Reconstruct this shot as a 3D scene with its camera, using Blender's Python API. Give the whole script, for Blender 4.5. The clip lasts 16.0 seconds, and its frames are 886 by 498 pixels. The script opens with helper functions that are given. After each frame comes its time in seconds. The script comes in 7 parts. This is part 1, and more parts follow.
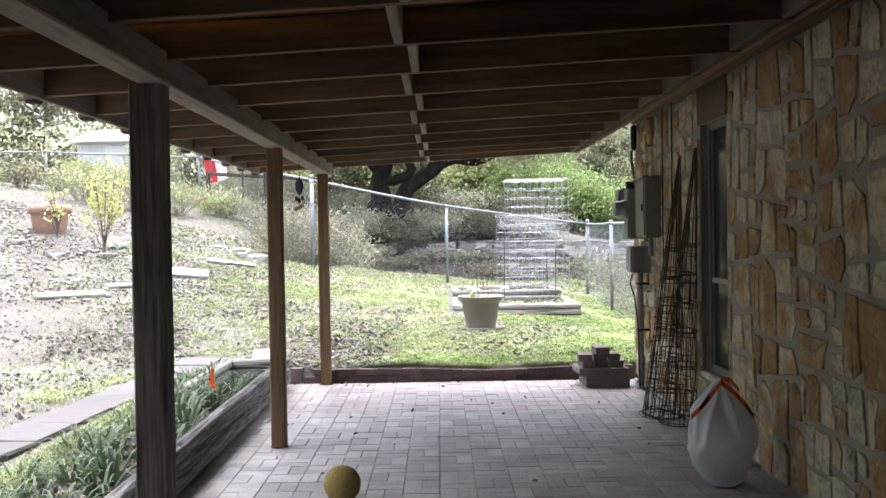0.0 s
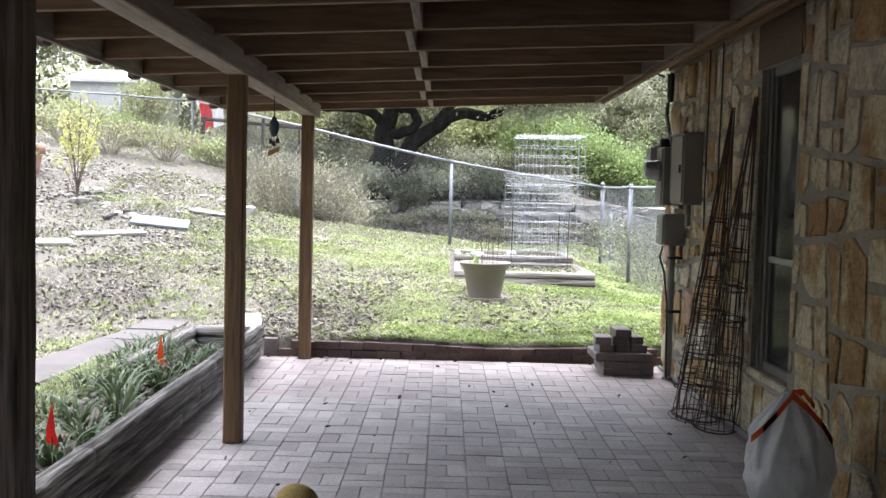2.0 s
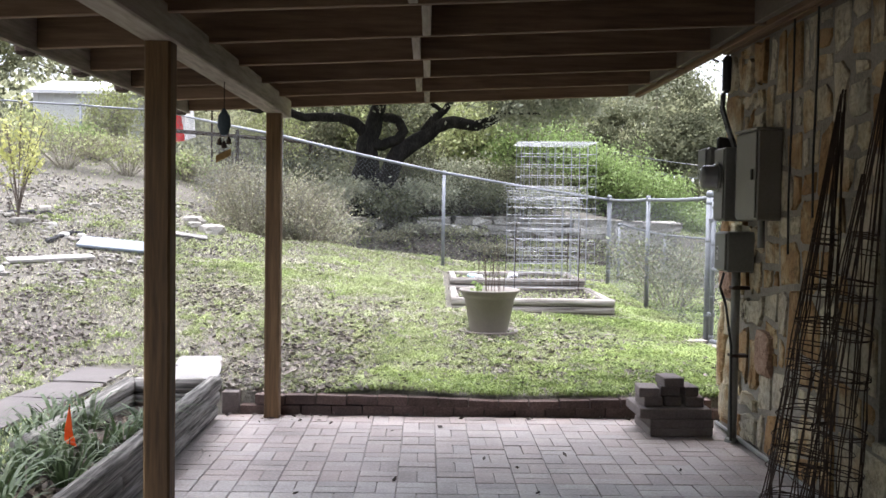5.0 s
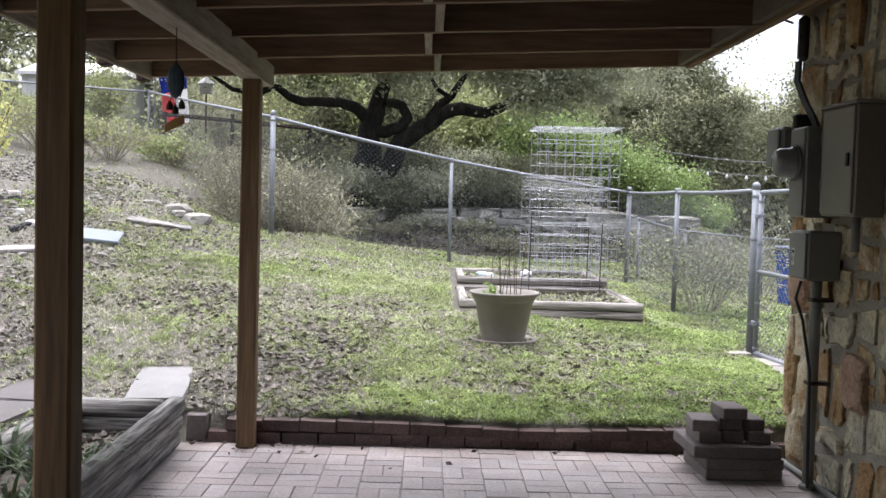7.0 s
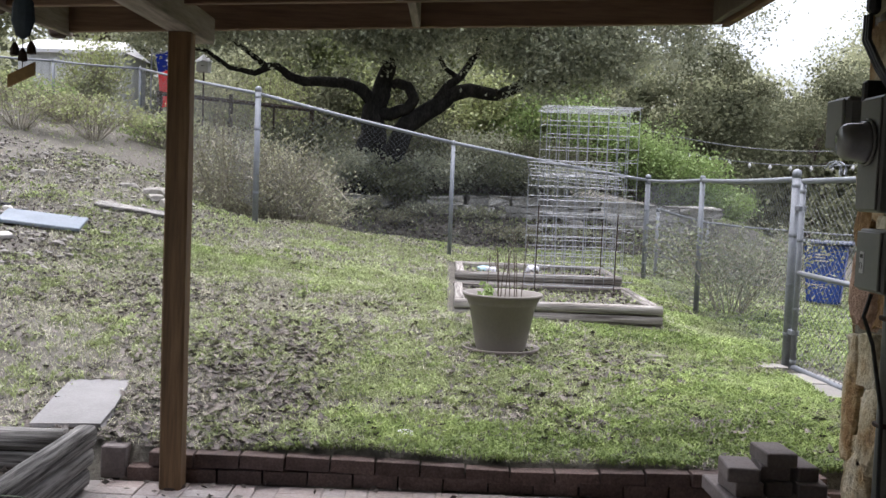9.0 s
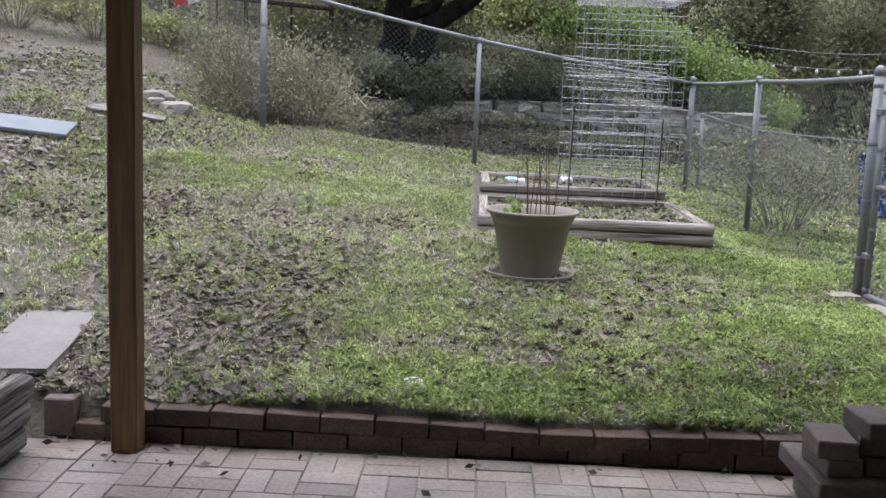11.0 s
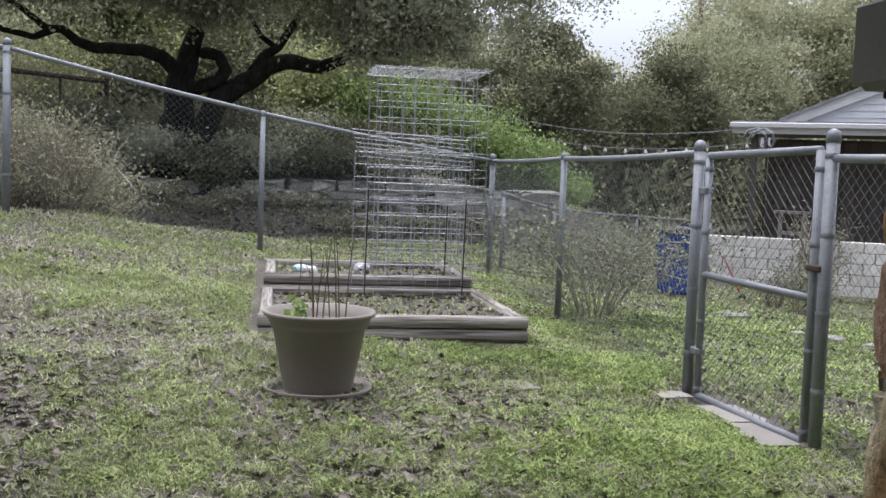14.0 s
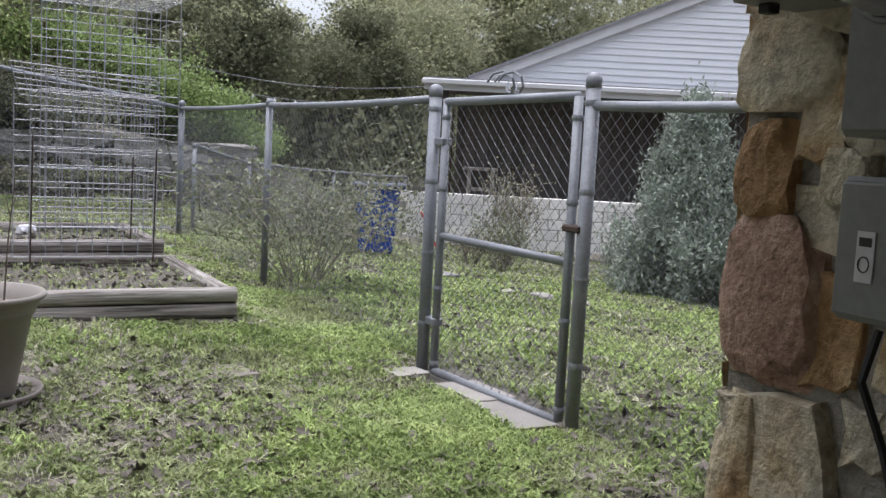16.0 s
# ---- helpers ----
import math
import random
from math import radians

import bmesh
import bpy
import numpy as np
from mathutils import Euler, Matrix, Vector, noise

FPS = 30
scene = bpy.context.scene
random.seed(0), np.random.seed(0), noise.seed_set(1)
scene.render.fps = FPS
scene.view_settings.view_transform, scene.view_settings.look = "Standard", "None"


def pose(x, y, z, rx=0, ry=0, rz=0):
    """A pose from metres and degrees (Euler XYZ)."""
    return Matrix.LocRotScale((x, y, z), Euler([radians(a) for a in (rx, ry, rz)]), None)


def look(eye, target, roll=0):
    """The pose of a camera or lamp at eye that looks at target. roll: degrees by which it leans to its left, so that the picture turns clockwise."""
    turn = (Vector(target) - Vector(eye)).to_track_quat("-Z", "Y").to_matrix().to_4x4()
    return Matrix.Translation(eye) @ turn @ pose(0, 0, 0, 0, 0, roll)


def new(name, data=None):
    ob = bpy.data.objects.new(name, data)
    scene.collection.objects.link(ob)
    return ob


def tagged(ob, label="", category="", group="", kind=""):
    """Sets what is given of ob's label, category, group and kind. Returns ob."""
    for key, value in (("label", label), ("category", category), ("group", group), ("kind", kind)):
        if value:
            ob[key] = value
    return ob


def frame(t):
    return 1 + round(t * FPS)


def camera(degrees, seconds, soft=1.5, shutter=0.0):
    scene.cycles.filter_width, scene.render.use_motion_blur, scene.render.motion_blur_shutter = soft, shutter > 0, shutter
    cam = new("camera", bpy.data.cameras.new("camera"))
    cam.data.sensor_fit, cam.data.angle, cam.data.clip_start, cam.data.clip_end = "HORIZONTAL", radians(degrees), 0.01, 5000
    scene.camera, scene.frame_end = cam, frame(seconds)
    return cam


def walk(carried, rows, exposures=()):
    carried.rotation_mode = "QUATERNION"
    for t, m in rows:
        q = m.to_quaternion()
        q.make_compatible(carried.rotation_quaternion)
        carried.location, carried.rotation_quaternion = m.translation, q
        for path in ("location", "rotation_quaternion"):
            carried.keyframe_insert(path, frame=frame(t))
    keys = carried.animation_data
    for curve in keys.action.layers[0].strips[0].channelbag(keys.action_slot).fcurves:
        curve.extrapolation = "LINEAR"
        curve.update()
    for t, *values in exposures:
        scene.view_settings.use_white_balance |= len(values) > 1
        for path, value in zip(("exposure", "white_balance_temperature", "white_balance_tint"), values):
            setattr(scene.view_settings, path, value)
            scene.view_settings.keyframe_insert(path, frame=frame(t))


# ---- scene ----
cam = camera(48.1, 16.0)
PATH = [
    (0, (0.578, -0.347, 1.43), (0.587, 1.652, 1.402), -0.9),
    (0.5, (0.578, 0.014, 1.418), (0.562, 2.013, 1.348), 0.2),
    (1, (0.559, 0.312, 1.421), (0.652, 2.308, 1.34), -1.9),
    (1.5, (0.608, 0.653, 1.421), (0.577, 2.652, 1.361), -0.1),
    (2, (0.625, 0.93, 1.416), (0.624, 2.927, 1.305), 1.4),
    (2.5, (0.535, 1.157, 1.423), (0.588, 3.155, 1.358), 0.0),
    (3, (0.502, 1.401, 1.435), (0.541, 3.4, 1.373), 0.3),
    (3.2, (0.509, 1.502, 1.428), (0.524, 3.501, 1.385), 0.6),
    (5.3, (0.496, 2.774, 1.416), (0.538, 4.772, 1.333), 1.0),
    (5.5, (0.49, 2.892, 1.411), (0.607, 4.887, 1.336), 0.9),
    (6, (0.448, 3.174, 1.415), (0.595, 5.167, 1.333), -0.5),
    (6.5, (0.467, 3.486, 1.415), (0.496, 5.486, 1.373), 1.3),
    (7, (0.465, 3.747, 1.403), (0.493, 5.744, 1.306), 1.6),
    (7.5, (0.414, 4.013, 1.41), (0.58, 6.004, 1.301), -0.6),
    (8, (0.449, 4.277, 1.415), (0.497, 6.276, 1.367), 0.9),
    (8.2, (0.488, 4.389, 1.398), (0.499, 6.387, 1.323), 2.4),
    (10.3, (0.829, 5.482, 1.418), (0.802, 7.477, 1.278), 1.6),
    (10.5, (0.812, 5.567, 1.369), (0.83, 7.561, 1.221), 0.8),
    (11, (0.713, 5.75, 1.358), (0.659, 7.725, 1.048), 2.3),
    (11.5, (0.66, 5.942, 1.367), (0.412, 7.918, 1.183), 1.0),
    (12, (0.653, 6.071, 1.398), (0.375, 8.048, 1.284), 1.4),
    (12.5, (0.688, 6.199, 1.399), (0.622, 8.198, 1.357), 0.5),
    (13, (0.66, 6.385, 1.366), (0.901, 8.369, 1.297), -0.2),
    (13.5, (0.723, 6.586, 1.365), (0.995, 8.567, 1.332), 1.2),
    (14, (0.846, 6.776, 1.361), (1.183, 8.743, 1.221), 2.1),
    (14.5, (0.811, 7.02, 1.349), (1.236, 8.972, 1.244), 2.2),
    (15, (0.794, 7.221, 1.336), (1.194, 9.172, 1.159), 1.2),
    (15.5, (0.876, 7.431, 1.339), (1.467, 9.335, 1.185), 2.4),
    (16, (0.924, 7.62, 1.314), (1.857, 9.378, 1.114), 3.0),
]
EXPOSURES = [(0.0, 2.66, 6000, 15), (3.0, 2.36, 6000, 15), (5.5, 2.04, 6100, 15), (8.0, 1.55, 6100, 15), (10.5, 1.13, 6100, 15), (12.5, 1.0, 6050, 15), (16.0, 1.02, 6050, 15)]
walk(cam, [(t, look(eye, target, roll)) for t, eye, target, roll in PATH], EXPOSURES)

# ---- light: overcast sky ----
world = bpy.data.worlds.new("overcast_sky")
scene.world = world
world.use_nodes = True
wn, wl = world.node_tree.nodes, world.node_tree.links
sky = wn.new("ShaderNodeTexSky")
sky.sky_type = "NISHITA"
sky.sun_disc = False
sky.sun_elevation, sky.sun_rotation = radians(78), radians(-16)
sky.dust_density, sky.air_density = 6.0, 1.0
grey = wn.new("ShaderNodeHueSaturation")
grey.inputs["Saturation"].default_value = 0.4
wl.new(sky.outputs[0], grey.inputs["Color"])
wl.new(grey.outputs[0], wn["Background"].inputs["Color"])
wn["Background"].inputs["Strength"].default_value = 0.15
sun_data = bpy.data.lights.new("sun", "SUN")
sun_data.energy, sun_data.angle, sun_data.color = 1.2, radians(100), (1.0, 0.98, 0.96)
sun = new("sun", sun_data)
sun.matrix_world = look((0, 12, 30), (0, 9, 0))

# ---- materials ----
def lin(c):
    return (*c, 1.0)


def mat(name, cols, s=5.0, s2=60.0, rough=0.8, bump=0.25, metal=0.0, stretch=(1, 1, 1), rnd=0.0, isl=0.0, pick=None,
        dist=0.01, spec=0.4, transl=0.0, lo=0.34, span=0.34):
    """Noise at two scales over world position; rnd/isl vary the value by object or island; pick: colours chosen by object."""
    m = bpy.data.materials.new(name)
    m.use_nodes = True
    n, k = m.node_tree.nodes, m.node_tree.links
    b = n["Principled BSDF"]
    geo = n.new("ShaderNodeNewGeometry")
    mp = n.new("ShaderNodeVectorMath")
    mp.operation = "MULTIPLY"
    mp.inputs[1].default_value = stretch
    k.new(geo.outputs["Position"], mp.inputs[0])
    big, fine = n.new("ShaderNodeTexNoise"), n.new("ShaderNodeTexNoise")
    for t, sc, d in ((big, s, 4), (fine, s2, 5)):
        t.inputs["Scale"].default_value, t.inputs["Detail"].default_value = sc, d
        t.inputs["Roughness"].default_value = 0.62
        k.new(mp.outputs[0], t.inputs["Vector"])
    mixn = n.new("ShaderNodeMath")
    mixn.operation = "MULTIPLY_ADD"
    mixn.inputs[1].default_value = 0.55
    k.new(fine.outputs["Fac"], mixn.inputs[0])
    half = n.new("ShaderNodeMath")
    half.operation = "MULTIPLY"
    half.inputs[1].default_value = 0.45
    k.new(big.outputs["Fac"], half.inputs[0])
    k.new(half.outputs[0], mixn.inputs[2])
    ramp = n.new("ShaderNodeValToRGB")
    e = ramp.color_ramp.elements
    while len(e) < len(cols):
        e.new(0.5)
    for i, c in enumerate(cols):
        e[i].position = lo + span * i / max(1, len(cols) - 1)
        e[i].color = lin(c)
    k.new(mixn.outputs[0], ramp.inputs[0])
    out = ramp.outputs[0]
    if pick:
        oi = n.new("ShaderNodeObjectInfo")
        pr = n.new("ShaderNodeValToRGB")
        pe = pr.color_ramp.elements
        while len(pe) < len(pick):
            pe.new(0.5)
        for i, c in enumerate(pick):
            pe[i].position, pe[i].color = i / (len(pick) - 1), lin(c)
        k.new(oi.outputs["Random"], pr.inputs[0])
        mx = n.new("ShaderNodeMix")
        mx.data_type, mx.blend_type = "RGBA", "MULTIPLY"
        mx.inputs["Factor"].default_value = 1.0
        k.new(out, mx.inputs["A"])
        k.new(pr.outputs[0], mx.inputs["B"])
        out = mx.outputs["Result"]
    if rnd or isl:
        hv = n.new("ShaderNodeHueSaturation")
        mr = n.new("ShaderNodeMapRange")
        mr.inputs["To Min"].default_value, mr.inputs["To Max"].default_value = 1 - max(rnd, isl), 1 + max(rnd, isl)
        if isl:
            k.new(geo.outputs["Random Per Island"], mr.inputs["Value"])
        else:
            k.new(n.new("ShaderNodeObjectInfo").outputs["Random"], mr.inputs["Value"])
        k.new(mr.outputs[0], hv.inputs["Value"])
        k.new(out, hv.inputs["Color"])
        out = hv.outputs[0]
    k.new(out, b.inputs["Base Color"])
    rr = n.new("ShaderNodeMapRange")
    rr.inputs["To Min"].default_value, rr.inputs["To Max"].default_value = max(0.03, rough - 0.12), min(1, rough + 0.12)
    k.new(fine.outputs["Fac"], rr.inputs["Value"])
    k.new(rr.outputs[0], b.inputs["Roughness"])
    b.inputs["Metallic"].default_value = metal
    b.inputs["Specular IOR Level"].default_value = spec
    if bump:
        bp = n.new("ShaderNodeBump")
        bp.inputs["Strength"].default_value, bp.inputs["Distance"].default_value = bump, dist
        k.new(mixn.outputs[0], bp.inputs["Height"])
        k.new(bp.outputs[0], b.inputs["Normal"])
    if transl:
        tr = n.new("ShaderNodeBsdfTranslucent")
        k.new(out, tr.inputs["Color"])
        ms = n.new("ShaderNodeMixShader")
        ms.inputs[0].default_value = transl
        k.new(b.outputs[0], ms.inputs[1])
        k.new(tr.outputs[0], ms.inputs[2])
        k.new(ms.outputs[0], n["Material Output"].inputs["Surface"])
    return m


M_MORTAR = mat("mortar", [(0.153, 0.143, 0.119), (0.262, 0.244, 0.203), (0.343, 0.321, 0.271)], 4, 60, 0.95, 0.8, dist=0.02)


def stone_mat():
    """Cream limestone, stained rust in patches, more so on some stones than on others."""
    m = mat("limestone", [(0.324, 0.3, 0.262), (0.725, 0.694, 0.625), (0.9, 0.891, 0.825)], 6, 34, 0.92, 1.0, dist=0.035)
    n, k = m.node_tree.nodes, m.node_tree.links
    b = n["Principled BSDF"]
    base = b.inputs["Base Color"].links[0].from_socket
    geo, oi = n.new("ShaderNodeNewGeometry"), n.new("ShaderNodeObjectInfo")
    no = n.new("ShaderNodeTexNoise")
    no.inputs["Scale"].default_value, no.inputs["Detail"].default_value = 5.5, 6
    k.new(geo.outputs["Position"], no.inputs["Vector"])
    add = n.new("ShaderNodeMath")
    add.operation = "MULTIPLY_ADD"
    add.inputs[1].default_value = 0.55
    k.new(oi.outputs["Random"], add.inputs[0])
    k.new(no.outputs["Fac"], add.inputs[2])
    stain = n.new("ShaderNodeValToRGB")
    e = stain.color_ramp.elements
    e[0].position, e[1].position = 0.45, 1.1
    cols = ((0.42, (0.5, 0.485, 0.42)), (0.6, (0.72, 0.68, 0.56)), (0.76, (0.68, 0.6, 0.44)), (0.88, (0.52, 0.375, 0.21)), (0.98, (0.42, 0.265, 0.13)))
    while len(e) < len(cols):
        e.new(0.5)
    for i, (p, c) in enumerate(cols):
        e[i].position, e[i].color = p, lin(c)
    k.new(add.outputs[0], stain.inputs[0])
    mx = n.new("ShaderNodeMix")
    mx.data_type, mx.blend_type = "RGBA", "MULTIPLY"
    mx.inputs["Factor"].default_value = 1.0
    k.new(base, mx.inputs["A"])
    k.new(stain.outputs[0], mx.inputs["B"])
    k.new(mx.outputs["Result"], b.inputs["Base Color"])
    return m


M_STONE = stone_mat()
M_PAVER = mat("clay_paver", [(0.178, 0.161, 0.152), (0.317, 0.29, 0.275), (0.442, 0.409, 0.391)], 2.2, 60, 0.62, 0.35, spec=0.5,
              pick=[(0.72, 0.68, 0.67), (1.02, 0.96, 0.93), (0.88, 0.79, 0.76), (0.92, 0.9, 0.9), (1.08, 1.02, 1.0)])
M_SAND = mat("joint_sand", [(0.195, 0.177, 0.165), (0.33, 0.303, 0.285)], 6, 120, 0.95, 0.5)
M_REDBRICK = mat("red_brick", [(0.045, 0.032, 0.028), (0.1, 0.068, 0.058), (0.16, 0.12, 0.105)], 6, 80, 0.9, 0.5, rnd=0.25)
M_BEAM = mat("weathered_beam", [(0.127, 0.103, 0.0839), (0.276, 0.236, 0.196), (0.391, 0.345, 0.293)], 6, 50, 0.85, 0.4, stretch=(1, 0.08, 1))
M_RAFTER = mat("stained_rafter", [(0.0798, 0.0522, 0.0333), (0.181, 0.12, 0.0754), (0.254, 0.177, 0.119)], 4, 40, 0.8, 0.3, stretch=(0.08, 1, 1), rnd=0.2)
M_POSTGREY = mat("grey_post", [(0.06, 0.051, 0.0435), (0.18, 0.153, 0.131), (0.3, 0.262, 0.225)], 6, 55, 0.85, 0.9, stretch=(1, 1, 0.05), lo=0.4, span=0.22)
M_POST = mat("brown_post", [(0.069, 0.0391, 0.0172), (0.149, 0.0885, 0.0403), (0.23, 0.144, 0.0713)], 6, 55, 0.75, 0.4, stretch=(1, 1, 0.06))
M_TRIM = mat("cedar_trim", [(0.078, 0.039, 0.0182), (0.156, 0.0858, 0.0403), (0.221, 0.13, 0.065)], 5, 40, 0.75, 0.3, stretch=(1, 0.08, 1))
M_SOFFIT = mat("painted_soffit", [(0.18, 0.168, 0.138), (0.26, 0.243, 0.205)], 2, 60, 0.8, 0.15)
M_ENDBLOCK = mat("stained_block", [(0.07, 0.055, 0.038), (0.13, 0.105, 0.078)], 5, 50, 0.85, 0.2, rnd=0.3)
M_DECK = mat("roof_deck", [(0.0675, 0.045, 0.03), (0.135, 0.09, 0.057)], 3, 50, 0.85, 0.3, stretch=(1, 0.1, 1))
M_TIMBER = mat("weathered_timber", [(0.028, 0.0248, 0.0208), (0.158, 0.15, 0.137), (0.342, 0.329, 0.306)], 9, 60, 0.9, 1.0, stretch=(1, 0.045, 1), dist=0.02, lo=0.41, span=0.2)
M_TIMBERX = mat("weathered_timber_cross", [(0.028, 0.0248, 0.0208), (0.158, 0.15, 0.137), (0.342, 0.329, 0.306)], 9, 60, 0.9, 1.0, stretch=(0.045, 1, 1), dist=0.02, lo=0.41, span=0.2)
M_BEDLOG = mat("bed_timber", [(0.05, 0.042, 0.036), (0.2, 0.18, 0.16), (0.36, 0.338, 0.31)], 9, 60, 0.9, 1.0, stretch=(1, 0.045, 1), dist=0.02, lo=0.41, span=0.2)
M_BEDLOGX = mat("bed_timber_cross", [(0.05, 0.042, 0.036), (0.2, 0.18, 0.16), (0.36, 0.338, 0.31)], 9, 60, 0.9, 1.0, stretch=(0.045, 1, 1), dist=0.02, lo=0.41, span=0.2)
M_GATESLAB = mat("gate_slab", [(0.2, 0.187, 0.17), (0.31, 0.293, 0.268)], 4, 70, 0.9, 0.35, rnd=0.1)
M_PATCH = mat("bare_patch_stone", [(0.12, 0.105, 0.088), (0.2, 0.18, 0.155)], 5, 60, 0.95, 0.6)
M_CONC = mat("pale_concrete", [(0.13, 0.126, 0.122), (0.21, 0.205, 0.2)], 4, 80, 0.9, 0.3, rnd=0.1)
M_WALK = mat("walk_slab", [(0.065, 0.058, 0.055), (0.108, 0.098, 0.094)], 3, 80, 0.9, 0.3, rnd=0.1)
M_GALV = mat("galvanised_steel", [(0.15, 0.16, 0.175), (0.25, 0.263, 0.28)], 9, 90, 0.55, 0.1, metal=0.35, spec=0.5)
M_WIRE = mat("galvanised_wire", [(0.2, 0.207, 0.22), (0.37, 0.38, 0.4)], 9, 90, 0.5, 0.0, metal=0.3)
M_LINK = mat("link_wire", [(0.11, 0.114, 0.12), (0.21, 0.217, 0.225)], 9, 90, 0.6, 0.0, metal=0.3)
M_RUST = mat("rusty_wire", [(0.035, 0.025, 0.02), (0.09, 0.06, 0.045)], 9, 90, 0.8, 0.0, metal=0.3)
M_SOIL = mat("garden_soil", [(0.05, 0.04, 0.03), (0.12, 0.095, 0.07), (0.18, 0.15, 0.11)], 5, 60, 0.95, 0.9, dist=0.03)
M_GROUND = mat("lawn_soil", [(0.0522, 0.0466, 0.038), (0.0997, 0.0912, 0.0741), (0.149, 0.139, 0.113)], 1.3, 40, 0.95, 1.0, dist=0.03)
M_GRASS = mat("lawn_weeds", [(0.16, 0.183, 0.09), (0.265, 0.305, 0.14), (0.38, 0.43, 0.215)], 0.8, 7, 0.75, 0, isl=0.4, transl=0.3, spec=0.2, lo=0.39, span=0.22)
M_LUSH = mat("lush_grass", [(0.138, 0.185, 0.06), (0.245, 0.32, 0.106), (0.365, 0.44, 0.17)], 0.8, 7, 0.7, 0, isl=0.4, transl=0.3, spec=0.25, lo=0.39, span=0.22)
M_DRYGRASS = mat("dry_grass", [(0.24, 0.234, 0.165), (0.45, 0.436, 0.325)], 0.7, 9, 0.8, 0, isl=0.4, transl=0.2)
M_DEADLEAF = mat("fallen_leaf", [(0.055, 0.046, 0.039), (0.115, 0.098, 0.085), (0.21, 0.188, 0.165)], 7, 12, 0.75, 0, isl=0.5)
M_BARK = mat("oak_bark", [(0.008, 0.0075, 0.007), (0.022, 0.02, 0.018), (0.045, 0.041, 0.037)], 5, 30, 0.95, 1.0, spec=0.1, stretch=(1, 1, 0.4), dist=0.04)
M_OAK = mat("oak_leaf", [(0.19, 0.203, 0.137), (0.375, 0.388, 0.275), (0.585, 0.59, 0.45)], 0.5, 4, 0.75, 0, isl=0.22, transl=0.5, spec=0.1)
M_OAK2 = mat("pale_oak_leaf", [(0.235, 0.249, 0.151), (0.379, 0.389, 0.248), (0.483, 0.486, 0.332)], 0.4, 4, 0.8, 0, isl=0.28, transl=0.42, spec=0.08)
M_CEDAR = mat("cedar_leaf", [(0.1, 0.108, 0.064), (0.215, 0.222, 0.135)], 0.6, 5, 0.8, 0, isl=0.35, transl=0.35, spec=0.15)
M_LIME = mat("bright_shrub_leaf", [(0.18, 0.26, 0.08), (0.29, 0.37, 0.145)], 0.8, 5, 0.6, 0, isl=0.3, transl=0.35)
M_BRUSH = mat("dry_brush", [(0.17, 0.168, 0.1), (0.32, 0.31, 0.2)], 1.5, 8, 0.9, 0, isl=0.4, transl=0.2)
M_JUNIPER = mat("juniper_leaf", [(0.17, 0.205, 0.16), (0.33, 0.37, 0.31)], 1.5, 8, 0.7, 0, isl=0.35, transl=0.2)
M_LIME2 = mat("olive_shrub_leaf", [(0.24, 0.27, 0.11), (0.38, 0.41, 0.2)], 0.8, 5, 0.7, 0, isl=0.35, transl=0.35)
M_YELLOW = mat("yellow_leaf", [(0.36, 0.37, 0.11), (0.5, 0.5, 0.22)], 2, 8, 0.6, 0, isl=0.25, transl=0.4)
M_LILY = mat("strap_leaf", [(0.022, 0.042, 0.016), (0.055, 0.085, 0.034), (0.13, 0.155, 0.09)], 2, 9, 0.55, 0, isl=0.4, transl=0.25)
M_LIGHTLEAK = mat("amber_light_leak", [(0.6, 0.33, 0.06), (0.7, 0.42, 0.1)], 3, 60, 0.5, 0, transl=0.75)
M_TWIG = mat("twig", [(0.07, 0.052, 0.042), (0.16, 0.125, 0.1)], 8, 60, 0.9, 0)
M_DRYTWIG = mat("dry_twig", [(0.135, 0.122, 0.09), (0.3, 0.275, 0.212)], 8, 60, 0.9, 0, isl=0.4)


# ---- building tools ----
def fast(name, verts, faces, material, smooth=False):
    """A mesh from arrays: verts (n, 3), faces (m, k)."""
    verts, faces = np.asarray(verts, np.float32), np.asarray(faces, np.int32)
    me = bpy.data.meshes.new(name)
    m, k = faces.shape
    me.vertices.add(len(verts))
    me.vertices.foreach_set("co", verts.ravel())
    me.loops.add(m * k)
    me.loops.foreach_set("vertex_index", faces.ravel())
    me.polygons.add(m)
    me.polygons.foreach_set("loop_start", np.arange(0, m * k, k, dtype=np.int32))
    me.update(calc_edges=True)
    me.polygons.foreach_set("use_smooth", np.full(m, smooth))
    me.materials.append(material)
    return me


def link(name, me, parent=None, label=""):
    ob = new(name, me)
    if parent is not None:
        ob.parent = parent
    if label:
        ob["label"] = label
    return ob


def data(name, bm, material, smooth=False):
    me = bpy.data.meshes.new(name)
    bmesh.ops.recalc_face_normals(bm, faces=bm.faces)
    bm.to_mesh(me)
    bm.free()
    me.materials.append(material)
    if smooth:
        me.polygons.foreach_set("use_smooth", np.ones(len(me.polygons), bool))
    return me


def part(name, bm, material, parent=None, label="", smooth=False):
    return link(name, data(name, bm, material, smooth), parent, label)


def thing(name, label, category, group="", at=(0, 0, 0), turn=0.0, kind=""):
    ob = new(name)
    ob.matrix_basis = pose(*at, 0, 0, turn)
    return tagged(ob, label, category, group, kind)


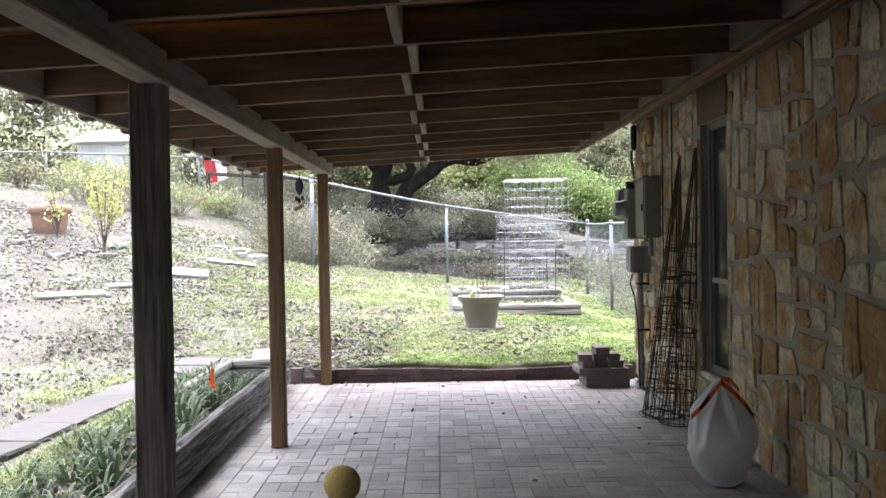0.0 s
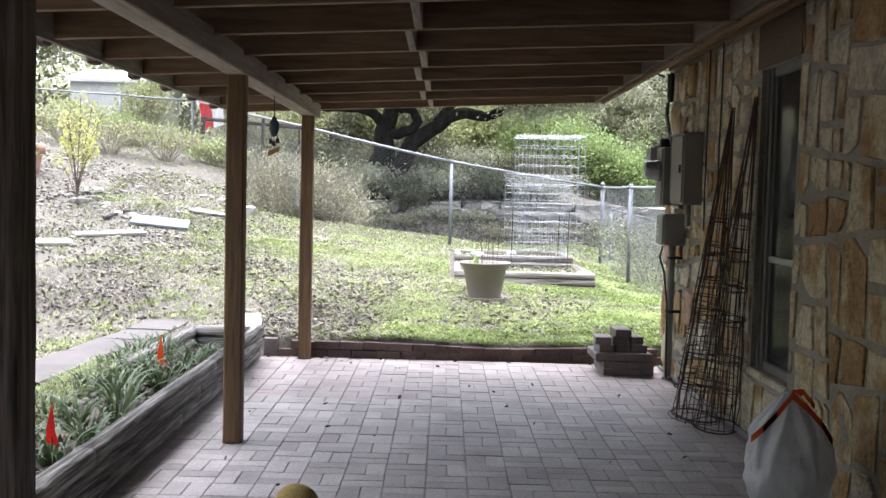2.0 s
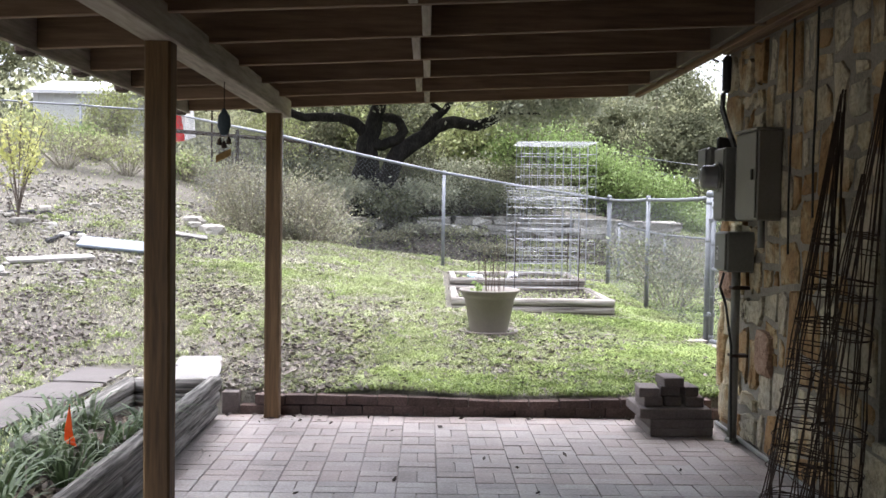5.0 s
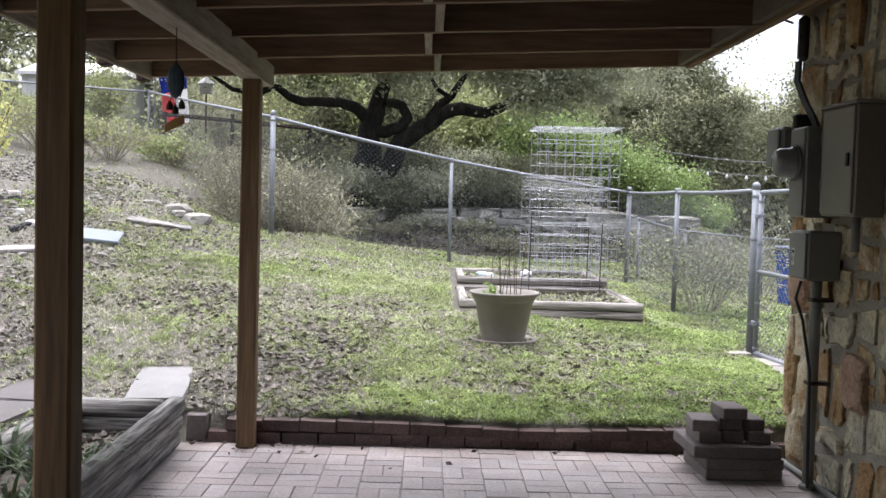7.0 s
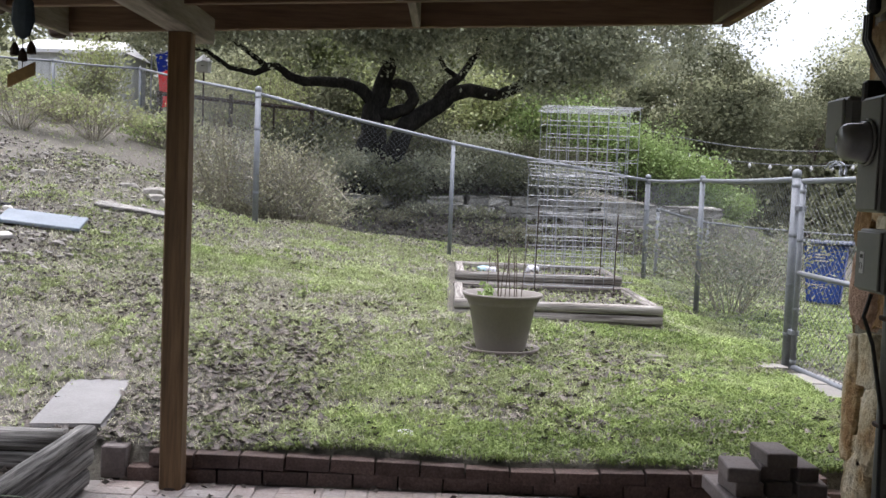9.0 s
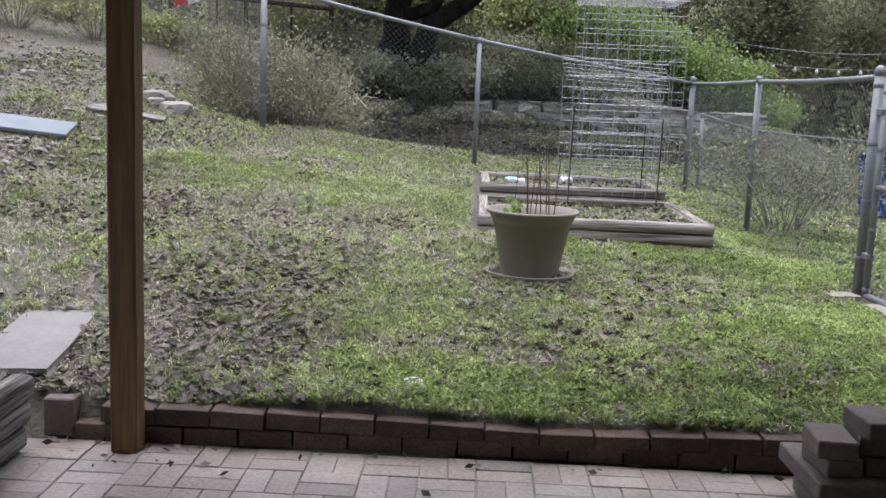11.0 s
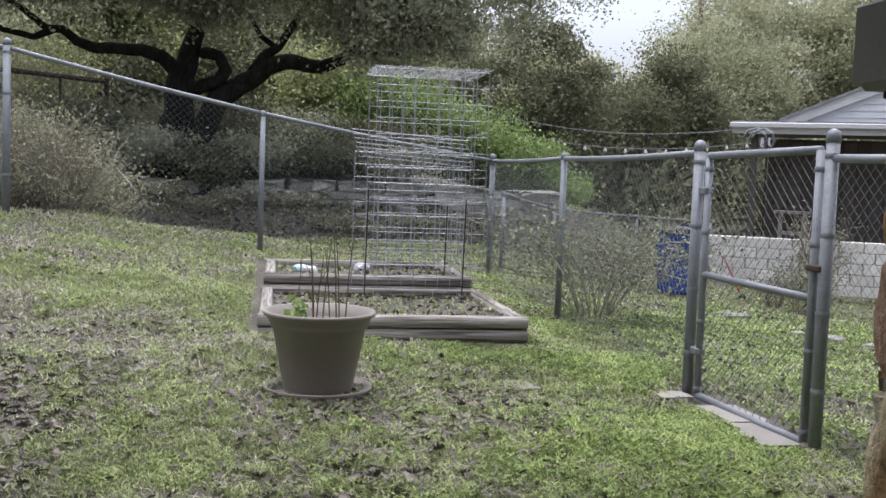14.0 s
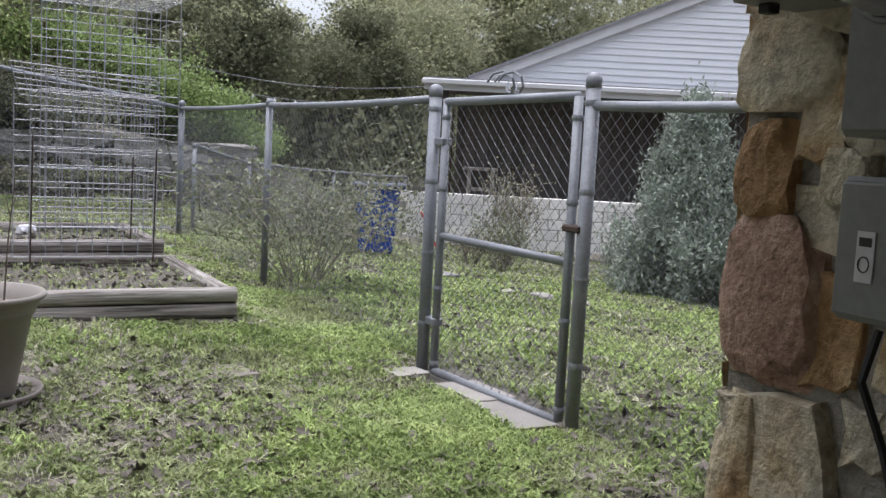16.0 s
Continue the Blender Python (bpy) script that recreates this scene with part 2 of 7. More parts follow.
def box(lo, hi, bev=0.0, bm=None, m=None):
    bm = bm or bmesh.new()
    c = [(a + b) / 2 for a, b in zip(lo, hi)]
    d = [abs(b - a) for a, b in zip(lo, hi)]
    mm = Matrix.Translation(c) @ Matrix.Diagonal((*d, 1))
    r = bmesh.ops.create_cube(bm, size=1, matrix=(m @ mm) if m else mm)
    if bev:
        es = list({e for v in r["verts"] for e in v.link_edges})
        bmesh.ops.bevel(bm, geom=es, offset=bev, segments=1, profile=0.5, affect="EDGES")
    return bm


def tube(pts, r, n=8, bm=None, caps=True):
    """A tube along points; r: one radius or one for each."""
    bm = bm or bmesh.new()
    pts = [Vector(p) for p in pts]
    rs = list(r) if hasattr(r, "__len__") else [r] * len(pts)
    rings, ref = [], None
    for i, p in enumerate(pts):
        d = (pts[min(i + 1, len(pts) - 1)] - pts[max(i - 1, 0)]).normalized()
        if ref is None or abs(ref.dot(d)) > 0.95:
            ref = Vector((0, 0, 1)) if abs(d.z) < 0.9 else Vector((1, 0, 0))
        a = d.cross(ref).normalized()
        b = a.cross(d).normalized()
        ref = b
        rings.append([bm.verts.new(p + rs[i] * (math.cos(q) * a + math.sin(q) * b)) for q in (2 * math.pi * j / n for j in range(n))])
    for u, v in zip(rings, rings[1:]):
        for j in range(n):
            bm.faces.new((u[j], u[(j + 1) % n], v[(j + 1) % n], v[j]))
    if caps:
        bm.faces.new(rings[0][::-1])
        bm.faces.new(rings[-1])
    return bm


def lathe(profile, n=28, bm=None, wob=0.0, centre=(0, 0, 0)):
    """Turn (radius, height) pairs round the z axis."""
    bm = bm or bmesh.new()
    rings = []
    for r, z in profile:
        rings.append([bm.verts.new(Vector(centre) + Vector((r * math.cos(a), r * math.sin(a), z))) for a in (2 * math.pi * j / n for j in range(n))])
    for u, v in zip(rings, rings[1:]):
        for j in range(n):
            bm.faces.new((u[j], u[(j + 1) % n], v[(j + 1) % n], v[j]))
    bm.faces.new(rings[0][::-1])
    bm.faces.new(rings[-1])
    return bm


def wires(segs, r, n=4):
    """Thin straight wires: (verts, faces) for segments [(p, q), ...]."""
    segs = np.asarray(segs, float)
    p, q = segs[:, 0], segs[:, 1]
    d = q - p
    d /= np.linalg.norm(d, axis=1, keepdims=True) + 1e-9
    ref = np.where(np.abs(d[:, 2:3]) > 0.9, [[1.0, 0, 0]], [[0, 0, 1.0]])
    a = np.cross(d, ref)
    a /= np.linalg.norm(a, axis=1, keepdims=True)
    b = np.cross(a, d)
    out = []
    for e in (p, q):
        for j in range(n):
            t = 2 * math.pi * j / n
            out.append(e + r * (math.cos(t) * a + math.sin(t) * b))
    v = np.stack(out, 1).reshape(-1, 3)
    base = np.arange(len(segs))[:, None, None] * 2 * n
    f = np.array([[j, (j + 1) % n, n + (j + 1) % n, n + j] for j in range(n)])[None] + base
    return v, f.reshape(-1, 4)


def leaves(centres, size, seed, droop=0.0, long=1.8, flat=0.0):
    """Leaf blades: one folded rhomb at each centre, turned at random. flat: how level they lie."""
    g = np.random.default_rng(seed)
    n = len(centres)
    d = g.normal(size=(n, 3))
    d[:, 2] = d[:, 2] * (1 - flat) - droop
    d /= np.linalg.norm(d, axis=1, keepdims=True)
    u = g.normal(size=(n, 3))
    u[:, 2] *= (1 - flat)
    s = np.cross(d, u)
    if flat:
        s[:, 2] *= (1 - flat)
    s /= np.linalg.norm(s, axis=1, keepdims=True)
    k = (size * g.uniform(0.6, 1.4, n))[:, None]
    c = np.asarray(centres)
    v = np.stack([c - d * k * long / 2, c + s * k / 2, c + d * k * long / 2, c - s * k / 2], 1).reshape(-1, 3)
    f = np.arange(n * 4).reshape(n, 4)
    return v, f


def blades(roots, height, width, seed, lean=0.5, bend=0.5):
    """Grass blades: each a slender leaning quad that narrows to its tip."""
    g = np.random.default_rng(seed)
    n = len(roots)
    a = g.uniform(0, 2 * math.pi, n)
    h = height * g.uniform(0.5, 1.3, n)
    l = lean * g.uniform(0.2, 1.2, n) * h
    out = np.stack([np.cos(a), np.sin(a), np.zeros(n)], 1)
    side = np.stack([-np.sin(a), np.cos(a), np.zeros(n)], 1) * (width / 2)
    r = np.asarray(roots)
    mid = r + out * (l * 0.45)[:, None] + np.array([0, 0, 1.0]) * (h * 0.65)[:, None]
    tip = r + out * (l * (1 + bend))[:, None] + np.array([0, 0, 1.0]) * (h * (1.0 - bend * 0.25))[:, None]
    v = np.stack([r, mid + side, tip, mid - side], 1).reshape(-1, 3)
    return v, np.arange(n * 4).reshape(n, 4)


def join(*vf):
    vs, fs, o = [], [], 0
    for v, f in vf:
        vs.append(v)
        fs.append(f + o)
        o += len(v)
    return np.concatenate(vs), np.concatenate(fs)


def smooth_step(a, b, x):
    t = np.clip((x - a) / (b - a), 0, 1)
    return t * t * (3 - 2 * t)


def rough(x, y, s=1.0, seed=0.0):
    return noise.noise(Vector((x * s + seed, y * s - seed, seed)))


# ---- ground: one sheet; the fill of the yard rises to the hillside, and falls off at the fence ----
def ground_z(x, y):
    x, y = np.asarray(x, float), np.asarray(y, float)
    base = 0.138 + 0.014 * np.clip(y - 9.4, 0, 9)
    dx, dy = np.clip(3.2 - x, 0, 60), np.clip(y - 9.8, 0, 13.8)
    rise = 0.023 * dx * dy
    hill = base + 2.6 * np.tanh(rise / 2.6) + 0.03 * np.clip(-2.4 - x, 0, 8)
    fence = 16.3 + 0.55 * np.clip(x + 1.5, 0, 6) * 0.62
    yy = y + 0.12 * np.sin(x * 1.7) + 0.03 * (x - 2)
    step = (0.5 * smooth_step(23.0, 24.5, yy) + 0.42 * smooth_step(24.75, 24.95, yy)) * smooth_step(9.0, 6.5, x)
    far = 0.32 + step + 0.16 * np.clip(y - 26.2, 0, 30) * smooth_step(9, -1, x) + 0.05 * np.clip(-x, 0, 20)
    w = smooth_step(0.1, 1.4, y - fence) * smooth_step(-3.6, -0.6, x)
    z = hill * (1 - w) + far * w
    z = z - 0.1 * np.clip(x - 3.6, 0, 7) - 0.26 * smooth_step(4.6, 6.2, x) * smooth_step(16.8, 19.0, y) * smooth_step(26, 23, y)
    # the soil is heaped a little round the beds
    z = z + 0.05 * smooth_step(0.9, 2.0, x) * smooth_step(3.05, 2.5, x) * smooth_step(12.2, 12.9, y) * smooth_step(16.2, 15.6, y)
    return z


PATIO_X0, PATIO_Y1, WALL_X, CORNER_Y = -0.9, 9.33, 2.5, 9.22


def gz(x, y):
    return float(ground_z(x, y))


def ground_sheet():
    fx = np.concatenate([np.linspace(-2500, -60, 8), np.linspace(-40, -9, 16), np.linspace(-8.5, 8, 133), np.linspace(8.6, 40, 30), np.linspace(60, 2500, 8)])
    fy = np.concatenate([np.linspace(-2500, -40, 6), np.linspace(-20, 3.5, 20), np.linspace(4, 9.25, 43), [9.36, 9.44], np.linspace(9.55, 19, 95), np.linspace(19.3, 45, 90), np.linspace(60, 2500, 10)])
    X, Y = np.meshgrid(fx, fy, indexing="ij")
    Z = ground_z(X, Y)
    near = (X > -9) & (X < 10) & (Y > 4) & (Y < 30)
    bump = np.array([[noise.noise(Vector((a * 1.3, b * 1.3, 0))) * 0.035 + noise.noise(Vector((a * 5, b * 5, 3))) * 0.012 if n else 0.0
                      for a, b, n in zip(ra, rb, rn)] for ra, rb, rn in zip(X, Y, near)])
    Z = Z + bump
    # below the patio, the planter and the house the sheet drops out of sight
    under = (X > -1.45) & (X < 14) & (Y < 9.4)
    Z = np.where(under, -0.12, Z)
    nx, ny = X.shape
    v = np.stack([X, Y, Z], -1).reshape(-1, 3)
    i = np.arange(nx * ny).reshape(nx, ny)
    f = np.stack([i[:-1, :-1], i[1:, :-1], i[1:, 1:], i[:-1, 1:]], -1).reshape(-1, 4)
    ob = link("ground", fast("ground", v, f, M_GROUND, True))
    tagged(ob, "hilly lawn soil with patches of weeds and leaf litter", "ground", kind="structure")
    return ob


ground_sheet()
patio_bed = part("patio_floor", box((-1.5, -3.0, -0.3), (WALL_X, PATIO_Y1 + 0.005, -0.006)), M_SAND)
tagged(patio_bed, "sand bed under the brick pavers of the patio", "floor", kind="structure")

# ---- house wall and roof ----
wall_east = new("wall_east")
tagged(wall_east, "house wall of cream and rust limestone flags in grey mortar", "wall", kind="structure")
WIN = (6.25, 6.9, 0.42, 2.2)


def wall_cores():
    y0, y1, z0, z1 = WIN
    for lo, hi in (((WALL_X, -3, -0.2), (WALL_X + 0.3, y0, 2.75)), ((WALL_X, y1, -0.2), (WALL_X + 0.3, CORNER_Y, 2.75)),
                   ((WALL_X, y0, -0.2), (WALL_X + 0.3, y1, z0)), ((WALL_X, y0, z1), (WALL_X + 0.3, y1, 2.75))):
        part("mortar_core", box(lo, hi), M_MORTAR, wall_east, "grey mortar backing")


wall_cores()
back = part("wall_south", box((-1.6, -3.25, -0.2), (2.9, -3.0, 2.9)), M_MORTAR)
tagged(back, "plain mortar wall that closes the patio behind", "wall", kind="structure")
# unseen wall, added only to block daylight from the west near the camera
west = part("light_block_west", box((-1.75, -3.0, -0.2), (-1.56, 3.4, 2.3)), M_MORTAR)
tagged(west, "plain unseen wall added to keep side light off the near patio", "wall", kind="structure")
house_end = part("wall_house_end", box((WALL_X + 0.3, CORNER_Y - 0.3, -0.2), (13.0, CORNER_Y, 2.75)), M_MORTAR)
tagged(house_end, "end wall of the house in grey mortar and stone", "wall", kind="structure")

RAFT_Y = [9.77 - 0.69 * i for i in range(18, -1, -1)]
SLOPE = 0.05


def under_z(x):
    return 2.155 + SLOPE * x


def tilt_box(x0, y0, x1, y1, lo, hi, bev=0.004):
    """A member along x that follows the roof's slope; lo and hi are heights over the rafters' underside."""
    bm = box((x0, y0, 0), (x1, y1, 1))
    for v in bm.verts:
        v.co.z = under_z(v.co.x) + (lo if v.co.z < 0.5 else hi)
    if bev:
        bmesh.ops.bevel(bm, geom=bm.edges[:], offset=bev, segments=1, affect="EDGES")
    return bm


def patio_roof():
    roof = new("ceiling")
    tagged(roof, "open rafter patio roof of dark stained lumber", "ceiling", kind="structure")
    for y in RAFT_Y:
        part("rafter", tilt_box(-1.22, y - 0.019, 1.985, y + 0.019, 0, 0.14), M_RAFTER, roof)
    for i, (a, b) in enumerate(zip(RAFT_Y, RAFT_Y[1:])):
        s = 0.025 if i % 2 else -0.025
        part("blocking", tilt_box(0.46 + s - 0.019, a + 0.021, 0.46 + s + 0.019, b - 0.021, 0.0, 0.138), M_BEAM, roof, "grey weathered blocking")
        part("end_block", tilt_box(1.93, a + 0.021, 1.968, b - 0.021, 0.005, 0.138), M_ENDBLOCK, roof, "stained end block")
    near, far = tilt_box(-1.27, -3.0, 2.0, 3.6, 0.143, 0.165, 0), tilt_box(-1.27, 3.6, 2.0, 9.83, 0.143, 0.165, 0)
    # the boards meet along a slanting crack
    for bm, o in ((near, -0.008), (far, 0.012)):
        for v in bm.verts:
            if abs(v.co.y - 3.6) < 0.01:
                v.co.y = 3.52 - 0.02 * v.co.x + o
        part("deck", bm, M_DECK, roof)
    # added translucent strip gives the light leaking through the crack its amber colour
    strip = tilt_box(-1.25, 3.47, 0.75, 3.57, 0.167, 0.169, 0)
    cover = tilt_box(0.752, 3.42, 2.0, 3.62, 0.167, 0.18, 0)
    for bm in (strip, cover):
        for v in bm.verts:
            v.co.y -= 0.02 * v.co.x
    part("light_leak_strip", strip, M_LIGHTLEAK, roof, "added amber translucent strip for the light leaking through a crack in the deck")
    part("deck", cover, M_DECK, roof)
    for y in RAFT_Y:
        part("tail_clip", tilt_box(-1.31, y - 0.05, -1.247, y + 0.05, -0.025, 0.03, 0.012), M_RUST, roof, "dark clip under the eave")
    part("fascia", tilt_box(-1.245, -3.0, -1.222, 9.82, -0.015, 0.142), M_BEAM, roof, "thin weathered eave board")
    part("ledger", tilt_box(1.988, -3.0, 2.026, 9.8, -0.01, 0.165), M_TRIM, roof, "cedar ledger board")
    return roof


patio_roof()
beam = part("beam", box((-0.59, -3.0, 2.04), (-0.47, 9.62, 2.165), 0.006), M_BEAM)
tagged(beam, "long weathered timber beam carried on posts", "beam", kind="structure")
soffit = part("soffit", box((2.03, -3.0, 2.56), (2.95, 9.5, 2.6)), M_SOFFIT)
tagged(soffit, "pale painted boards under the house eave", "ceiling", kind="structure")
fascia = part("house_fascia", box((1.99, -3.0, 2.425), (2.029, 9.5, 2.62)), M_TRIM)
tagged(fascia, "cedar fascia of the house eave above the patio roof", "trim", kind="structure")
frieze = part("trim", box((2.45, -3.0, 2.47), (2.497, CORNER_Y, 2.558), 0.004), M_TRIM)
tagged(frieze, "cedar frieze board along the top of the stone wall", "trim", kind="structure")
roof_top = part("roof", box((1.9, -3.3, 2.62), (14.0, 9.75, 2.78)), M_DECK)
tagged(roof_top, "house roof edge in dark boards", "roof", kind="structure")


def post(y, w, d, material, label):
    t = thing("patio_post", label, "post", "posts of the patio roof", (-0.53 - (w - 0.1), y + d / 2, 0))
    bm = bmesh.new()
    n = 10
    rings = []
    for i in range(n + 1):
        z = 2.038 * i / n
        j = 0.0015
        hw, hd, c = w / 2, d / 2, 0.008
        outline = [(-hw + c, -hd), (hw - c, -hd), (hw, -hd + c), (hw, hd - c), (hw - c, hd), (-hw + c, hd), (-hw, hd - c), (-hw, -hd + c)]
        rings.append([bm.verts.new((a + random.uniform(-j, j), b + random.uniform(-j, j), z)) for a, b in outline])
    for u, v in zip(rings, rings[1:]):
        for k in range(8):
            bm.faces.new((u[k], u[(k + 1) % 8], v[(k + 1) % 8], v[k]))
    bm.faces.new(rings[0][::-1])
    bm.faces.new(rings[-1])
    part("shaft", bm, material, t)
    foot = lathe([(w * 0.62, 0.0), (w * 0.6, 0.006), (w * 0.5, 0.012)], 10)
    part("foot_plate", foot, M_RUST, t)
    return t


post(3.53, 0.128, 0.128, M_POSTGREY, "grey weathered square post with checked grain")
post(6.38, 0.1, 0.1, M_POST, "red-brown square post standing on the pavers")
post(9.21, 0.1, 0.1, M_POST, "red-brown square post by the brick edging")


# ---- raised timber planter ----
def log(length, w, h, material, flat=True, seed=0):
    """A landscape timber along y, rounded, with an uneven surface."""
    bm = bmesh.new()
    n = max(4, int(length / 0.12))
    m = 12
    rings = []
    for i in range(n + 1):
        y = length * i / n
        ring = []
        for k in range(m):
            a = 2 * math.pi * k / m
            cx, cz = math.cos(a), math.sin(a)
            px = math.copysign(abs(cx) ** 0.6, cx) * w / 2
            pz = math.copysign(abs(cz) ** 0.6, cz) * h / 2
            q = 1 + 0.05 * rough(y * 2, k * 0.9, 1.0, seed + 0.3) + 0.02 * random.uniform(-1, 1)
            ring.append(bm.verts.new((px * q, y, pz * q)))
        rings.append(ring)
    for u, v in zip(rings, rings[1:]):
        for k in range(m):
            bm.faces.new((u[k], u[(k + 1) % m], v[(k + 1) % m], v[k]))
    bm.faces.new(rings[0][::-1])
    bm.faces.new(rings[-1])
    return bm


def planter():
    t = thing("timber_planter", "long raised planter of grey cracked landscape timbers", "planter", at=(0, 0, 0))
    for i, z in enumerate((0.05, 0.14, 0.23)):
        for x, y0, y1 in ((-0.93 + 0.008 * i, 2.2 + 0.05 * i, 9.2 + 0.02 * i), (-1.45, (2.2, 2.2, 7.35)[i], 9.16)):
            cut = [y0, y0 + 2.1 + 0.4 * i, y0 + 4.5 + 0.35 * i, y1] if y0 < 5 else [y0, y1]
            for a, b in zip(cut, cut[1:]):
                bm = log(b - a - 0.006, 0.1, 0.094, M_TIMBER, seed=i + x + a)
                bmesh.ops.translate(bm, verts=bm.verts, vec=(x, a, z))
                part("timber", bm, M_TIMBER, t, smooth=True)
        bm = log(0.44, 0.1, 0.094, M_TIMBER, seed=i * 7)
        bmesh.ops.rotate(bm, verts=bm.verts, matrix=Matrix.Rotation(radians(-90), 3, "Z"))
        bmesh.ops.translate(bm, verts=bm.verts, vec=(-1.41, 9.13, z))
        part("timber", bm, M_TIMBERX, t, smooth=True)
    bm = bmesh.new()
    nx, ny = 8, 120
    vs = [[bm.verts.new((-1.42 + 0.46 * i / nx, 2.3 + 6.8 * j / ny, 0.15 + 0.025 * rough(i * 0.8, j * 0.4, 1, 5) - (0.06 if j > 106 else 0))) for j in range(ny + 1)] for i in range(nx + 1)]
    for i in range(nx):
        for j in range(ny):
            bm.faces.new((vs[i][j], vs[i + 1][j], vs[i + 1][j + 1], vs[i][j + 1]))
    part("soil", bm, M_SOIL, t, "dark soil with leaf litter", smooth=True)


planter()


# ---- walk of slabs beside the planter ----
def slab(lx, ly, h, bev=0.012):
    bm = box((-lx / 2, -ly / 2, 0), (lx / 2, ly / 2, h))
    bmesh.ops.subdivide_edges(bm, edges=bm.edges[:], cuts=2, use_grid_fill=True)
    for v in bm.verts:
        v.co.x += random.uniform(-0.008, 0.008)
        v.co.y += random.uniform(-0.008, 0.008)
    return bm


for i in range(9):
    y = 5.0 + 0.6 * i
    ob = part("walk_slab", slab(0.4, 0.58, 0.06), M_WALK)
    ob.matrix_basis = pose(-1.88 + 0.07 * (y - 10.1) + random.uniform(-0.02, 0.02), y, gz(-1.9, y) - 0.02, random.uniform(-1, 1), random.uniform(-1, 1), -4 + random.uniform(-2, 2))
    tagged(ob, "pinkish grey concrete walk slab set in the lawn", "slab", "walk of slabs beside the planter")
ob = part("leaning_slab", slab(0.34, 1.0, 0.045), M_CONC)
ob.matrix_basis = pose(-1.21, 10.03, 0.165, 1.0, 0, 9.5)
tagged(ob, "pale square-cut concrete slab lying behind the planter", "slab")


# ---- chain-link fence ----
def link_mesh(a, b, za, zb, h, pitch=0.062, r=0.0012):
    """Crossing diagonal wires between posts a and b (x, y), top heights za and zb, height h."""
    a, b = np.array(a, float), np.array(b, float)
    L = float(np.linalg.norm(b - a))
    segs = []
    for sgn in (1, -1):
        s = -h
        while s < L + h:
            u0, u1 = (s, s + h) if sgn > 0 else (s + h, s)
            v0, v1 = 0.0, h
            lo, hi = max(0.0, min(u0, u1)), min(L, max(u0, u1))
            if hi - lo > 0.01:
                def at(u):
                    v = (u - u0) / (u1 - u0) * (v1 - v0)
                    p = a + (b - a) * u / L
                    return (p[0], p[1], za + (zb - za) * u / L - h + v)
                segs.append((at(lo), at(hi)))
            s += pitch
    return wires(segs, r, 3)


FENCE_H = 1.3


def fence_post(x, y, ztop, r, terminal, group):
    zb = gz(x, y) - 0.1
    t = thing("fence_post", "galvanised steel chain-link fence post set in the ground", "post", group, (x, y, zb))
    part("pipe", tube([(0, 0, 0), (0, 0, ztop - zb)], r, 12), M_GALV, t, smooth=True)
    h = ztop - zb
    if terminal:
        part("cap", lathe([(r * 1.1, h - 0.03), (r * 1.12, h + 0.005), (r * 0.85, h + 0.025), (r * 0.25, h + 0.035)], 12), M_GALV, t, smooth=True)
        for k in range(4):
            z = h - 0.09 - k * 0.36
            part("tension_band", lathe([(r * 1.08, z - 0.012), (r * 1.14, z), (r * 1.08, z + 0.012)], 12), M_GALV, t)
    else:
        part("loop_cap", lathe([(r * 1.15, h - 0.04), (r * 1.2, h - 0.005), (r * 0.8, h + 0.02)], 10), M_GALV, t, smooth=True)
    return t


def fence_run(a, b, za, zb, name="chain_link_panel", h=FENCE_H, pitch=0.062, rail=0.021):
    t = thing(name, "chain-link fence panel of galvanised wire under a steel top rail", "fence", "panels of the chain-link fence")
    link("mesh", fast("link_wire", *link_mesh(a, b, za - 0.01, zb - 0.01, h, pitch), M_LINK), t)["kind"] = "stuff"
    n = 6
    pts = [(a[0] + (b[0] - a[0]) * i / n, a[1] + (b[1] - a[1]) * i / n, za + (zb - za) * i / n - 0.012 * math.sin(math.pi * i / n)) for i in range(n + 1)]
    part("top_rail", tube(pts, rail, 10), M_GALV, t, smooth=True)
    return t


G2, G1, LP, CO = (3.33, 10.93), (3.2, 12.07), (3.22, 14.8), (3.38, 18.3)
F1, F0 = (0.72, 16.4), (-1.51, 16.15)
L1, L2, L3, L4 = (-5.1, 23.4), (-6.8, 23.6), (-8.9, 23.8), (-12.5, 24.2)
fence_post(*G2, 1.62, 0.03, True, "posts of the side fence")
fence_post(*G1, 1.6, 0.031, True, "posts of the side fence")
fence_post(*LP, 1.6, 0.027, False, "posts of the side fence")
fence_post(*CO, 1.65, 0.034, True, "posts of the side fence")
fence_post(*F1, 1.93, 0.025, False, "posts of the back fence")
fence_post(*F0, 2.43, 0.034, True, "posts of the back fence")
for p, z in ((L1, 3.4), (L2, 3.5), (L3, 3.62), (L4, 3.7)):
    fence_post(*p, z, 0.027, False, "posts of the back fence")
fence_run(G1, LP, 1.56, 1.57)
fence_run(LP, CO, 1.57, 1.6)
fence_run(CO, F1, 1.6, 1.92, h=1.25)
fence_run(F1, F0, 1.92, 2.38, h=1.28)
fence_run(F0, L1, 2.38, 3.38)
fence_run(L1, L2, 3.38, 3.48)
fence_run(L2, L3, 3.48, 3.6)
fence_run(L3, L4, 3.6, 3.68)
fence_run((3.45, 9.3), G2, 1.52, 1.52)


